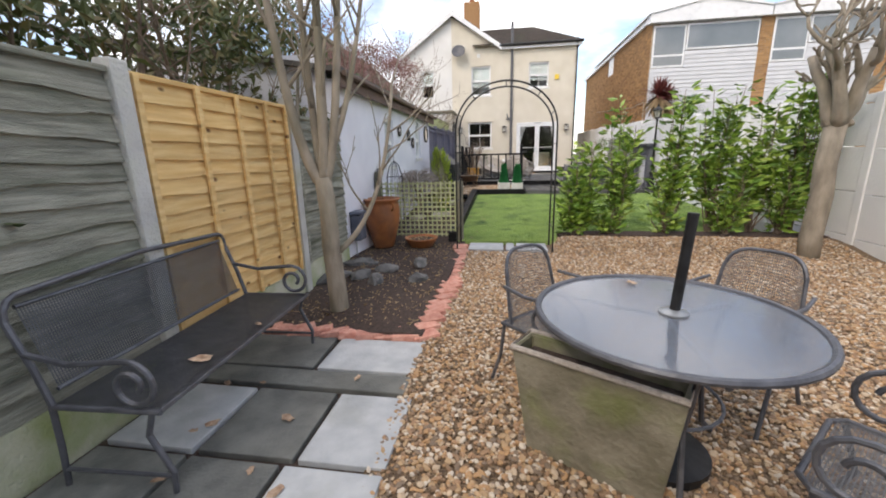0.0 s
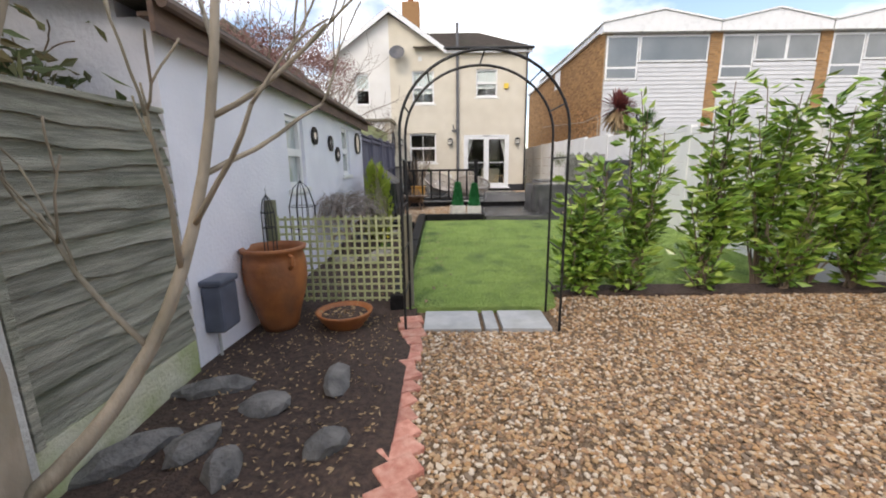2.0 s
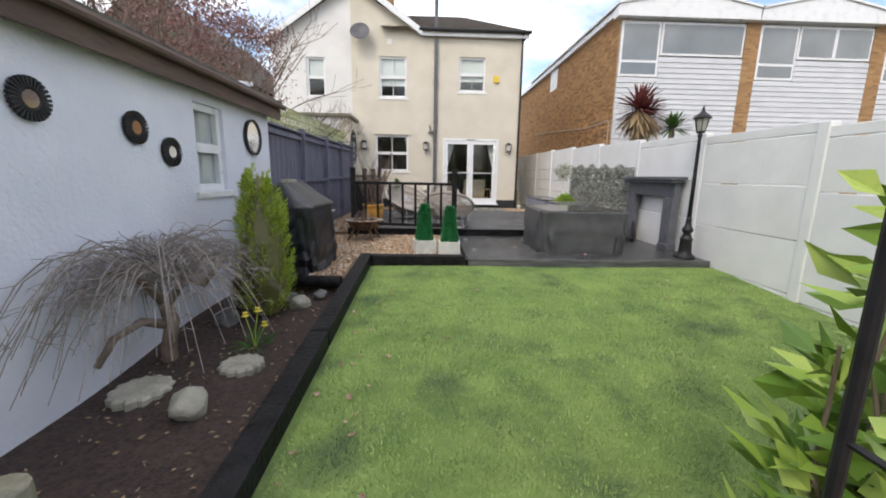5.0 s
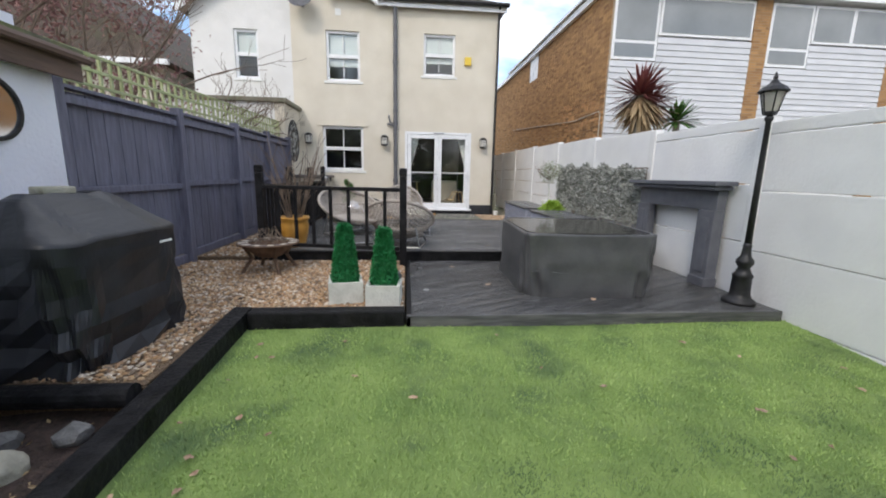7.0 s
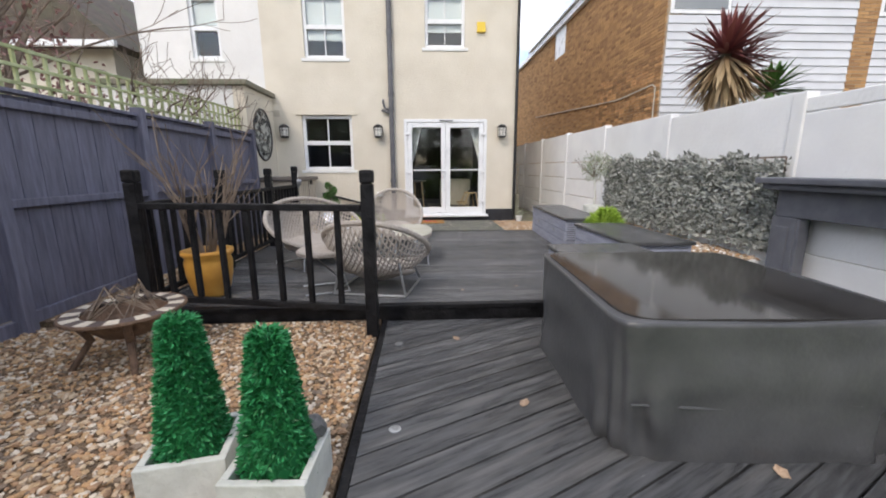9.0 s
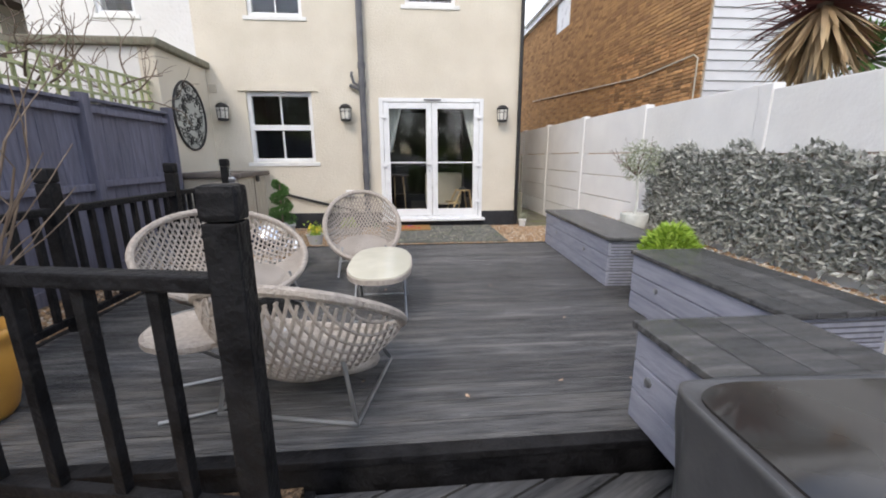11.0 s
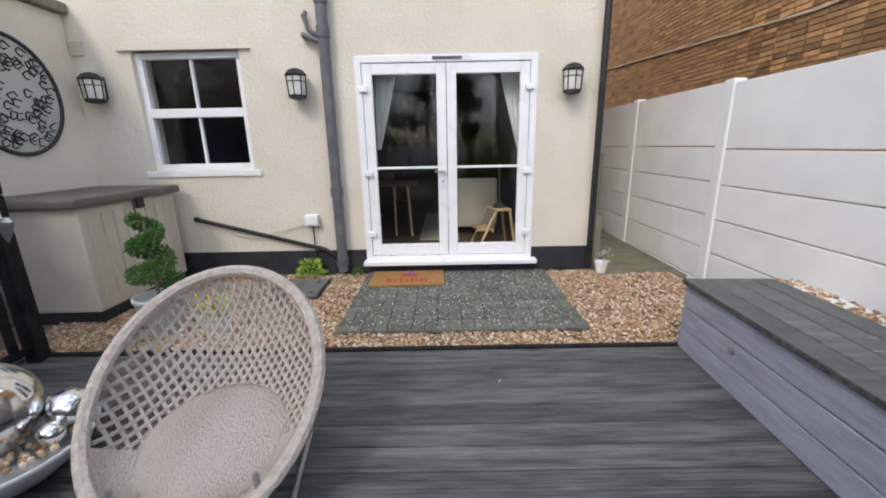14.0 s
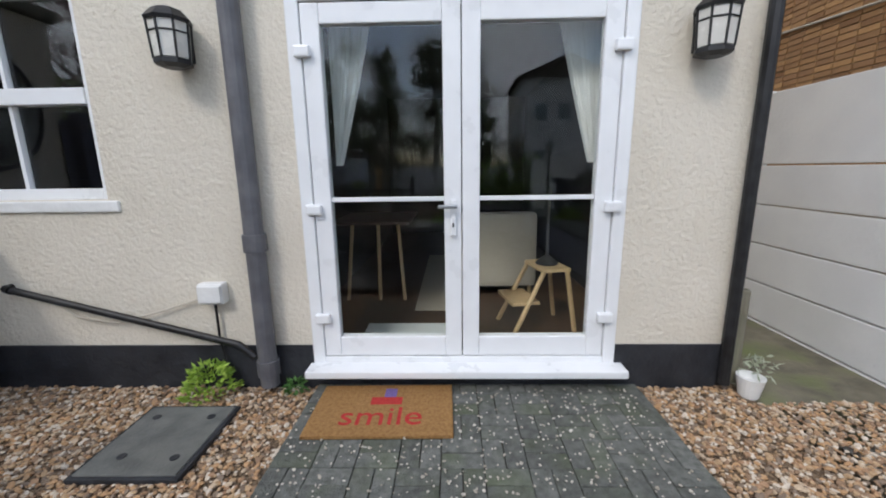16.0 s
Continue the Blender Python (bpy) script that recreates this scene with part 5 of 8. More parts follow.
# wire finials
for x, y, h0, h1, w in ((-1.97, 5.89, 0.1, 1.47, 0.14), (-2.06, 5.25, 0.5, 1.32, 0.06)):
    ob = thing("wire_obelisk", "dark wire garden obelisk", "obelisk", (x, y, h0))
    H = h1 - h0
    for k in range(4 if w > 0.1 else 2):
        a = k * math.pi / (4 if w > 0.1 else 2)
        c, s = math.cos(a) * w, math.sin(a) * w
        part("hoop", tubed([(c, s, 0), (c, s, H * 0.55), (c * 1.0, s, H * 0.72), (c * 0.6, s * 0.6, H * 0.86), (0, 0, H * 0.92), (-c * 0.6, -s * 0.6, H * 0.86), (-c, -s, H * 0.72), (-c, -s, H * 0.55), (-c, -s, 0)], 0.005, 5), "black", ob)
    part("spike", tubed([(0, 0, H * 0.55), (0, 0, H)], 0.006, 6, 0.002), "black", ob)
    for z in (0.55, 0.72):
        part("ring", tubed([(w * math.cos(q), w * math.sin(q), H * z) for q in [TAU * i / 20 for i in range(20)]], 0.004, 5, closed=True), "black", ob)

# rose arch
arch = thing("garden_arch", "tall black tubular metal garden arch", "arch", (0, 0, 0))
for y in (5.0, 5.49):
    x0, x1, zs = -0.79, 0.61, 1.76
    cx, rx = (x0 + x1) / 2, (x1 - x0) / 2
    part("hoop", tubed([(x0, y, -0.05), (x0, y, 0.9), (x0, y, zs)] + [(cx - rx * math.cos(a), y, zs + 0.63 * math.sin(a)) for a in [math.pi * i / 24 for i in range(1, 24)]] + [(x1, y, zs), (x1, y, 0.9), (x1, y, -0.05)], 0.012, 8), "black", arch)
for a in (0.35, 0.85, 1.57, 2.29, 2.79):
    x, z = cx - rx * math.cos(a), zs + 0.63 * math.sin(a)
    part("rung", tubed([(x, 5.0, z), (x, 5.49, z)], 0.007, 6), "black", arch)
for x in (x0, x1):
    for z in (0.35, 0.75, 1.15, 1.55):
        part("rung", tubed([(x, 5.0, z), (x, 5.49, z)], 0.007, 6), "black", arch)

# laurels
rng = np.random.default_rng(31)


def laurel(x, y, z, h, w, n, label, seed):
    e = thing("laurel_shrub", label, "shrub", (x, y, z), group="laurel hedge")
    rg = random.Random(seed)
    bm = bmesh.new()
    cen, dirs = [], []
    for s in range(15):
        a = rg.uniform(0, TAU)
        o = rg.uniform(0.1, 1.0) * w
        topz = h * rg.uniform(0.45, 1.12) * (1 - 0.25 * (o / w) ** 2)
        pts = [(0.03 * math.cos(a), 0.03 * math.sin(a), 0)]
        for k in range(1, 7):
            t = k / 6
            pts.append((o * math.cos(a) * t ** 0.8 + rg.uniform(-0.03, 0.03), o * 0.5 * math.sin(a) * t ** 0.8 + rg.uniform(-0.03, 0.03), topz * t))
        tube(bm, pts, 0.012, 5, 0.004)
        m = int(n * 0.62) // 15
        for i in range(m):
            t = rg.uniform(0.30 if h > 1 else 0.1, 1) ** 0.85
            k = min(5, int(t * 6))
            f = t * 6 - k
            p = Vector(pts[k]).lerp(Vector(pts[k + 1]), f)
            b = rg.uniform(0, TAU)
            off = Vector((math.cos(b), math.sin(b), rg.uniform(-0.2, 0.9)))
            cen.append(p + off * rg.uniform(0, 0.10))
            dirs.append(off)
    part("stem_mass", bm, "twig", e)["kind"] = "stuff"
    leaves("foliage", cen, dirs, 0.155, 0.062, "leaf", e, rng)
    return e


for k, (x, y, h, w, n) in enumerate(((1.12, 5.85, 1.5, 0.30, 850), (1.72, 6.0, 1.95, 0.34, 900), (2.42, 5.95, 2.0, 0.38, 1050), (3.10, 6.05, 2.1, 0.46, 1500), (3.68, 6.05, 2.05, 0.46, 1500), (4.22, 6.0, 2.15, 0.42, 1400),
                                      (1.02, 5.78, 0.68, 0.30, 560), (1.55, 5.85, 0.5, 0.25, 260), (2.38, 5.9, 0.6, 0.26, 260), (3.25, 5.85, 0.95, 0.40, 520), (3.95, 5.85, 0.95, 0.40, 520))):
    laurel(x, y - 0.10, 0.12, h, w, n, "leafy bright green laurel shrub" if h > 1 else "low bright green laurel shrub", 60 + k)
structure(part("shrub_soil", boxed(0.78, 4.58, 5.60, 5.96, 0.0, 0.15, 0.02), "soil"), "dark soil under the laurels", "soil")

# round table and chairs
table = thing("round_patio_table", "round grey metal table, mesh top built as glass", "table", (0.62, 1.02, 0))
R = 0.545
part("rim", tubed([(R * math.cos(a), R * math.sin(a), 0.72) for a in [TAU * i / 48 for i in range(48)]], 0.016, 8, closed=True), "patio_metal", table)
tt = part("tabletop", lathe([(0.03, 0.712), (R - 0.01, 0.712), (R - 0.01, 0.722), (0.03, 0.722)], 48), table_glass, table, "punched metal top built as dimpled bluish glass")
for a in (radians(29), radians(149), radians(269)):
    c, s = math.cos(a), math.sin(a)
    part("leg", tubed([(0.46 * c, 0.46 * s, 0.70), (0.36 * c, 0.36 * s, 0.62), (0.29 * c, 0.29 * s, 0.35), (0.34 * c, 0.34 * s, 0.08), (0.42 * c, 0.42 * s, 0.0)], 0.013), "patio_metal", table)
    part("support_bar", tubed([(0.03 * c, 0.03 * s, 0.70), (R * c, R * s, 0.70)], 0.010), "patio_metal", table)
part("ring", tubed([(0.26 * math.cos(a), 0.26 * math.sin(a), 0.33) for a in [TAU * i / 24 for i in range(24)]], 0.008, 6, closed=True), "patio_metal", table)
pole = thing("parasol_pole", "bare black parasol pole through the table", "parasol pole", (0.655, 1.02, 0.0))
part("pole", tubed([(0, 0, 0.05), (0.0, 0, 0.7), (0.03, 0.0, 1.17)], 0.022, 12), "black", pole)
part("collar", lathe([(0.024, 0.724), (0.06, 0.724), (0.06, 0.732), (0.026, 0.745)], 20), "steel", pole, "grey metal collar")
part("base", lathe([(0.22, 0.0), (0.22, 0.04), (0.06, 0.08), (0.04, 0.25), (0.028, 0.26)], 24), "black", pole, "heavy black parasol base")


def patio_chair():
    c = thing("patio_chair", "grey metal mesh patio chair with curled arms", "chair", group="chairs round the patio table")
    # local +y is the front
    bm = bmesh.new()
    nb, nz = 44, 26
    prev = None

    def P(u, w):
        a = radians(-62 + 124 * u)
        return Vector((0.25 * math.sin(a) * (1 - 0.12 * w), -0.20 - 0.06 * w * 1.2 + 0.10 * (1 - math.cos(a)), 0.42 + 0.43 * w * (1 - 0.25 * (2 * u - 1) ** 4)))
    for i in range(nb + 1):
        for k in range(8):
            a, b = P(i / nb, k / 8), P(i / nb, (k + 1) / 8)
            d = Vector((0.0016, 0, 0))
            bm.faces.new([bm.verts.new(q) for q in (a - d, a + d, b + d, b - d)])
    for j in range(nz + 1):
        for k in range(14):
            a, b = P(k / 14, j / nz), P((k + 1) / 14, j / nz)
            d = Vector((0, 0, 0.0017))
            bm.faces.new([bm.verts.new(q) for q in (a - d, b - d, b + d, a + d)])
    part("backrest", bm, "mesh_fabric", c, "grey mesh back")["kind"] = "stuff"
    part("back_frame", tubed([P(0, t / 5) for t in range(6)] + [P(k / 16, 1) for k in range(1, 16)] + [P(1, 1 - t / 5) for t in range(6)], 0.011), "patio_metal", c)
    part("seat", strips(bmesh.new(), (-0.23, -0.20, 0.42), (0.46, 0, 0), (0, 0.44, 0.01), 40, 38, 0.0017), "mesh_fabric", c)["kind"] = "stuff"
    part("seat_frame", tubed([(-0.24, -0.2, 0.42), (0.24, -0.2, 0.42), (0.25, 0.22, 0.43), (0.2, 0.26, 0.43), (-0.2, 0.26, 0.43), (-0.25, 0.22, 0.43)], 0.011, closed=True), "patio_metal", c)
    for s in (-1, 1):
        part("arm", tubed([(0.25 * s, -0.18, 0.66), (0.27 * s, 0.0, 0.65)] + [(0.27 * s, y, z) for _, y, z in scroll((0, 0.13, 0.55), 0.11, 0.04, 95, -1.2, 20, "yz")], 0.011), "patio_metal", c)
        part("front_leg", tubed([(0.23 * s, 0.22, 0.42), (0.24 * s, 0.17, 0.25), (0.25 * s, 0.26, 0.0)], 0.011), "patio_metal", c)
        part("rear_leg", tubed([(0.22 * s, -0.2, 0.42), (0.23 * s, -0.22, 0.2), (0.25 * s, -0.28, 0.0)], 0.011), "patio_metal", c)
    return c


chair = patio_chair()
for k, (x, y, rz) in enumerate(((0.22, 1.55, -135), (1.20, 1.52, 130), (1.16, 0.42, 45))):
    m = pose(x, y, 0, 0, 0, rz)
    if k == 0:
        chair.matrix_basis = m
    else:
        copy_thing(chair, m)

# weathered trough standing by the table
M["old_trough"] = surf("weathered_trough", (0.16, 0.145, 0.10), (0.30, 0.275, 0.21), 6, 0.9, 0.3, 30, c3=(0.17, 0.20, 0.06), spots=0.75, sscale=4)
tr = thing("trough_planter", "tapered mossy brown trough planter with soil", "planter", (0.26, 0.78, 0.0), -30.4)
b = bmesh.new()
TL, TD, TH = 0.355, 0.19, 0.56
loops = []
for l, y0, y1, z in ((TL - 0.06, 0.06, TD - 0.02, 0.0), (TL, 0.0, TD, TH), (TL - 0.022, 0.022, TD - 0.022, TH), (TL - 0.03, 0.03, TD - 0.03, TH - 0.12)):
    loops.append([b.verts.new(q) for q in ((-l, y0, z), (l, y0, z), (l, y1, z), (-l, y1, z))])
for p, q in zip(loops, loops[1:]):
    for k in range(4):
        b.faces.new((p[k], p[(k + 1) % 4], q[(k + 1) % 4], q[k]))
b.faces.new(loops[0][::-1]), b.faces.new(loops[-1])
bmesh.ops.bevel(b, geom=list(b.edges), offset=0.006, segments=2, affect='EDGES')
part("box", b, "old_trough", tr)
part("soil", boxed(-TL + 0.035, TL - 0.035, 0.035, TD - 0.035, TH - 0.10, TH - 0.05, 0.01), "soil", tr)
part("rim", tubed([(-TL, -0.004, TH), (TL, -0.004, TH), (TL, TD + 0.004, TH), (-TL, TD + 0.004, TH)], 0.014, 8, closed=True), "rattan", tr, "pale worn rolled rim")

# discs and mirror on the shed wall


def sunburst(y, z, r, label):
    e = thing("wall_mirror", label, "mirror", (SX + 0.012, y, z), group="round wall mirrors")
    b = bmesh.new()
    for k in range(28):
        a0, a1 = TAU * k / 28, TAU * (k + 0.62) / 28
        for q0, q1, r0, r1 in ((a0, a1, r * 0.5, r),):
            pts = [(r0 * math.cos(q0), r0 * math.sin(q0)), (r1 * math.cos(q0), r1 * math.sin(q0)), (r1 * math.cos(q1), r1 * math.sin(q1)), (r0 * math.cos(q1), r0 * math.sin(q1))]
            f = [b.verts.new((0.022, u, v)) for u, v in pts]
            g = [b.verts.new((0.0, u, v)) for u, v in pts]
            b.faces.new(f)
            for i in range(4):
                b.faces.new((f[(i + 1) % 4], f[i], g[i], g[(i + 1) % 4]))
    part("ray_mass", b, "black", e)["kind"] = "stuff"
    b = lathe([(0.86 * r, -0.008), (0.86 * r, 0.012), (0.5 * r, 0.02), (0.42 * r, 0.012)], 32)
    bmesh.ops.rotate(b, matrix=Matrix.Rotation(radians(90), 3, 'Y'), verts=b.verts)
    part("frame", b, "black", e)
    b = lathe([(0.40 * r, 0.012), (0.40 * r, 0.018), (0.01, 0.018)], 28)
    bmesh.ops.rotate(b, matrix=Matrix.Rotation(radians(90), 3, 'Y'), verts=b.verts)
    part("glass", b, "mirror", e)


sunburst(7.22, 1.93, 0.118, "round black sunburst mirror on shed wall")
sunburst(7.98, 1.87, 0.118, "round black sunburst mirror on shed wall")
sunburst(8.36, 1.72, 0.118, "round black sunburst mirror on shed wall")
e = thing("round_mirror", "large round mirror in a thin black frame", "mirror", (SX + 0.012, 9.92, 1.98))
b = lathe([(0.205, -0.01), (0.21, 0.0), (0.21, 0.03), (0.185, 0.03), (0.18, 0.012)], 40)
bmesh.ops.rotate(b, matrix=Matrix.Rotation(radians(90), 3, 'Y'), verts=b.verts)
part("frame", b, "black", e)
b = lathe([(0.18, 0.010), (0.18, 0.016), (0.01, 0.016)], 40)
bmesh.ops.rotate(b, matrix=Matrix.Rotation(radians(90), 3, 'Y'), verts=b.verts)
part("glass", b, "mirror", e)

# ---- shrub bed ----
rg = random.Random(77)
maple = thing("weeping_maple", "bare twisted weeping maple beside shed", "shrub", (-1.97, 7.72, 0.18))
bm = tubed([(0, 0, -0.1), (0, 0, 0.12), (0.03, 0.02, 0.30), (-0.02, 0.03, 0.45)], 0.055, 10, 0.045)
tube(bm, [(0.0, 0.0, 0.28), (-0.06, -0.15, 0.36), (-0.1, -0.35, 0.32), (-0.1, -0.5, 0.2)], 0.035, 8, 0.02)
tube(bm, [(0.0, 0.03, 0.42), (0.1, 0.1, 0.6), (0.22, 0.12, 0.55), (0.30, 0.25, 0.7)], 0.035, 8, 0.02)
tube(bm, [(0.0, 0.03, 0.42), (-0.08, -0.1, 0.65), (-0.12, -0.3, 0.75)], 0.035, 8, 0.02)
part("trunk", bm, "twig", maple, "dark twisted trunk", smooth=True)
bm = bmesh.new()
for k in range(170):
    a = rg.uniform(0, TAU)
    r0 = rg.uniform(0.0, 0.3)
    p = Vector((r0 * math.cos(a) * 0.7, r0 * math.sin(a), rg.uniform(0.55, 0.85)))
    L = rg.uniform(0.4, 0.95)
    pts = []
    for i in range(7):
        t = i / 6
        pts.append((p.x + math.cos(a) * L * 0.75 * t, p.y + math.sin(a) * L * 1.1 * t, p.z + 0.16 * math.sin(t * 2.2) * L * 2 - 0.42 * t * t * L * 1.6 + rg.uniform(-0.01, 0.01)))
    pts = [(max(-0.22, q[0]), q[1], max(0.05, q[2])) for q in pts]
    tube(bm, pts, 0.006, 4, 0.002)
    for i in (2, 3, 4, 5):
        d = Vector((rg.uniform(-1, 1), rg.uniform(-1, 1), rg.uniform(-0.6, 0.5))) * 0.16
        q = Vector(pts[i])
        e2 = q + d
        e2.x = max(-0.22, e2.x)
        tube(bm, [q, q + d * 0.5 + Vector((0, 0, 0.02)) if q.x + d.x > -0.22 else q.lerp(e2, 0.5), e2], 0.003, 3, 0.0015)
part("twig_mass", bm, "maple_twig", maple, "fine weeping bare twigs")["kind"] = "stuff"


def tufted(name, label, cat, at, shape, n, L, W, mat, seed=1, rz=0, group="", core=None):
    """Foliage: leaves over a turned outline given as shape(u) -> radius, z."""
    e = thing(name, label, cat, at, rz, group)
    r = np.random.default_rng(seed)
    cen, dirs = [], []
    for _ in range(n):
        u, a = r.uniform(0, 1), r.uniform(0, TAU)
        rad, z = shape(u)
        rad *= r.uniform(0.72, 1.08) * (1 + 0.14 * math.sin(3 * a + 9 * u))
        cen.append((rad * math.cos(a), rad * math.sin(a), z + r.normal(0, 0.01)))
        dirs.append((math.cos(a) + r.normal(0, 0.5), math.sin(a) + r.normal(0, 0.5), 0.5 + r.normal(0, 0.5)))
    if core:
        part("core", lathe([(max(0.004, shape(u / 12)[0] * core), shape(u / 12)[1]) for u in range(13)], 14), mat, e)
    leaves("foliage", cen, dirs, L, W, mat, e, r)
    return e


con = thing("dwarf_conifer", "lime green flame-shaped dwarf conifer", "conifer", (-1.62, 8.62, 0.24))
rr = np.random.default_rng(4)
cen, dirs = [], []
for k in range(150):
    u, a = rr.uniform(0, 0.86), rr.uniform(0, TAU)
    rad = 0.30 * (1 - u) ** 0.6 * (0.8 + 0.5 * u) * rr.uniform(0.55, 1.12)
    tip = rr.uniform(0.10, 0.26)
    out = np.array((math.cos(a), math.sin(a), 0))
    for i in range(75):
        t = rr.uniform(0, 1)
        p = out * rad * (0.75 + 0.3 * t) + np.array((0, 0, 0.02 + 1.33 * u + tip * t)) + rr.normal(0, 0.028 * (1.1 - t), 3)
        cen.append(p), dirs.append(out * rr.uniform(0.1, 0.9) + np.array((0, 0, 1)) + rr.normal(0, 0.35, 3))
leaves("foliage", cen, dirs, 0.05, 0.009, "conifer", con, rr)
part("core", lathe([(0.12, 0.0), (0.21, 0.3), (0.19, 0.7), (0.08, 1.15), (0.01, 1.3)], 12), "leaf_dark", con)
daff = tufted("daffodil_clump", "green daffodil clump with one yellow bloom", "flower", (-1.46, 7.97, 0.16), lambda u: (0.05, 0.02), 70, 0.17, 0.010, "box_leaf", 6)
part("bloom", lathe([(0.008, 0.0), (0.03, 0.01), (0.012, 0.015), (0.02, 0.04)], 10, at=(0.03, 0.02, 0.30)), "yellow", daff, "yellow trumpet bloom")
part("stalk", tubed([(0, 0, 0), (0.01, 0, 0.15), (0.03, 0.02, 0.30)], 0.005, 5), "lime", daff)
for x, y, z in ((-0.08, 0.04, 0.25), (0.10, -0.03, 0.20)):
    part("bloom", lathe([(0.008, 0.0), (0.03, 0.01), (0.012, 0.015), (0.02, 0.04)], 10, at=(x, y, z)), "yellow", daff, "yellow trumpet bloom")
    part("stalk", tubed([(0, 0, 0), (x * 0.4, y * 0.4, z * 0.5), (x, y, z)], 0.005, 5), "lime", daff)
for x, y, r, s in ((-1.41, 7.63, 0.145, 3), (-1.90, 7.32, 0.17, 4)):
    b = bmesh.new()
    ring0 = []
    m = 40
    for zz, sc in ((-0.02, 1), (0.03, 1), (0.045, 0.88)):
        ring0.append([b.verts.new((r * sc * (1 + 0.09 * math.sin(13 * TAU * k / m)) * math.cos(TAU * k / m), r * sc * (1 + 0.09 * math.sin(13 * TAU * k / m)) * math.sin(TAU * k / m), zz)) for k in range(m)])
    for p, q in zip(ring0, ring0[1:]):
        for k in range(m):
            b.faces.new((p[k], p[(k + 1) % m], q[(k + 1) % m], q[k]))
    b.faces.new(ring0[-1])
    tagged(part("stepping_stone", b, "stone"), "pale scalloped round stepping stone in soil", "stepping stone", "stepping stones").matrix_basis = pose(x, y, bed_z(x, y), 0, 0, s * 20)
rock("boulder", -1.47, 7.10, bed_z(-1.47, 7.10) + 0.04, 0.10, 0.13, 0.09, "stone", "smooth pale boulder in the bed", "", 20, 9)
for k, (x, y, s) in enumerate(((-1.35, 8.75, 0.10), (-1.2, 8.95, 0.08), (-1.5, 8.9, 0.09), (-1.9, 8.4, 0.13), (-2.0, 8.8, 0.12))):
    rock("bed_stone", x, y, bed_z(x, y) + 0.03, s, s * 0.8, s * 0.8, "stone" if k < 1 else "rock", "pale grey stone in the shrub bed", "bed stones", k * 40, 20 + k)
tagged(part("log_edging", tubed([(-2.1, 9.16, 0.40), (-1.02, 9.14, 0.40)], 0.065, 14), "timber_black"), "round dark log edging the gravel", "log")

# ---- covered barbecue ----
bbq = thing("covered_barbecue", "barbecue under a loose black weatherproof cover", "barbecue", (-1.60, 9.74, 0.43), 86)
b = bmesh.new()
rows = []
NA, NH = 72, 26
# (height, half length, half depth, shift to the back): skirt, shelf edge, sloping lid, ridge
outline = ((0.0, 0.50, 0.29, 0.0), (0.35, 0.50, 0.27, 0.0), (0.70, 0.52, 0.27, 0.0), (0.765, 0.52, 0.275, 0.0), (0.785, 0.51, 0.265, 0.0), (0.90, 0.42, 0.17, 0.07), (1.0, 0.33, 0.09, 0.11), (1.03, 0.26, 0.05, 0.12))
for j in range(NH + 1):
    q = j / NH * (len(outline) - 1)
    i = min(len(outline) - 2, int(q))
    z, w, d, sh = [p + (r - p) * (q - i) for p, r in zip(outline[i], outline[i + 1])]
    loose = max(0, 1 - z / 0.74)
    ring = []
    for k in range(NA):
        a = TAU * k / NA
        cx = math.copysign(abs(math.cos(a)) ** 0.3, math.cos(a)) * w
        cy = math.copysign(abs(math.sin(a)) ** 0.3, math.sin(a)) * d
        crease = abs(noise.noise(Vector((cx * 5 + z * 3, cy * 5 - z * 2, z * 3.5))))
        fold = 1 + (0.16 * loose + 0.03) * (0.35 - 2.0 * crease) + 0.05 * loose * math.sin(11 * a + 5 * z)
        sag = -0.035 * abs(noise.noise(Vector((cx * 4, cy * 4, 7)))) if z > 0.6 else 0
        ring.append(b.verts.new((cx * fold, cy * fold + sh, z + sag + (0.03 * noise.noise(Vector((cx * 6, cy * 6, 2))) if j == 0 else 0))))
    rows.append(ring)
for p, q in zip(rows, rows[1:]):
    for k in range(NA):
        b.faces.new((p[k], p[(k + 1) % NA], q[(k + 1) % NA], q[k]))
b.faces.new(rows[-1])
part("cover", b, "cover_black", bbq)
part("logo_bar", boxed(0.25, 0.37, -0.292, -0.284, 0.665, 0.682, 0.002), "sill", bbq, "small pale printed bar")
tagged(part("weight_stone", boxed(-0.10, 0.10, -0.05, 0.05, 0.0, 0.05, 0.012), "stone"), "flat grey stone weighing down the cover", "stone").matrix_basis = pose(-1.72, 9.70, 1.445, 0, 0, 80)

# ---- fire pit ----
pit = thing("fire_pit", "round mosaic-rimmed iron fire pit", "fire pit", (-1.20, 11.86, 0.43))
for k in range(24):
    a0, a1 = TAU * k / 24, TAU * (k + 0.94) / 24
    b = bmesh.new()
    vs = [[b.verts.new((r * math.cos(a), r * math.sin(a), z)) for a in (a0, (a0 + a1) / 2, a1) for r in (0.24, 0.335)] for z in (0.335, 0.355)]
    for z in (0, 1):
        for i in (0, 2):
            f = (vs[z][i], vs[z][i + 1], vs[z][i + 3], vs[z][i + 2])
            b.faces.new(f if z else f[::-1])
    b.faces.new((vs[0][1], vs[0][3], vs[1][3], vs[1][1])), b.faces.new((vs[0][3], vs[0][5], vs[1][5], vs[1][3]))
    part("mosaic_tile", b, "mosaic_l" if k % 2 else "mosaic_d", pit)
part("rim", tubed([(0.34 * math.cos(a), 0.34 * math.sin(a), 0.345) for a in [TAU * i / 36 for i in range(36)]], 0.013, 6, closed=True), "rust", pit)
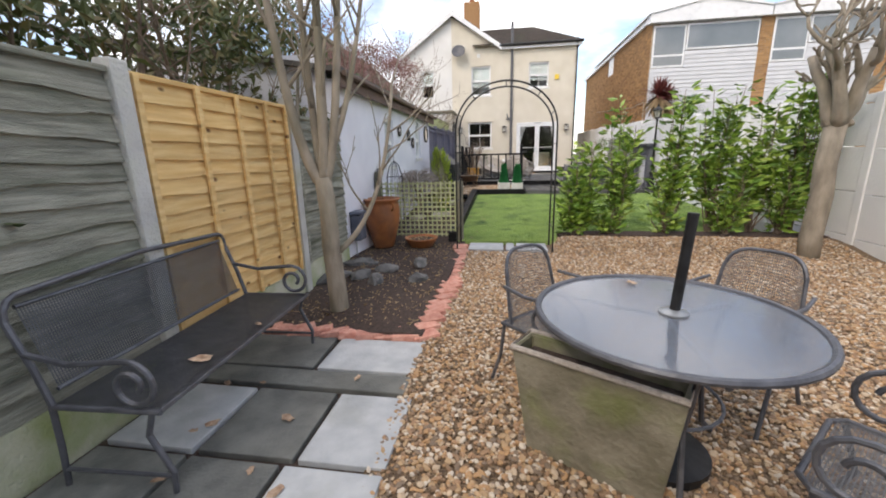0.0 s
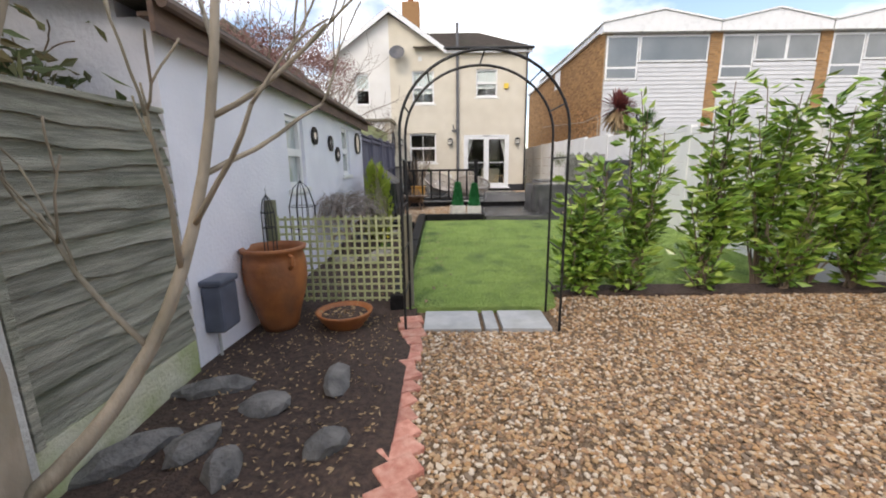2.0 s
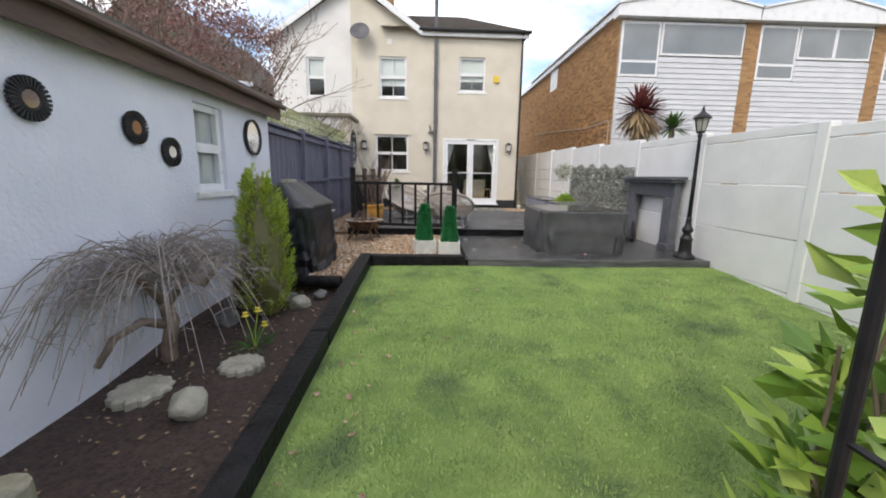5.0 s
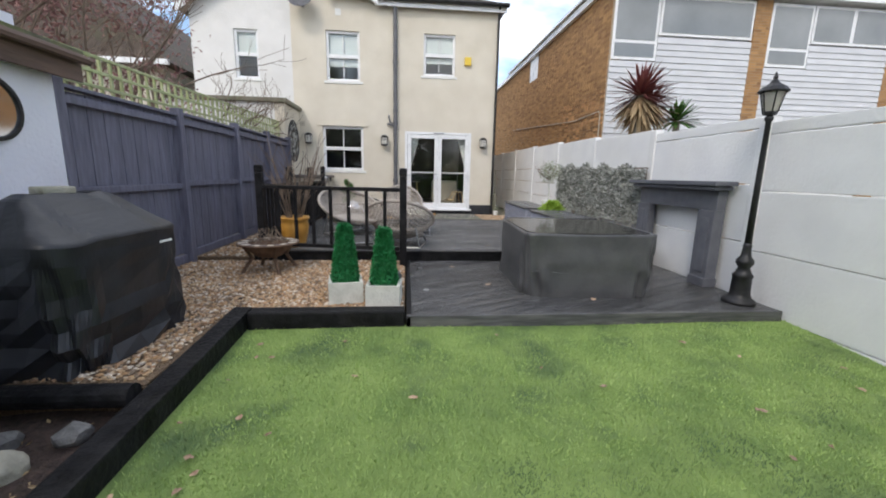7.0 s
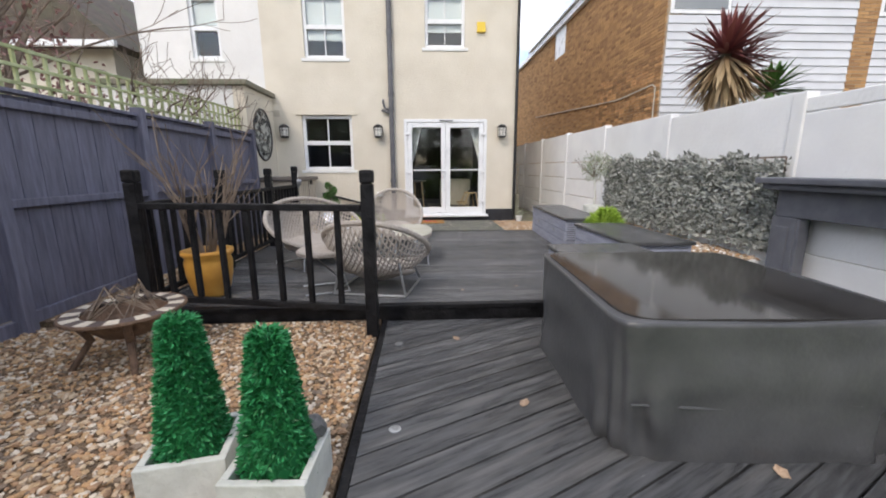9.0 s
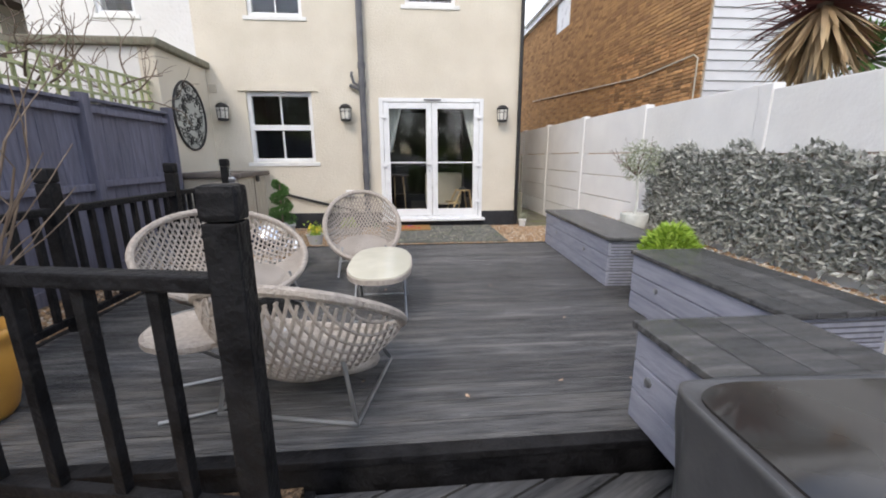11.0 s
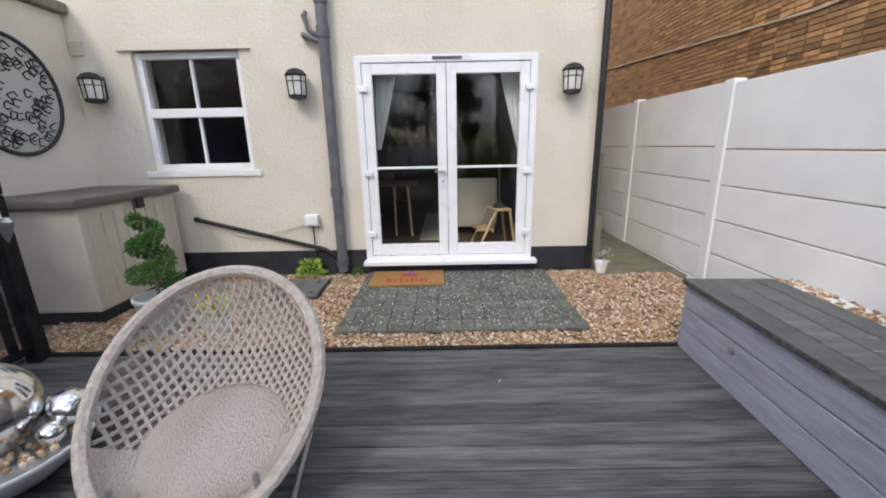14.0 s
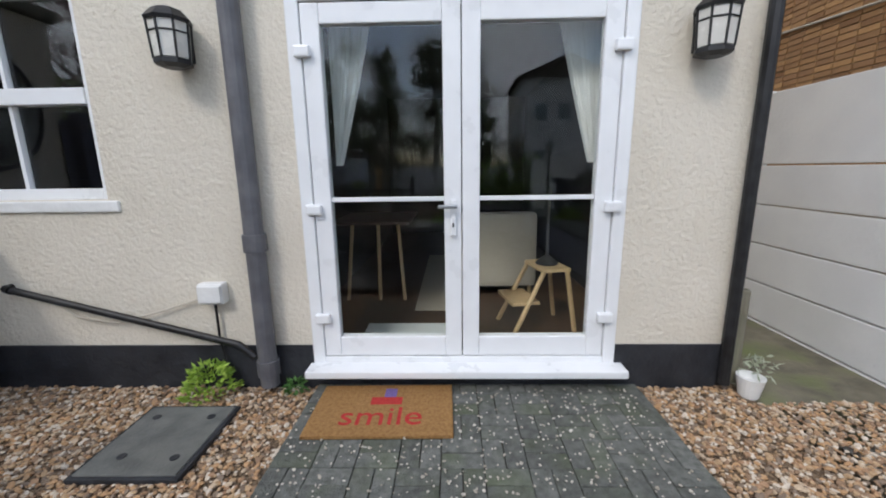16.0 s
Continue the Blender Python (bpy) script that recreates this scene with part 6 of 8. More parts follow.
part("bowl", lathe([(0.05, 0.16), (0.15, 0.19), (0.22, 0.26), (0.25, 0.335), (0.24, 0.335), (0.2, 0.26), (0.05, 0.18)], 24), "rust", pit)
for k in range(4):
    a = TAU * (k + 0.4) / 4
    c, s = math.cos(a), math.sin(a)
    part("leg", tubed([(0.28 * c, 0.28 * s, 0.335), (0.20 * c, 0.20 * s, 0.18), (0.32 * c, 0.32 * s, 0.0)], 0.026, 8, 0.02), "rust", pit)
rg = random.Random(3)
b = bmesh.new()
for k in range(14):
    a = rg.uniform(0, TAU)
    tube(b, [(0.2 * math.cos(a), 0.2 * math.sin(a), 0.33), (0.1 * math.cos(a + 1), 0.1 * math.sin(a + 1), 0.45 + rg.uniform(0, 0.1)), (0.22 * math.cos(a + 2), 0.22 * math.sin(a + 2), 0.36)], 0.004, 4)
part("twig_mass", b, "twig", pit)["kind"] = "stuff"

# ---- topiary planters ----


def topiary(x, y, rz, h, seed):
    e = thing("topiary_planter", "square chalky planter with artificial green cone", "planter", (x, y, 0.43), rz, "topiary planters")
    w = 0.155
    b = bmesh.new()
    for x0, x1, y0, y1 in ((-w, w, -w, -w + 0.03), (-w, w, w - 0.03, w), (-w, -w + 0.03, -w + 0.03, w - 0.03), (w - 0.03, w, -w + 0.03, w - 0.03)):
        box(b, x0, x1, y0, y1, 0, 0.20, 0.006)
    part("box", b, "planter_white", e)
    part("soil", boxed(-w + 0.03, w - 0.03, -w + 0.03, w - 0.03, 0.02, 0.15), "soil", e)
    r = np.random.default_rng(seed)
    n = 5200
    u, a = r.uniform(0, 1, n) ** 0.8, r.uniform(0, TAU, n)
    rad = (0.128 - 0.082 * u) * r.uniform(0.9, 1.05, n)
    z = 0.13 + (h - 0.13) * u
    cap = u > 0.97
    rad[cap] *= r.uniform(0, 1, cap.sum())
    cen = np.stack([rad * np.cos(a), rad * np.sin(a), z], 1)
    dirs = np.stack([np.cos(a), np.sin(a), 0.3 * np.ones(n)], 1) + r.normal(0, 0.6, (n, 3))
    part("core", lathe([(0.11, 0.13), (0.036, h - 0.02), (0.02, h)], 20), "topiary", e)
    leaves("foliage", cen, dirs, 0.030, 0.013, "topiary", e, r)
    return e


topiary(-0.12, 10.70, 10, 0.72, 1)
topiary(0.25, 10.59, -3, 0.70, 2)
rock("dark_stone", 0.36, 10.70, 0.66, 0.05, 0.05, 0.05, "rock", "dark stone resting in the planter", "", 0, 31)

# ---- black railings ----


def rail_post(x, y, top):
    e = thing("railing_post", "square black timber railing post", "post", (x, y, 0.5), group="railing posts")
    part("shaft", boxed(-0.045, 0.045, -0.045, 0.045, -0.1, top - 0.5 - 0.1, 0.006), "timber_black", e)
    part("cap", boxed(-0.05, 0.05, -0.05, 0.05, top - 0.5 - 0.099, top - 0.5, 0.02), "timber_black", e)


for x, y, t in ((-1.50, 12.52, 1.70), (0.41, 12.14, 1.69), (-1.50, 13.9, 1.70), (-1.50, 15.3, 1.72), (-1.48, 16.46, 1.76)):
    rail_post(x, y, t)


def railing(x0, y0, x1, y1, n):
    e = thing("railing", "black stained timber railing with balusters", "railing", (x0, y0, 0.55), math.degrees(math.atan2(y1 - y0, x1 - x0)), "deck railings")
    L = math.hypot(x1 - x0, y1 - y0)
    part("top_rail", boxed(0.046, L - 0.046, -0.035, 0.035, 0.84, 0.89, 0.01), "timber_black", e)
    part("bottom_rail", boxed(0.046, L - 0.046, -0.022, 0.022, 0.07, 0.12, 0.008), "timber_black", e)
    for k in range(n):
        xx = L * (k + 1) / (n + 1)
        part("baluster", boxed(xx - 0.02, xx + 0.02, -0.018, 0.018, 0.12, 0.84, 0.004), "timber_black", e)


railing(-1.50, 12.52, 0.41, 12.14, 7)
railing(-1.50, 12.52, -1.50, 13.9, 8)
railing(-1.50, 13.9, -1.50, 15.3, 8)
railing(-1.50, 15.3, -1.48, 16.46, 8)
orn = thing("metal_heart", "small grey metal heart hanging on railing post", "ornament", (-1.42, 16.44, 1.47))
part("heart", lathe([(0.005, -0.10), (0.05, -0.03), (0.07, 0.03), (0.05, 0.06), (0.01, 0.05)], 16, sy=0.35), "steel", orn)
part("cord", tubed([(0, 0, 0.05), (0, 0, 0.18)], 0.003, 5), "sill", orn)

pot = thing("ochre_pot", "glazed ochre pot with bare twiggy shrub", "pot", (-1.17, 12.86, UZ))
part("pot", lathe([(0.13, 0), (0.15, 0.03), (0.19, 0.2), (0.20, 0.32), (0.185, 0.37), (0.215, 0.40), (0.215, 0.435), (0.18, 0.435), (0.17, 0.35), (0.1, 0.3)], 28), "ochre", pot, smooth=True)
b = bmesh.new()
rg = random.Random(9)
for k in range(26):
    a = rg.uniform(0, TAU)
    limb(b, (0.08 * math.cos(a), 0.08 * math.sin(a), 0.33), (0.35 * math.cos(a), 0.35 * math.sin(a), 1.2), rg.uniform(0.5, 1.0), 0.009, 1, rg, 0.5, 0.2, 5, (1, 3), 0.6, 0.0025, 0.25)
part("twig_mass", b, "twig", pot)["kind"] = "stuff"

# ---- woven lounge set ----


def bowl_chair(name, label, cat, at, rz, a, b, tilt, depth, rim_z, seat_frac=-0.25, nx=22, group="woven lounge set", two=False):
    """A woven bowl: rim ellipse half-width a, half-length b, leaned back by tilt; local -y is the front."""
    e = thing(name, label, cat, at, rz, group)
    T = Matrix.Translation((0, 0, rim_z)) @ Matrix.Rotation(radians(tilt), 4, 'X')

    def P(u, v):
        rr2 = min(1.0, u * u + v * v)
        return T @ Vector((u * a, v * b, -depth * (1 - rr2) ** 0.75))

    part("rim", tubed([T @ Vector((a * math.cos(q), b * math.sin(q), 0)) for q in [TAU * i / 48 for i in range(48)]], 0.026, 8, closed=True), "rattan", e, "thick woven rim")
    # tight weave for the seat
    bm = bmesh.new()
    n = 26
    grid = {}
    for i in range(n + 1):
        for j in range(n + 1):
            v = -1 + (seat_frac + 1) * j / n
            hw = math.sqrt(max(0, 1 - v * v))
            grid[i, j] = bm.verts.new(P((-1 + 2 * i / n) * hw * 0.999, v))
    for i in range(n):
        for j in range(n):
            if j == 0:
                continue
            bm.faces.new((grid[i, j], grid[i + 1, j], grid[i + 1, j + 1], grid[i, j + 1]))
    bmesh.ops.delete(bm, geom=[v for v in bm.verts if not v.link_faces], context='VERTS')
    bmesh.ops.recalc_face_normals(bm, faces=bm.faces)
    r = bmesh.ops.solidify(bm, geom=list(bm.faces), thickness=0.02)
    part("seat", bm, "wicker_pad", e, "tightly woven seat")
    # open diamond weave for the back
    bm = bmesh.new()
    pitch = 2.0 / nx
    for s in (1, -1):
        for k in range(-2 * nx, 2 * nx + 1):
            c = k * pitch
            run = []
            for i in range(41):
                v = -1 + 2 * i / 40
                u = c + s * v * 0.62 * b / a
                if u * u + v * v <= 0.99 and v >= seat_frac - 0.03:
                    run.append(P(u, v))
            if len(run) > 2:
                tube(bm, run[::1], 0.0085, 5)
    part("back", bm, "rattan", e, "open diamond woven back")["kind"] = "stuff"
    bm = lathe([(0.30, -0.035), (0.80, -0.04), (0.97, -0.02), (1.0, 0.0), (0.97, 0.02), (0.8, 0.04), (0.3, 0.05), (0.02, 0.05)], 36)
    for v in bm.verts:
        v.co.x *= a * 0.74
        v.co.y *= b * 0.56
    bmesh.ops.transform(bm, matrix=Matrix.Translation(T @ Vector((0, -0.36 * b, -depth * 0.62))) @ Matrix.Rotation(radians(tilt * 0.35), 4, 'X'), verts=bm.verts)
    part("cushion", bm, "wicker_pad", e, "flat woven seat pad", smooth=True)
    hw = a * 0.55
    zf = rim_z - depth * 0.75
    for sx in (-1, 1):
        part("leg", tubed([(sx * hw, -b * 0.55, zf + 0.02), (sx * hw * 1.25, -b * 0.75, 0.012), (sx * hw * 1.25, b * 0.55, 0.012), (sx * hw, b * 0.45, zf + 0.12)], 0.011, 8), "steel", e, "grey tubular steel leg")
    part("crossbar", tubed([(-hw * 1.25, b * 0.55, 0.012), (hw * 1.25, b * 0.55, 0.012)], 0.011, 8), "steel", e)
    part("crossbar", tubed([(-hw, b * 0.1, zf - 0.03), (hw, b * 0.1, zf - 0.03)], 0.011, 8), "steel", e)
    return e


bowl_chair("woven_armchair", "round beige woven lounge chair on steel legs", "chair", (0.38, 15.40, UZ), 8, 0.405, 0.50, 40, 0.29, 0.50, -0.4)
bowl_chair("woven_armchair", "round beige woven lounge chair on steel legs", "chair", (0.36, 12.97, UZ), 168, 0.50, 0.47, 33, 0.33, 0.44, -0.35)
bowl_chair("woven_sofa", "wide beige woven two-seat lounge sofa", "sofa", (-0.52, 14.16, UZ), 46, 0.61, 0.50, 34, 0.28, 0.50, -0.2, nx=30)
st = thing("round_stool", "round pale footstool on crossed steel legs", "footstool", (-0.14, 12.95, UZ), 20, "woven lounge set")
part("pad", lathe([(0.23, 0.36), (0.25, 0.37), (0.25, 0.395), (0.23, 0.41), (0.02, 0.412)], 28), "rattan", st, "round woven pad")
for s in (-1, 1):
    part("leg", tubed([(-0.2, s * 0.16, 0.012), (0.2, s * 0.16, 0.012), (-s * 0.1, -s * 0.05, 0.36)], 0.010), "steel", st)

ct = thing("coffee_table", "oval woven coffee table with cream glass top", "table", (0.665, 14.12, UZ), 0, "woven lounge set")


def oval(b, L, W, z0, z1, m=40):
    rings = []
    for z in (z0, z1):
        ring = []
        for k in range(m):
            a = TAU * k / m
            c, s = math.cos(a), math.sin(a)
            ring.append(b.verts.new((W * math.copysign(abs(c) ** 0.75, c), L * math.copysign(abs(s) ** 0.75, s), z)))
        rings.append(ring)
    for k in range(m):
        b.faces.new((rings[0][k], rings[0][(k + 1) % m], rings[1][(k + 1) % m], rings[1][k]))
    b.faces.new(rings[1]), b.faces.new(rings[0][::-1])
    return b


part("frame", oval(bmesh.new(), 0.51, 0.25, 0.36, 0.395), "rattan", ct, "woven table frame")
M["cream_glass"] = surf("cream_glass", (0.62, 0.60, 0.49), (0.70, 0.68, 0.57), 5, 0.12, 0.0, c3=(0.52, 0.50, 0.42), spots=0.3, sscale=6)
part("tabletop", oval(bmesh.new(), 0.50, 0.24, 0.396, 0.404), "cream_glass", ct, "cream glass top")
for s in (-1, 1):
    part("leg", tubed([(-0.20, s * 0.30, 0.012), (0.20, s * 0.30, 0.012), (0.18, -s * 0.02, 0.36)], 0.011), "steel", ct)
    part("leg", tubed([(-0.20, s * 0.30, 0.012), (-0.18, -s * 0.02, 0.36)], 0.011), "steel", ct)

# steel ball water feature
wf = thing("water_feature", "polished steel ball fountain in a pebbled bowl", "fountain", (-0.62, 15.47, UZ))
part("bowl", lathe([(0.16, 0), (0.2, 0.02), (0.30, 0.10), (0.335, 0.15), (0.34, 0.17), (0.315, 0.165), (0.29, 0.12), (0.05, 0.09)], 32), "light_grey", wf, "grey stone-effect bowl", smooth=True)
b = bmesh.new()
bmesh.ops.create_uvsphere(b, u_segments=32, v_segments=20, radius=0.215)
bmesh.ops.translate(b, vec=(-0.05, 0, 0.31), verts=b.verts)
part("ball", b, "mirror_steel", wf, "large polished steel ball", smooth=True)
for x, y, z, r in ((0.20, 0.14, 0.24, 0.085), (0.22, 0.02, 0.20, 0.05)):
    b = bmesh.new()
    bmesh.ops.create_uvsphere(b, u_segments=24, v_segments=14, radius=r)
    bmesh.ops.translate(b, vec=(x, y, z), verts=b.verts)
    part("small_ball", b, "mirror_steel", wf, smooth=True)
rr = np.random.default_rng(8)
vs, fs = [], []
for k in range(170):
    a, rad = rr.uniform(0, TAU), 0.28 * math.sqrt(rr.uniform(0, 1))
    vs.append(ICO_V * rr.uniform(0.010, 0.02, 3) + (rad * math.cos(a), rad * math.sin(a), 0.13 + 0.03 * rad / 0.28 + rr.uniform(0, 0.012)))
    fs.append(ICO_F + 12 * k)
bulk("pebbles", np.concatenate(vs), np.concatenate(fs), "gravel", wf)["kind"] = "stuff"

# spiral topiary
sp = thing("spiral_topiary", "spiral clipped evergreen in a grey pot", "topiary", (-0.98, 16.98, 0.5))
part("pot", lathe([(0.12, 0), (0.13, 0.01), (0.17, 0.27), (0.18, 0.28), (0.18, 0.31), (0.16, 0.31), (0.15, 0.26), (0.02, 0.26)], 28), "light_grey", sp, smooth=True)
part("stem", tubed([(0, 0, 0.24), (0, 0, 0.9)], 0.012), "twig", sp)
cen, dirs = [], []
rr = np.random.default_rng(18)
for k in range(5200):
    t = rr.uniform(0, 1)
    a = TAU * 2.6 * t
    rad = 0.125 * (1 - 0.6 * t)
    d = rr.normal(size=3)
    d /= np.linalg.norm(d)
    s = (0.075 - 0.03 * t) * rr.uniform(0.6, 1)
    cen.append((rad * math.cos(a) + d[0] * s, rad * math.sin(a) + d[1] * s, 0.36 + 0.56 * t + d[2] * s))
    dirs.append(d)
leaves("foliage", cen, dirs, 0.028, 0.013, "box_leaf", sp, rr)
yp = thing("flower_pot", "small grey pot of yellow flowers", "pot", (-0.52, 16.95, 0.5))
part("pot", lathe([(0.09, 0), (0.12, 0.13), (0.13, 0.15), (0.11, 0.15), (0.1, 0.12), (0.02, 0.12)], 24), "light_grey", yp)
leaves("foliage", rr.normal(0, 0.05, (160, 3)) + (0, 0, 0.17), rr.normal(0, 1, (160, 3)) + (0, 0, 0.7), 0.06, 0.02, "lime", yp, rr)
leaves("flower_mass", rr.normal(0, 0.05, (70, 3)) * (1, 1, 0.4) + (0, 0, 0.23), rr.normal(0, 1, (70, 3)) + (0, 0, 0.7), 0.035, 0.03, "yellow", yp, rr)["kind"] = "stuff"

# storage box
sb = thing("storage_box", "beige resin garden storage box, dark lid", "storage box", (0, 0, 0))
part("body", boxed(-2.40, -1.60, 17.12, 18.26, 0.6, 1.48, 0.02), "resin", sb)
for k in range(9):
    y = 17.20 + k * 0.125
    part("rib", boxed(-1.605, -1.588, y, y + 0.02, 0.72, 1.42, 0.004), "resin", sb)
part("door", boxed(-1.61, -1.592, 17.69, 17.70, 0.62, 1.47), "resin_dark", sb)
part("base", boxed(-2.40, -1.62, 17.14, 18.24, 0.47, 0.61, 0.01), "plinth", sb)
part("lid", boxed(-2.42, -1.54, 17.06, 18.30, 1.482, 1.56, 0.025), "resin_dark", sb, "dark brown lid")
part("latch", boxed(-1.56, -1.52, 17.66, 17.74, 1.40, 1.50, 0.012), "black", sb)

# ---- storage benches, raised bed ----


def storage_bench(x0, x1, y0, y1, z1, label, skew=0.0):
    e = thing("storage_bench", label, "bench", (x0, y0, UZ), -skew, "deck storage benches")
    W, L, H = x1 - x0, y1 - y0, z1 - UZ - 0.035
    n = 3
    for k in range(n):
        z0, z2 = H * k / n, H * (k + 1) / n - 0.006
        b = boxed(0.0, W, 0.0, L, z0 + 0.003, z2, 0.005)
        part("board_course", b, "grey_bench", e)
        # groove shade drawn as thin dark strips standing proud of the boards
        for g in range(4):
            zz = z0 + (z2 - z0) * (g + 0.7) / 4.6
            part("groove", boxed(0.03, W - 0.03, -0.0025, 0.002, zz, zz + 0.010), "mantel", e)
    for k in range(4):
        xx = -0.02 + (W + 0.04) * k / 4
        part("lid_board", boxed(xx + 0.002, xx + (W + 0.04) / 4 - 0.002, -0.03, L + 0.02, H + 0.002, H + 0.035, 0.006), "deck", e, "black deck board lid")
    for y in (0.28 * L, 0.75 * L):
        b = lathe([(0.022, 0), (0.022, 0.008), (0.015, 0.012)], 16)
        bmesh.ops.rotate(b, matrix=Matrix.Rotation(radians(-90), 3, 'Y'), verts=b.verts)
        bmesh.ops.translate(b, vec=(0.0, y, H * 0.55), verts=b.verts)
        part("deck_light", b, "steel", e, "small round recessed light")


storage_bench(2.76, 3.30, 14.48, 16.50, 1.03, "long blue-grey storage bench with black lid", 3.2)
storage_bench(2.70, 3.28, 12.66, 13.96, 1.03, "blue-grey storage bench with black lid", 0)
storage_bench(1.93, 2.66, 12.14, 12.62, 1.03, "short blue-grey storage bench with black lid", 0)
structure(part("raised_bed", boxed(3.45, 3.96, 12.6, 16.9, 0.5, 0.86, 0.01), "concrete_white"), "low raised bed along the wall", "raised bed")
ob = pebbles("raised_bed_pebbles", [(3.46, 3.95, 12.6, 16.9)], 900, 0.02, lambda x, y: 0.86, "pale pebbles on the raised bed", 41)
ls = tufted("lime_shrub", "lime green feathery shrub in a black pot", "shrub", (3.20, 14.22, 0.53), lambda u: (0.185 * math.sin(math.pi * min(1, 0.12 + 0.85 * u)) + 0.02, 0.22 + 0.40 * u), 2600, 0.075, 0.018, "lime", 9, core=0.6)
part("pot", lathe([(0.11, 0), (0.12, 0.01), (0.155, 0.26), (0.165, 0.27), (0.165, 0.30), (0.14, 0.30), (0.13, 0.24), (0.02, 0.24)], 24), "plinth", ls, "black plastic pot")

olive = thing("olive_tree", "small standard olive tree in a white pot", "tree", (3.54, 15.40, 0.87))
part("pot", lathe([(0.11, 0), (0.14, 0.01), (0.155, 0.24), (0.15, 0.25), (0.13, 0.25), (0.12, 0.2), (0.02, 0.2)], 28), "planter_white", olive, smooth=True)
part("trunk", tubed([(0, 0, 0.18), (0.015, 0, 0.4), (-0.01, 0.01, 0.72)], 0.018, 8, 0.014), "planter_white", olive, "pale slender trunk")
rg = random.Random(14)
b = bmesh.new()
for k in range(9):
    limb(b, (-0.01, 0.01, 0.68), (rg.uniform(-1, 1), rg.uniform(-1, 1), 0.9), 0.28, 0.007, 1, rg, 0.5, 0.2, 5, (1, 3), 0.7, 0.002)
part("crown_wood", b, "twig", olive)["kind"] = "stuff"
rr = np.random.default_rng(6)
d = rr.normal(size=(900, 3))
d /= np.linalg.norm(d, axis=1, keepdims=True)
leaves("foliage", d * rr.uniform(0.06, 0.22, (900, 1)) * (1, 1, 1.1) + (0, 0, 0.86), d + rr.normal(0, 0.5, (900, 3)), 0.05, 0.013, "olive_leaf", olive, rr)

screen2 = thing("leaf_screen", "grey artificial leaf screen on the wall", "screen", (3.93, 14.25, 0.98))
rr = np.random.default_rng(26)
n = 9500
yy = rr.uniform(-1.75, 1.50, n)
top = 0.84 + 0.06 * (yy / 1.75) + 0.05 * np.sin(9 * yy)
zz = rr.uniform(-0.06, 1, n) * top
leaves("foliage", np.stack([-rr.uniform(0.0, 0.06, n), yy, zz], 1), np.stack([-rr.uniform(0.1, 1, n), rr.normal(0, 0.8, n), rr.normal(0.3, 0.7, n)], 1), 0.068, 0.028, "grey_leaf", screen2, rr)
part("backing", strips(bmesh.new(), (-0.005, -1.72, 0), (0, 3.2, 0), (0, 0, 0.80), 30, 9, 0.008), "twig", screen2)

# ---- covered furniture ----
cov = thing("covered_furniture", "garden furniture under a grey rain cover", "furniture cover", (2.33, 11.37, LZ), -3)
b = bmesh.new()
NA, NH = 96, 24
W, Lh, H = 0.67, 0.69, 0.64
rows = []
for j in range(NH + 1):
    t = j / NH
    ring = []
    for k in range(NA):
        a = TAU * k / NA
        ex = 0.12 + 0.14 * (1 - t)
        c, s = math.cos(a), math.sin(a)
        x, y = math.copysign(abs(c) ** ex, c) * W, math.copysign(abs(s) ** ex, s) * Lh
        corner = abs(c * s) * 2
        f = 1 + 0.03 * (1 - t) ** 2 - 0.05 * (1 - t) ** 2 * corner + (1 - t) * 0.016 * math.sin(17 * a + 3 * t) + 0.012 * noise.noise(Vector((x * 3, y * 3, t * 2.2)))
        f += 0.05 * (1 - t) ** 0.7 * noise.noise(Vector((x * 14, y * 14, t * 1.5))) + 0.045 * (1.1 - t) * noise.noise(Vector((x * 6 + t * 2.5, y * 6 + t * 2.5, t * 2.2)))
        ring.append(b.verts.new((x * f, y * f, H * t + 0.012 * noise.noise(Vector((x * 4, y * 4, 1))) * t)))
    rows.append(ring)
for s in (0.985, 0.9, 0.7, 0.45, 0.2):
    ring = []
    for v in rows[NH]:
        x, y = v.co.x * s, v.co.y * s
        ring.append(b.verts.new((x, y, H - 0.022 * (1 - s) + 0.014 * noise.noise(Vector((x * 2.2, y * 2.2, 4))))))
    rows.append(ring)
for p, q in zip(rows, rows[1:]):
    for k in range(NA):
        b.faces.new((p[k], p[(k + 1) % NA], q[(k + 1) % NA], q[k]))
b.faces.new(rows[-1])
part("cover", b, "cover", cov, smooth=True)
b = bmesh.new()
m = 48
ring = [b.verts.new((0.635 * math.copysign(abs(math.cos(TAU * k / m)) ** 0.16, math.cos(TAU * k / m)) * (1 + 0.012 * math.sin(3 * TAU * k / m)), 0.655 * math.copysign(abs(math.sin(TAU * k / m)) ** 0.16, math.sin(TAU * k / m)) * (1 + 0.015 * math.cos(4 * TAU * k / m)), H + 0.006)) for k in range(m)]
b.faces.new(ring)
r = bmesh.ops.extrude_face_region(b, geom=list(b.faces))
bmesh.ops.translate(b, vec=(0, 0, -0.03), verts=[v for v in r["geom"] if isinstance(v, bmesh.types.BMVert)])
bmesh.ops.recalc_face_normals(b, faces=b.faces)
part("puddle", b, "water", cov, "shallow rain puddle on top")
part("seam", tubed([(W * 1.0 * x, -Lh * 0.99, H * 0.40 + 0.01 * math.sin(5 * x)) for x in [-0.9 + 0.15 * i for i in range(13)]], 0.006, 5), "cover", cov)

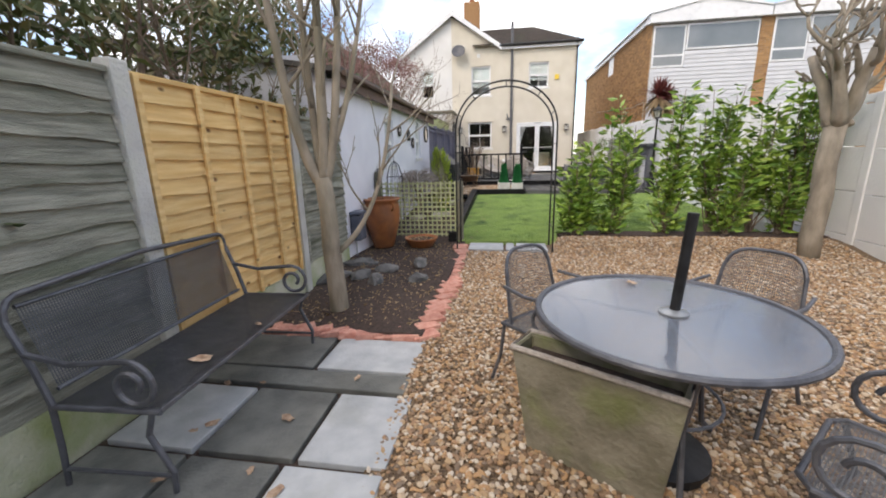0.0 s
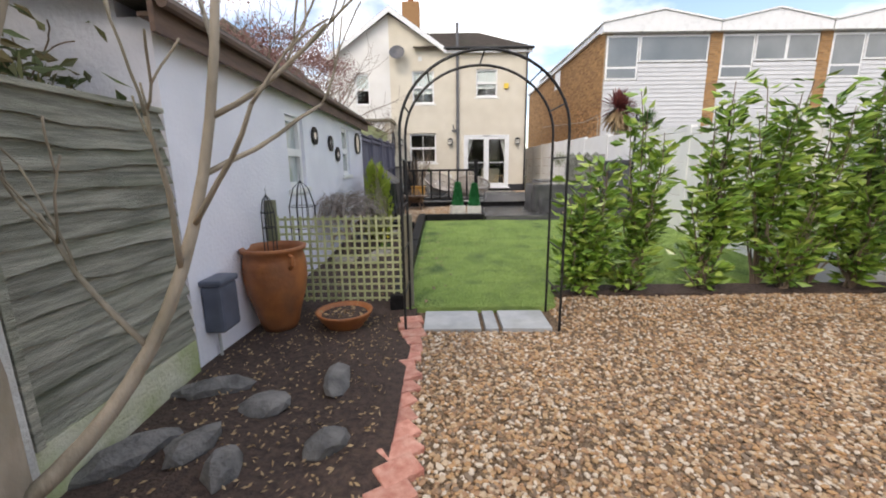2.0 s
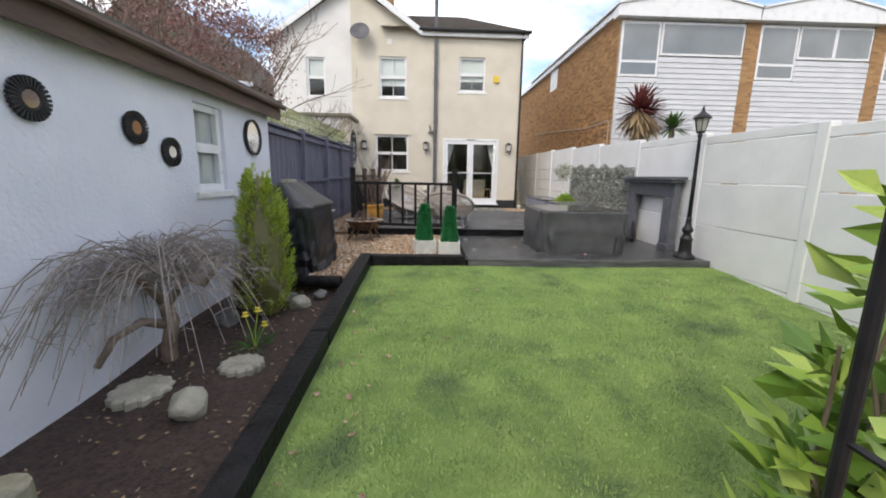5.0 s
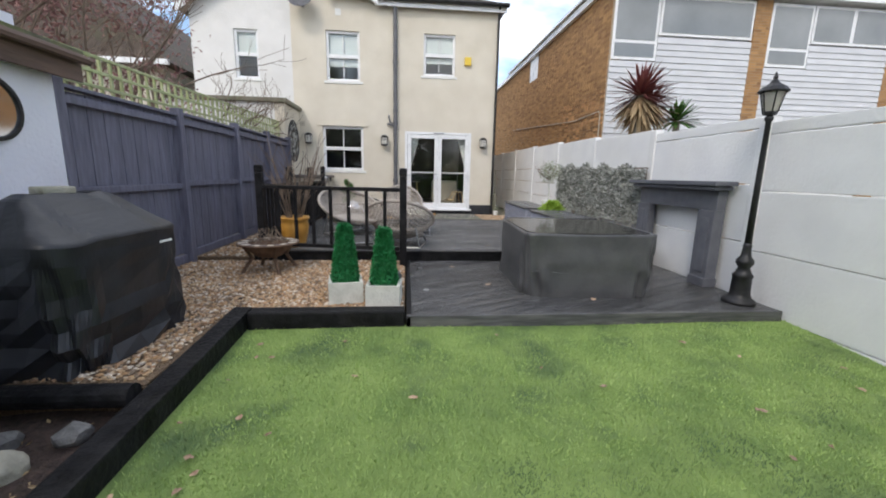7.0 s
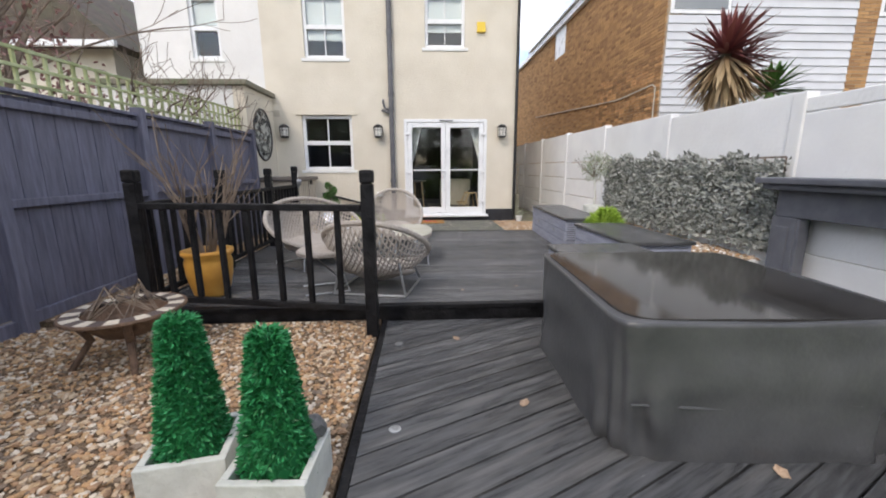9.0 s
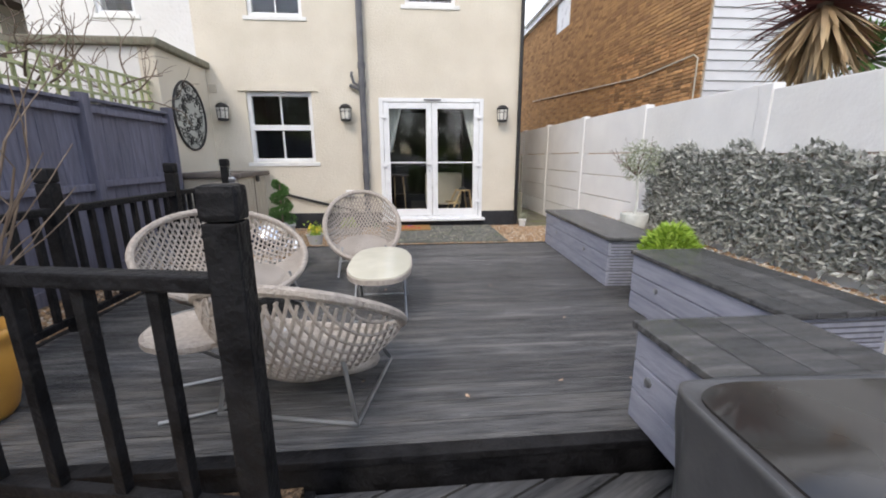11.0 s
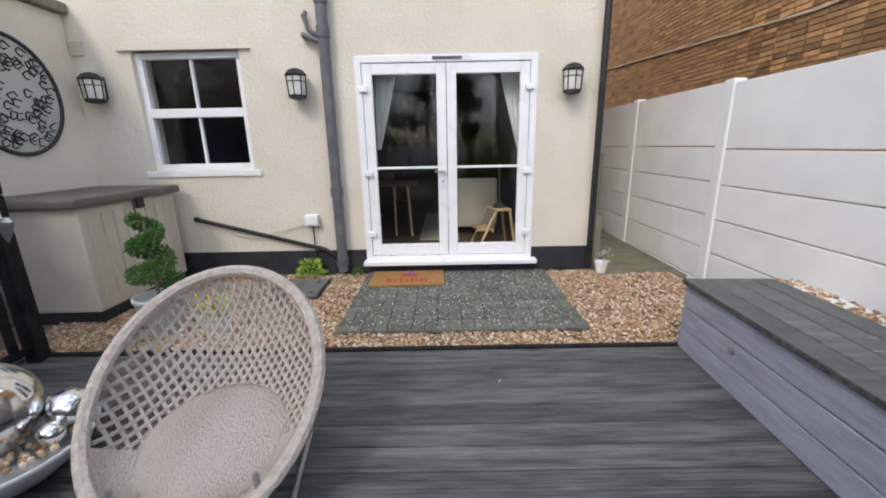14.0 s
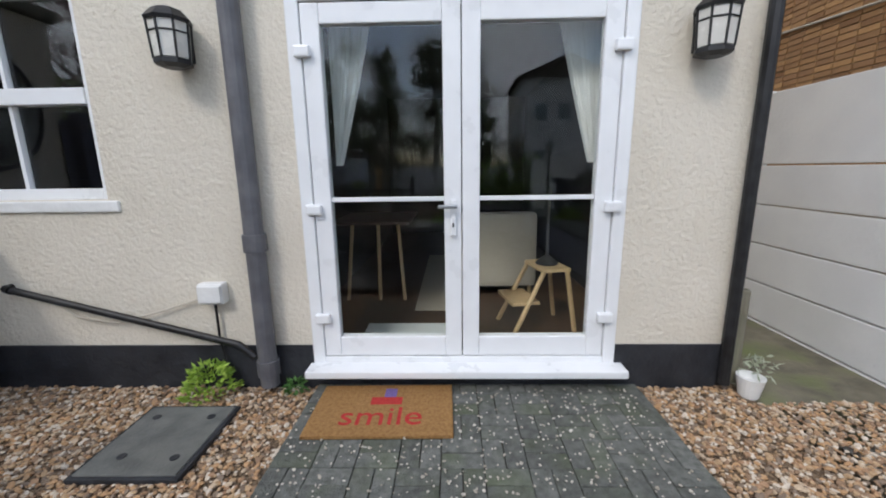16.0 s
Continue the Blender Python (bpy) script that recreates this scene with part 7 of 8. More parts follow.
# ---- fire surround and grate ----
fs = thing("fire_surround", "slate painted wooden fire surround against the wall", "fire surround", (3.88, 11.72, LZ), 0)
part("shelf", boxed(-0.20, 0.07, -0.80, 0.82, 1.13, 1.18, 0.012), "mantel", fs)
part("moulding", boxed(-0.16, 0.06, -0.76, 0.78, 1.08, 1.129, 0.02), "mantel", fs)
part("frieze", boxed(-0.06, 0.05, -0.70, 0.72, 0.86, 1.079, 0.008), "mantel", fs)
for y0 in (-0.70, 0.50):
    part("jamb", boxed(-0.08, 0.05, y0, y0 + 0.22, 0.0, 0.859, 0.008), "mantel", fs)
    part("panel", boxed(-0.092, -0.078, y0 + 0.05, y0 + 0.17, 0.16, 0.78, 0.006), "mantel", fs)
    part("foot", boxed(-0.11, 0.055, y0 - 0.015, y0 + 0.235, 0.0, 0.10, 0.008), "mantel", fs)
    part("inner_bead", boxed(-0.075, 0.0, y0 + (0.221 if y0 < 0 else -0.031), y0 + (0.251 if y0 < 0 else -0.001), 0.0, 0.85, 0.006), "mantel", fs)
gr = thing("fire_grate", "small black cast iron fire grate", "fire grate", (3.68, 12.0, LZ), -15)
b = prism([(-0.15, 0.0), (0.15, 0.0), (0.16, 0.18), (0.10, 0.33), (0.0, 0.38), (-0.10, 0.33), (-0.16, 0.18)], 0.05, 0.075)
bmesh.ops.rotate(b, matrix=Matrix.Rotation(radians(-90), 3, 'Z'), verts=b.verts)
part("back_plate", b, "iron", gr)
part("basket", boxed(-0.14, 0.04, -0.15, 0.15, 0.06, 0.09, 0.01), "iron", gr)
for k in range(7):
    y = -0.14 + k * 0.0467
    part("bar", tubed([(-0.13, y, 0.07), (-0.15, y, 0.19)], 0.007, 6), "iron", gr)
part("front_rail", tubed([(-0.15, -0.15, 0.19), (-0.16, 0, 0.20), (-0.15, 0.15, 0.19)], 0.009, 6), "iron", gr)
for y in (-0.13, 0.13):
    part("foot", tubed([(-0.12, y, 0.07), (-0.15, y, 0.0)], 0.012, 6), "iron", gr)

# ---- lamp post ----
lp = thing("lamp_post", "black victorian style garden lamp post", "lamp post", (3.74, 10.48, LZ))
part("base", lathe([(0.14, 0), (0.145, 0.02), (0.13, 0.04), (0.10, 0.06), (0.085, 0.10), (0.08, 0.26), (0.09, 0.28), (0.065, 0.31), (0.05, 0.36), (0.075, 0.40), (0.075, 0.43), (0.045, 0.47), (0.035, 0.55), (0.04, 0.57), (0.03, 0.6)], 20), "black", lp, smooth=True)
part("shaft", lathe([(0.03, 0.6), (0.026, 1.2), (0.022, 1.72), (0.035, 1.74), (0.035, 1.76), (0.02, 1.78)], 16), "black", lp, smooth=True)
lan = part("lantern", lathe([(0.05, 1.78), (0.06, 1.80), (0.055, 1.81)], 6), "black", lp)
for k in range(6):
    a, a2 = TAU * k / 6, TAU * (k + 1) / 6
    part("rib", tubed([(0.055 * math.cos(a), 0.055 * math.sin(a), 1.80), (0.095 * math.cos(a), 0.095 * math.sin(a), 1.98)], 0.006, 5), "black", lan)
    b = bmesh.new()
    b.faces.new([b.verts.new(q) for q in ((0.052 * math.cos(a), 0.052 * math.sin(a), 1.81), (0.052 * math.cos(a2), 0.052 * math.sin(a2), 1.81), (0.091 * math.cos(a2), 0.091 * math.sin(a2), 1.975), (0.091 * math.cos(a), 0.091 * math.sin(a), 1.975))])
    bmesh.ops.solidify(b, geom=list(b.faces), thickness=0.003)
    part("pane", b, "opal", lan, "frosted lantern pane")
part("hood", lathe([(0.115, 1.975), (0.12, 1.985), (0.09, 2.02), (0.045, 2.05), (0.03, 2.07), (0.015, 2.09), (0.02, 2.105), (0.004, 2.15)], 12), "black", lan)

# ---- cordylines behind the wall ----


def cordyline(x, y, z, r, n, mat, label, seed, dead=True):
    e = thing("cordyline", label, "palm", (x, y, 0.0))
    part("trunk", tubed([(0, 0, 0), (0.03, 0, z * 0.6), (0, 0, z)], 0.09, 10, 0.07), "bark", e)
    rg = np.random.default_rng(seed)

    def fan(nm, cnt, mt, lo, hi, rad, droop):
        V, Fc = [], []
        for k in range(cnt):
            a, elv = rg.uniform(0, TAU), rg.uniform(lo, hi)
            L = rad * rg.uniform(0.75, 1.1)
            d = np.array((math.cos(a) * math.cos(elv), math.sin(a) * math.cos(elv), math.sin(elv)))
            s = np.array((-math.sin(a), math.cos(a), 0)) * 0.028
            pts = [np.array((0, 0, z)) + d * L * t + np.array((0, 0, -droop * L * t * t)) for t in (0.05, 0.4, 0.75, 1.0)]
            o = len(V)
            for p, w in zip(pts, (0.5, 1, 0.8, 0.05)):
                V += [p - s * w, p + s * w]
            for i in range(3):
                Fc.append((o + 2 * i, o + 2 * i + 1, o + 2 * i + 3, o + 2 * i + 2))
        bulk(nm, np.array(V), Fc, mt, e)["kind"] = "stuff"

    fan("blade_mass", n, mat, -0.35, 1.45, r, 0.18)
    if dead:
        fan("dead_skirt", n, "straw", -1.4, -0.5, r * 0.95, 0.1)


cordyline(5.35, 15.3, 3.35, 0.80, 170, "cordy", "maroon cordyline palm with dead leaf skirt", 1)
cordyline(5.75, 15.7, 3.2, 0.75, 150, "cordy", "maroon cordyline palm with dead leaf skirt", 2)
cordyline(6.65, 15.9, 2.95, 0.62, 130, "box_leaf", "green spiky cordyline palm", 3, False)

# ---- house fittings ----
dp = thing("downpipe", "dark grey soil pipe up the house wall", "pipe", kind="structure")
part("stack", tubed([(0.14, F - 0.075, 0.55), (0.14, F - 0.075, 7.0)], 0.055, 14), "pipe", dp)
for z in (0.62, 1.4, 2.95, 3.25, 4.5):
    part("socket_joint", tubed([(0.14, F - 0.075, z), (0.14, F - 0.075, z + 0.10)], 0.066, 14), "pipe", dp)
part("branch", tubed([(0.14, F - 0.075, 2.95), (0.0, F - 0.075, 3.02), (-0.04, F - 0.075, 3.15), (-0.04, F, 3.2)], 0.022, 8), "pipe", dp)
part("branch", tubed([(0.14, F - 0.075, 2.90), (-0.06, F - 0.08, 2.98), (-0.06, F, 2.98)], 0.028, 8), "pipe", dp)
tagged(part("rainwater_pipe", tubed([(2.92, F - 0.06, 0.55), (2.92, F - 0.06, 5.9), (2.9, F - 0.2, 6.05)], 0.034, 10), "black"), "black rainwater pipe at the house corner", "pipe", kind="structure")
wp = thing("waste_pipe", "sloping black waste pipe on the wall", "pipe", kind="structure")
part("pipe", tubed([(-1.42, F - 0.04, 1.16), (-0.05, F - 0.04, 0.80), (0.05, F - 0.05, 0.72)], 0.022, 10), "black", wp)
part("elbow", tubed([(-1.42, F - 0.04, 1.16), (-1.46, F - 0.03, 1.165), (-1.46, F + 0.02, 1.165)], 0.027, 10), "black", wp)
so = thing("outdoor_socket", "grey weatherproof outdoor socket on wall", "socket", (-0.17, F, 1.13))
part("box", boxed(-0.075, 0.075, -0.07, 0.0, -0.06, 0.07, 0.012), "sill", so)
part("flap", boxed(-0.07, 0.07, -0.085, -0.071, -0.045, 0.06, 0.006), "sill", so)
part("cable", tubed([(0.0, -0.03, -0.06), (0.0, -0.03, -0.30), (0.04, -0.05, -0.52)], 0.008, 6), "black", so)
tagged(part("hose", tubed([(-0.24, F - 0.02, 1.10), (-0.5, F - 0.03, 1.02), (-0.8, F - 0.03, 0.94), (-1.05, F - 0.03, 0.98), (-1.2, F - 0.02, 1.1)], 0.006, 5), "resin"), "thin pale cable hanging on the wall", "cable")


def wall_lamp(x):
    e = thing("wall_lantern", "black box wall lantern with opal panes", "wall lamp", (x, F, 2.53), group="wall lanterns")
    part("back_plate", boxed(-0.05, 0.05, -0.02, 0.0, -0.10, 0.12, 0.005), "black", e)
    part("shade", lathe([(0.055, -0.12), (0.085, -0.10), (0.095, 0.07)], 8, at=(0, -0.11, 0)), "opal", e, "opal lantern glass")
    part("hood", lathe([(0.105, 0.07), (0.11, 0.085), (0.07, 0.13), (0.015, 0.15)], 8, at=(0, -0.11, 0)), "black", e)
    part("base", lathe([(0.05, -0.145), (0.09, -0.13), (0.088, -0.105)], 8, at=(0, -0.11, 0)), "black", e)
    for k in range(8):
        a = TAU * k / 8
        part("bar", tubed([(0.087 * math.cos(a), -0.11 + 0.087 * math.sin(a), -0.11), (0.099 * math.cos(a), -0.11 + 0.099 * math.sin(a), 0.075)], 0.006, 4), "black", e)
    part("ring", tubed([(0.094 * math.cos(a), -0.11 + 0.094 * math.sin(a), 0.02) for a in [TAU * i / 8 for i in range(8)]], 0.005, 4, closed=True), "black", e)


for x in (-2.20, -0.16, 2.60):
    wall_lamp(x)
dish = thing("satellite_dish", "grey mesh satellite dish on the wall", "satellite dish", (-2.22, F - 0.25, 5.87))
b = lathe([(0.02, 0.0), (0.15, 0.02), (0.27, 0.08), (0.30, 0.11), (0.27, 0.09), (0.15, 0.03), (0.02, 0.012)], 28)
bmesh.ops.rotate(b, matrix=Matrix.Rotation(radians(65), 3, 'X') @ Matrix.Rotation(radians(0), 3, 'Y'), verts=b.verts)
part("reflector", b, "pipe", dish, smooth=True)
part("arm", tubed([(0, 0.0, -0.1), (0, -0.3, -0.22)], 0.012, 6), "pipe", dish)
part("bracket", tubed([(0, 0.02, 0), (0, 0.25, -0.05)], 0.02, 6), "pipe", dish)
tagged(part("alarm_box", boxed(2.02, 2.20, F - 0.07, F, 4.58, 4.78, 0.012), "alarm"), "yellow burglar alarm box on the wall", "alarm box")
tagged(part("wall_vent", boxed(-1.42, -1.27, F - 0.012, F, 5.66, 5.82, 0.004), "sill"), "small square wall vent", "vent")
tagged(part("junction_box", boxed(-2.42, -2.30, F - 0.02, F, 2.85, 2.98, 0.004), "resin"), "small cream cover plate on the wall", "cover plate")

man = thing("wall_medallion", "round metal tree-of-life wall medallion", "wall art", (-2.425, 17.68, 2.40))
part("ring", tubed([(0.0, 0.44 * math.cos(a), 0.50 * math.sin(a)) for a in [TAU * i / 48 for i in range(48)]], 0.018, 6, closed=True), "iron", man)
b = bmesh.new()
rg = random.Random(41)
for k in range(100):
    a, r0 = rg.uniform(0, TAU), 0.44 * math.sqrt(rg.uniform(0, 0.85))
    y, z = r0 * math.cos(a), r0 * math.sin(a) * 1.1
    tube(b, [(0, y + dy, z + dz) for dy, dz in [(0.05 * math.cos(q) * (1 - 0.1 * i), 0.05 * math.sin(q) * (1 - 0.1 * i)) for i, q in enumerate([rg.uniform(0, 1) + j for j in range(6)])]], 0.006, 4)
part("scrollwork", b, "iron", man)["kind"] = "stuff"
bb = lathe([(0.43, 0.0), (0.43, 0.006), (0.01, 0.006)], 40)
bmesh.ops.rotate(bb, matrix=Matrix.Rotation(radians(90), 3, 'Y'), verts=bb.verts)
bmesh.ops.scale(bb, vec=(1, 1, 1.12), verts=bb.verts)
bmesh.ops.translate(bb, vec=(-0.013, 0, 0), verts=bb.verts)
part("plate", bb, "grey_leaf", man, "mottled grey plate")

# ---- threshold: pavers, mat, cover, broom ----
pav = thing("paver_path", "mossy grey block pavers at the doors", "paving", kind="structure")
me = mesh_of("paver", boxed(-0.098, 0.098, -0.048, 0.048, -0.05, 0.0, 0.005), "block")
rr = random.Random(2)
for i in range(10):
    for j in range(8):
        vert = (i + j) % 2
        cx, cy = 0.42 + 0.1 + i * 0.2, 16.86 + 0.1 + j * 0.2
        if cx > 2.36 or cy > 18.37:
            continue
        for s in (-1, 1):
            o = new("paver", me)
            o.parent = pav
            o.matrix_basis = pose(cx + (s * 0.05 if vert else 0), cy + (0 if vert else s * 0.05), 0.515 + rr.uniform(-0.003, 0.003), rr.uniform(-0.6, 0.6), rr.uniform(-0.6, 0.6), 90 if vert else 0)
pebbles("paver_debris", [(0.45, 2.35, 16.88, 18.3)], 420, 0.0075, lambda x, y: 0.518, "pale gravel scattered on the pavers", 47, "pale_grit")
structure(part("paver_bed", boxed(0.42, 2.40, 16.84, 18.36, 0.4, 0.498), "soil"), "dark mossy bed between pavers", "soil")
mat = thing("doormat", "brown coir doormat with red lettering", "doormat", (0.885, 18.08, 0.518), 1)
part("mat", boxed(-0.39, 0.39, -0.235, 0.235, 0.0, 0.022, 0.006), "coir", mat)
cu = bpy.data.curves.new("word", 'FONT')
cu.body, cu.size, cu.extrude, cu.align_x = "smile", 0.22, 0.001, 'CENTER'
w = new("word", cu)
w.parent = mat
w.matrix_basis = pose(0.0, -0.15, 0.0235)
cu.materials.append(M["red_print"])
part("motif", boxed(-0.08, 0.10, 0.03, 0.10, 0.022, 0.0245, 0.001), "red_print", mat)
part("motif", boxed(-0.01, 0.06, 0.10, 0.19, 0.022, 0.0245, 0.001), "blue_print", mat)
mc = thing("drain_cover", "dark rubber drain cover on the gravel", "drain cover", (-0.20, 17.84, 0.50), 1)
part("plate", boxed(-0.235, 0.235, -0.255, 0.255, 0.012, 0.034, 0.006), "slab_dark", mc)
part("frame", boxed(-0.255, 0.255, -0.275, 0.275, 0.0, 0.026, 0.006), "plinth", mc)
# hand-holes: their dark recesses drawn as near-black discs on the plate
for x, y in ((-0.15, 0.16), (0.15, 0.16), (-0.10, -0.14), (0.16, -0.15)):
    part("lifting_point", lathe([(0.022, 0.030), (0.022, 0.0365), (0.012, 0.037)], 12, at=(x, y, 0)), "plinth", mc)
tufted("weed_tuft", "green weed tuft at the wall foot", "weed", (-0.22, 18.27, 0.5), lambda u: (0.14 * (1 - 0.5 * u), 0.02 + 0.16 * u), 420, 0.05, 0.018, "lime", 14)
tufted("weed_tuft", "small green weed tuft by the pipe", "weed", (0.30, 18.30, 0.5), lambda u: (0.06 * (1 - 0.5 * u), 0.01 + 0.06 * u), 120, 0.04, 0.014, "box_leaf", 15)
br = thing("broom", "old wooden broom against the house corner", "broom", (3.02, 18.42, 0.5))
part("handle", tubed([(0.0, 0, 0.1), (0.02, 0.05, 1.0), (0.02, 0.06, 1.3)], 0.014, 8), "wood_post", br)
part("head", boxed(-0.05, 0.05, -0.03, 0.03, 0.0, 0.62, 0.02), "wood_post", br)
wpz = thing("white_pot", "small white pot with a weed", "pot", (3.05, 18.28, 0.49))
part("pot", lathe([(0.05, 0), (0.055, 0.01), (0.075, 0.13), (0.06, 0.13), (0.03, 0.1)], 20), "sill", wpz)
rr = np.random.default_rng(3)
leaves("weed", rr.normal(0, 0.03, (60, 3)) + (0.03, 0, 0.2), rr.normal(0, 1, (60, 3)), 0.05, 0.015, "olive_leaf", wpz, rr)

# ---- living room ----
for s, x in ((1, 0.56), (-1, 2.16)):
    cur = thing("voile_curtain", "tied-back white voile curtain", "curtain", (x, F + 0.22, 0))
    b = bmesh.new()
    m, hh = 24, 18
    g = []
    for j in range(hh + 1):
        t = j / hh
        z = 2.72 - 0.84 * t
        wdt = 0.25 * (1 - 0.85 * t ** 1.1)
        g.append([b.verts.new((s * (wdt * i / m), 0.025 * math.sin(i * 1.9), z)) for i in range(m + 1)])
    for j in range(hh):
        for i in range(m):
            b.faces.new((g[j][i], g[j][i + 1], g[j + 1][i + 1], g[j + 1][i]))
    part("drape", b, "voile", cur, smooth=True)
stl = thing("step_stool", "small pale pine step stool", "stool", (1.99, 19.0, 0.655), -78)
part("top", boxed(-0.17, 0.17, -0.11, 0.11, 0.46, 0.485, 0.006), "wood", stl)
part("step", boxed(-0.19, 0.15, -0.32, -0.11, 0.22, 0.245, 0.006), "wood", stl)
for x in (-0.15, 0.15):
    part("leg", tubed([(x, -0.09, 0.46), (x * 1.15, -0.32, 0.0)], 0.018, 6), "wood", stl)
    part("leg", tubed([(x, 0.09, 0.46), (x * 1.15, 0.16, 0.0)], 0.018, 6), "wood", stl)
lamp = thing("table_lamp", "dark bronze table lamp on the stool", "lamp", (1.99, 19.0, 1.141))
part("stem", lathe([(0.08, 0), (0.085, 0.01), (0.05, 0.04), (0.012, 0.07), (0.01, 0.5), (0.018, 0.52), (0.01, 0.56)], 16), "iron", lamp)
arm = thing("armchair", "beige fabric armchair seen from behind", "armchair", (1.66, 19.75, 0.655))
part("back", boxed(-0.40, 0.40, -0.10, 0.06, 0.1, 0.80, 0.05), "fabric", arm)
part("seat", boxed(-0.38, 0.38, 0.06, 0.7, 0.12, 0.42, 0.05), "fabric", arm)
for x in (-0.35, 0.35):
    part("leg", tubed([(x, -0.03, 0.12), (x, -0.03, 0.0)], 0.02, 6), "wood", arm)
dt = thing("dining_table", "dark dining table with pale legs", "table", (0.55, 19.9, 0.655))
part("top", boxed(-0.35, 0.35, -0.4, 0.4, 0.72, 0.75, 0.01), "room_floor", dt)
for x in (-0.25, 0.05, 0.28):
    part("leg", tubed([(x * 0.8, -0.2, 0.72), (x, -0.3, 0.0)], 0.018, 6), "wood", dt)
rug = tagged(part("indoor_mat", boxed(0.62, 1.34, F + 0.30, F + 0.62, 0.656, 0.668, 0.003), "blind"), "grey patterned indoor doormat", "doormat")
tagged(part("rug", boxed(0.95, 1.5, 19.3, 21.5, 0.656, 0.664, 0.003), "fabric"), "long pale rug on the floor", "rug")

# ---- deck lights and fallen leaves ----
for x, y in ((0.62, 11.95), (0.66, 10.98)):
    e = thing("deck_light", "small round steel recessed deck light", "deck light", (x, y, LZ), group="deck lights")
    part("ring", lathe([(0.03, 0), (0.03, 0.004), (0.02, 0.006)], 20), "steel", e)
    part("lens", lathe([(0.02, 0.002), (0.02, 0.005), (0.004, 0.006)], 16), "opal", e)
rg = random.Random(55)


def fallen(x, y, z, s):
    b = bmesh.new()
    m = 10
    ctr = b.verts.new((0, 0, 0.004))
    ring = [b.verts.new((s * (1 + 0.3 * (k % 2)) * math.cos(TAU * k / m), 0.6 * s * (1 + 0.3 * (k % 2)) * math.sin(TAU * k / m), 0.003 + rg.uniform(0, 0.012))) for k in range(m)]
    for k in range(m):
        b.faces.new((ctr, ring[k], ring[(k + 1) % m]))
    o = part("fallen_leaf", b, "dead_leaf")
    o.matrix_basis = pose(x, y, z, 0, 0, rg.uniform(0, 360))
    tagged(o, "dry reddish brown fallen leaf", "leaf", "fallen leaves")


for x, y in ((1.35, 11.15), (2.3, 10.6), (1.05, 12.0)):
    fallen(x, y, LZ + 0.002, 0.035)
for k in range(60):
    y = rg.uniform(5.6, 10.0)
    x = rg.uniform(-0.78, 3.6) if k % 2 else rg.uniform(-0.8, -0.4)
    fallen(x, y, lawn_z(x, y) + 0.016, rg.uniform(0.012, 0.028))
for k in range(10):
    fallen(rg.uniform(-2.0, -0.7), rg.uniform(0.3, 1.9), 0.018, rg.uniform(0.02, 0.04))
for x, y, s in ((-1.62, 0.92, 0.05), (-1.58, 1.35, 0.025)):
    fallen(x, y - 0.04, 0.433, s)
fallen(0.60, 1.42, 0.724, 0.03)
for k in range(10):
    fallen(rg.uniform(0.4, 2.5), rg.uniform(12.8, 16.4), UZ + 0.002, rg.uniform(0.008, 0.014))

# ---- beyond the fences ----


def mass(name, label, at, rx, ry, rz, n, L, W, mat, seed, stems=12, cat="hedge"):
    e = thing(name, label, cat, at)
    r = np.random.default_rng(seed)
    rg2 = random.Random(seed)
    bm = bmesh.new()
    for k in range(stems):
        limb(bm, (rg2.uniform(-0.5, 0.5) * rx, rg2.uniform(-0.7, 0.7) * ry, 0), (rg2.uniform(-0.4, 0.4), rg2.uniform(-0.4, 0.4), 1), at[2] * 0 + rz * 1.1, 0.045, 3, rg2, 0.7, 0.25, 6, (2, 3), 0.65, 0.004)
    part("branch_mass", bm, "twig", e)["kind"] = "stuff"
    k = max(6, n // 110)
    cc = np.stack([r.uniform(-1, 1, k) * rx, r.uniform(-1, 1, k) * ry, r.uniform(0.35, 1.9, k) * rz], 1)
    idx = r.integers(0, k, n)
    cen = cc[idx] + r.normal(0, 0.16, (n, 3)) * (1.2, 1.3, 0.8)
    d = r.normal(size=(n, 3)) + (0, 0, 0.3)
    leaves("foliage", cen, d, L, W, mat, e, r)
    return e


mass("evergreen_hedge", "tall untrimmed evergreen hedge beyond the fence", (-3.5, 2.2, 0.6), 0.8, 2.6, 1.6, 9000, 0.13, 0.05, "leaf_dark", 1)
mass("evergreen_hedge", "tall dark evergreen hedge beyond the fence", (-3.6, -1.8, 0.6), 0.9, 2.2, 1.7, 6000, 0.13, 0.05, "leaf_dark", 2)
mass("evergreen_hedge", "tall straggly brown hedge beyond the fence", (-4.2, 4.8, 1.2), 0.9, 1.4, 1.5, 3500, 0.10, 0.035, "leaf_dark", 3)
mass("purple_tree", "purple-leaved bare-branched tree behind shed", (-4.6, 13.2, 0.8), 1.3, 1.9, 2.2, 11000, 0.08, 0.035, "leaf_red", 4, 16, "tree")
mass("purple_tree", "reddish twiggy tree behind the shed", (-5.2, 10.2, 1.2), 1.2, 1.7, 1.9, 9000, 0.08, 0.035, "leaf_red", 5, 16, "tree")
cl = thing("climber", "bare tangled climber over the trellis", "climber", (-2.72, 15.6, 2.3))
bm = bmesh.new()
rg = random.Random(8)
for k in range(26):
    limb(bm, (rg.uniform(-0.2, 0.2), rg.uniform(-1.2, 1.2), rg.uniform(0, 0.4)), (rg.uniform(-0.6, 0.9), rg.uniform(-1, 1), 0.6), 0.55, 0.012, 2, rg, 0.8, 0.1, 5, (2, 3), 0.7, 0.003, 0.6)
part("tangle", bm, "twig", cl)["kind"] = "stuff"
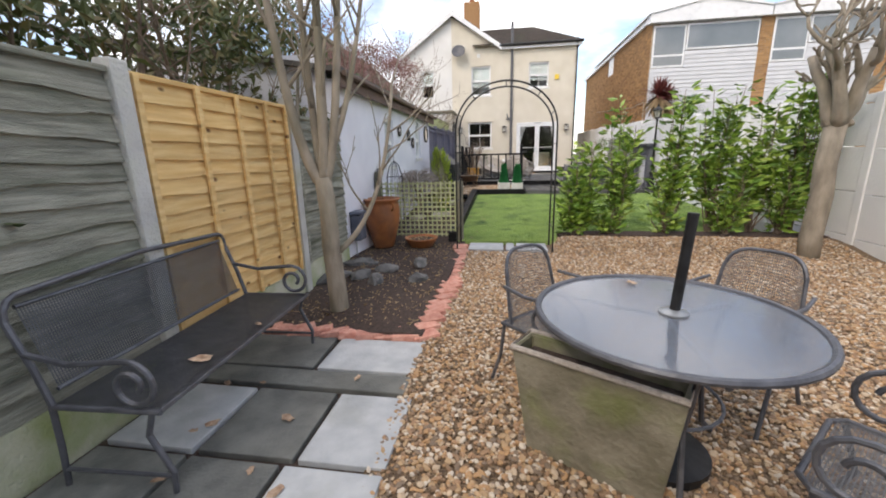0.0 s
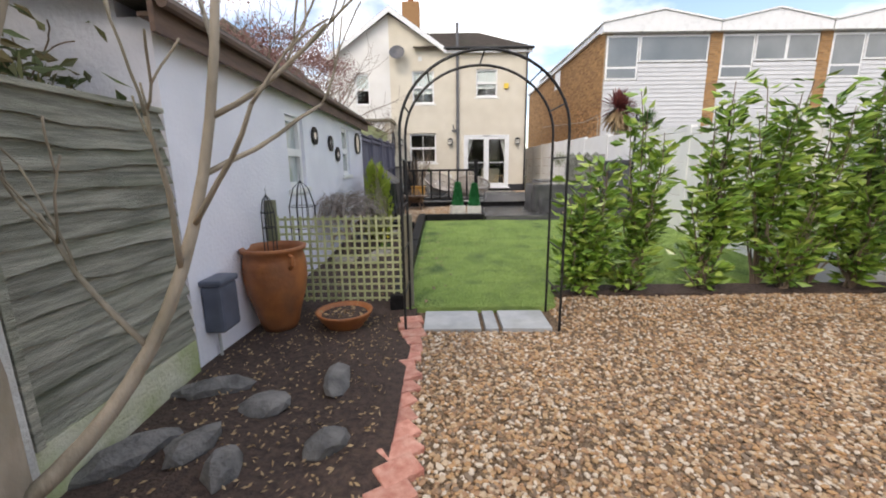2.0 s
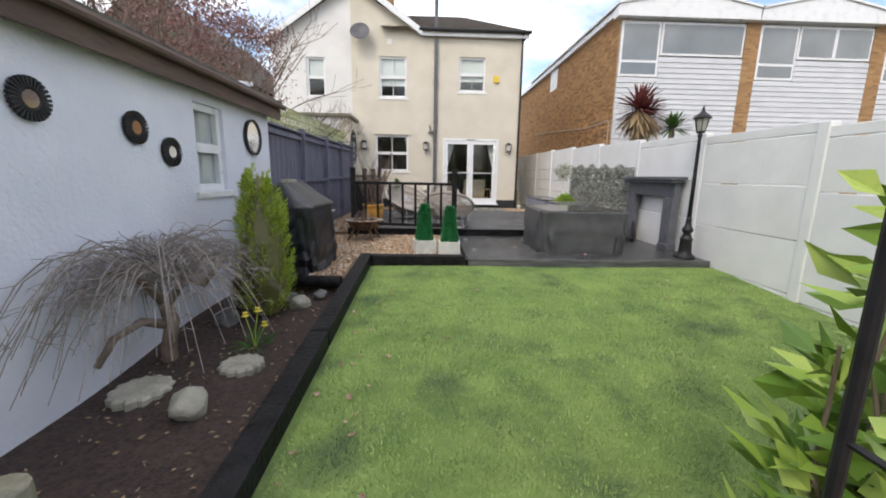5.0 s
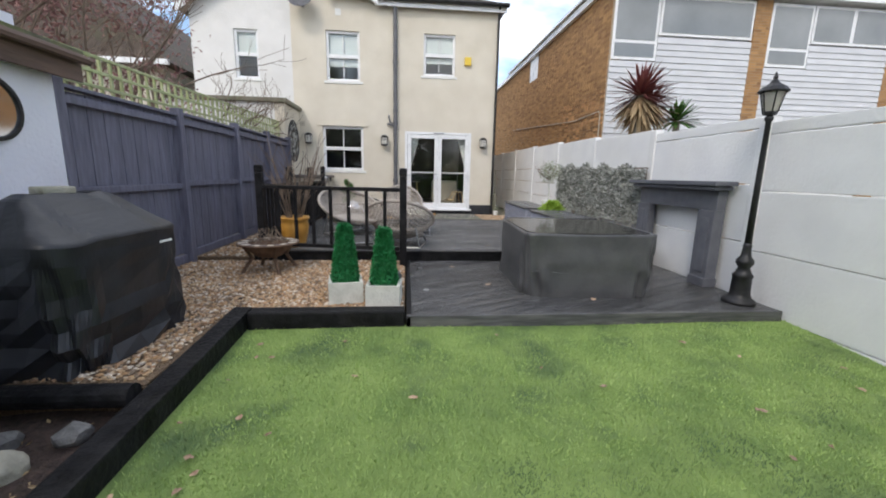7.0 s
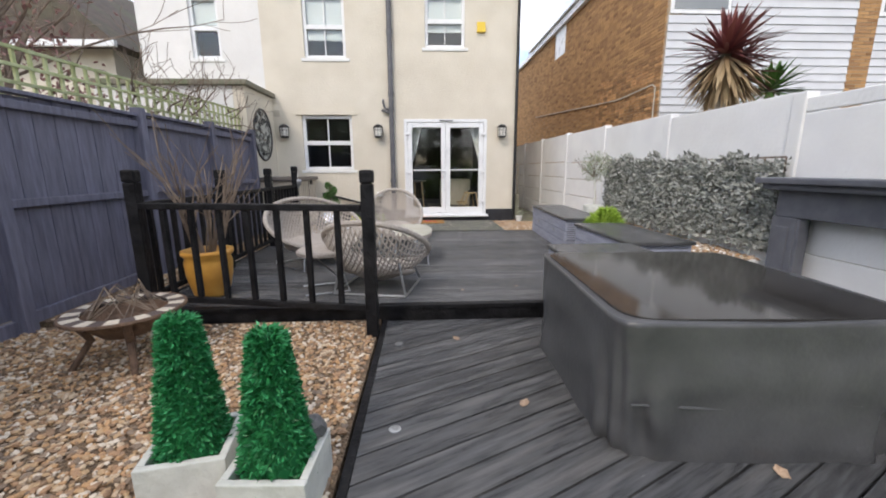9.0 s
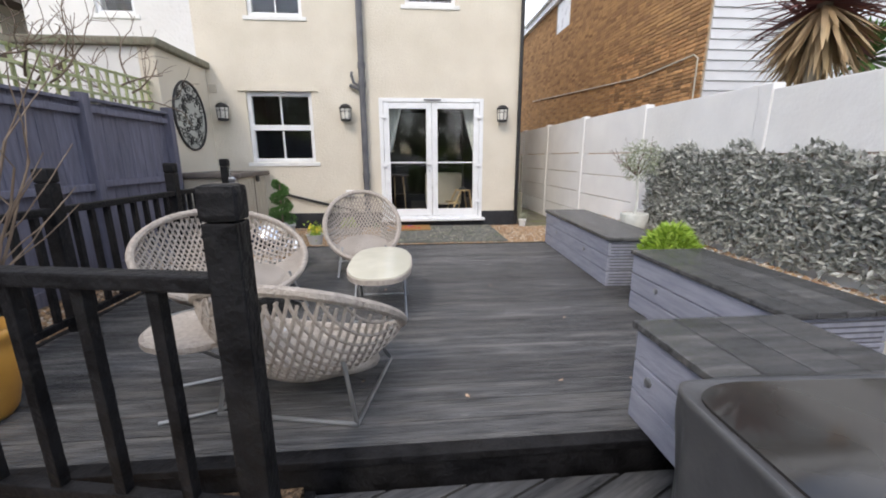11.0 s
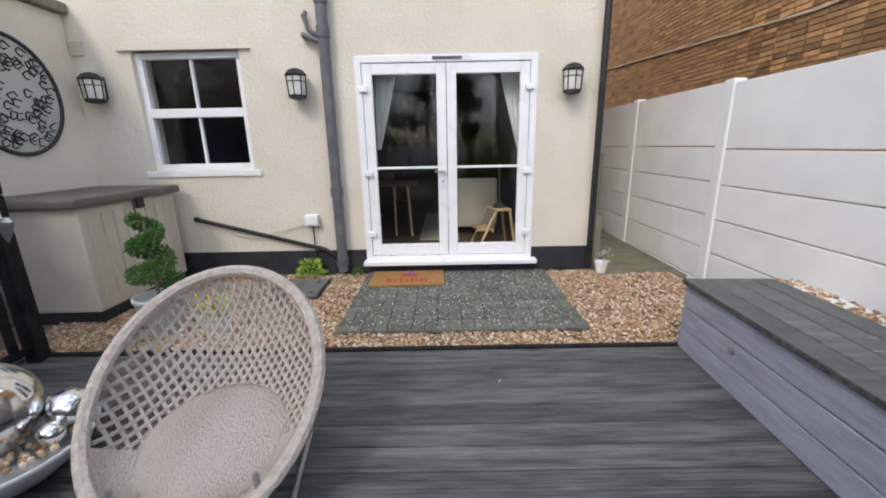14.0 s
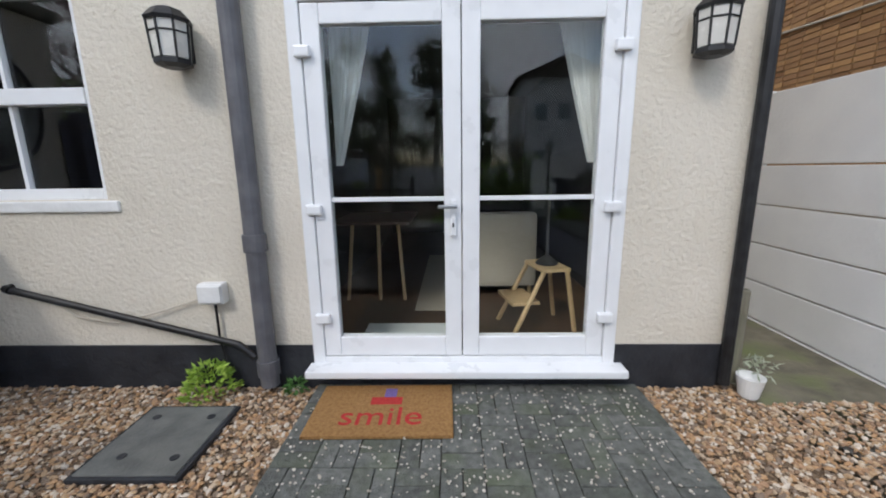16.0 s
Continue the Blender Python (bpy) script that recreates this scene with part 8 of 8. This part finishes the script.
nh = thing("neighbour_house", "brown tiled neighbouring house behind", "house", kind="structure")
part("wall", boxed(-12.5, -6.4, 19.5, 27, 0, 4.6), "cream", nh)
part("roof", prism([(-12.9, 4.5), (-6.0, 4.5), (-9.4, 7.6)], 19.1, 27.4), "tile", nh)
part("gutter", boxed(-12.9, -6.0, 19.0, 19.1, 4.42, 4.56, 0.01), "upvc", nh)
part("cable", tubed([(5.53, 17.0 + 0.4, 2.6), (5.53, 17.4, 3.3), (5.53, 17.5, 3.37), (5.53, 19.0, 3.31), (5.53, 21.0, 3.45), (5.53, 26.0, 3.8)], 0.014, 6), "resin", cab)

# bricks of the flank beside the garden, one by one
me = mesh_of("brick", boxed(0, 0.03, 0, 0.213, 0, 0.056, 0.004), "brick_single")
for p in near:
    ob = new("brick", me)
    ob.parent = terrace
    ob.matrix_basis = pose(*p)

# tall evergreens and a house beyond the rear wall, mirrored in the door panes
for k, (x, y, h, w) in enumerate(((-13.0, -15.0, 11.0, 2.8), (-8.5, -16.0, 12.5, 3.0), (-4.2, -15.0, 11.5, 2.8), (-0.2, -15.5, 12.5, 2.8), (3.4, -16.5, 11.0, 2.4))):
    e = thing("evergreen_tree", "tall dark evergreen beyond the rear wall", "tree", (x, y, -0.12), group="rear evergreens")
    part("trunk", tubed([(0, 0, 0), (0.1, 0, h * 0.5), (0, 0.1, h * 0.9)], 0.28, 10, 0.08), "bark", e)
    rr = np.random.default_rng(200 + k)
    m = 46
    u = rr.uniform(0.12, 1.0, m)
    a = rr.uniform(0, TAU, m)
    rad = w * np.sqrt(rr.uniform(0.05, 1, m)) * (1.15 - u) ** 0.5
    cc = np.stack([rad * np.cos(a), rad * np.sin(a), u * h], 1)
    cen = cc[rr.integers(0, m, 3200)] + rr.normal(0, 0.48, (3200, 3))
    leaves("foliage", cen, rr.normal(size=(3200, 3)), 0.42, 0.22, "leaf_dark", e, rr)
rear = thing("rear_house", "pale rendered house with grey roof behind the garden", "house", kind="structure")
part("wall", boxed(6.6, 13.5, -18.0, -11.0, -0.12, 8.6, 0.02), "white_render", rear)
part("roof", prism([(6.2, 8.55), (13.9, 8.55), (10.05, 10.2)], -18.4, -10.6), "tile", rear)
for x in (7.6, 9.4, 11.2):
    for z in (2.0, 5.4):
        wnd = part("window", boxed(x, x + 1.1, -11.0, -10.96, z, z + 1.3, 0.01), "upvc", rear)
        part("pane", boxed(x + 0.08, x + 1.02, -10.955, -10.95, z + 0.08, z + 1.22), "mirror_window", wnd)
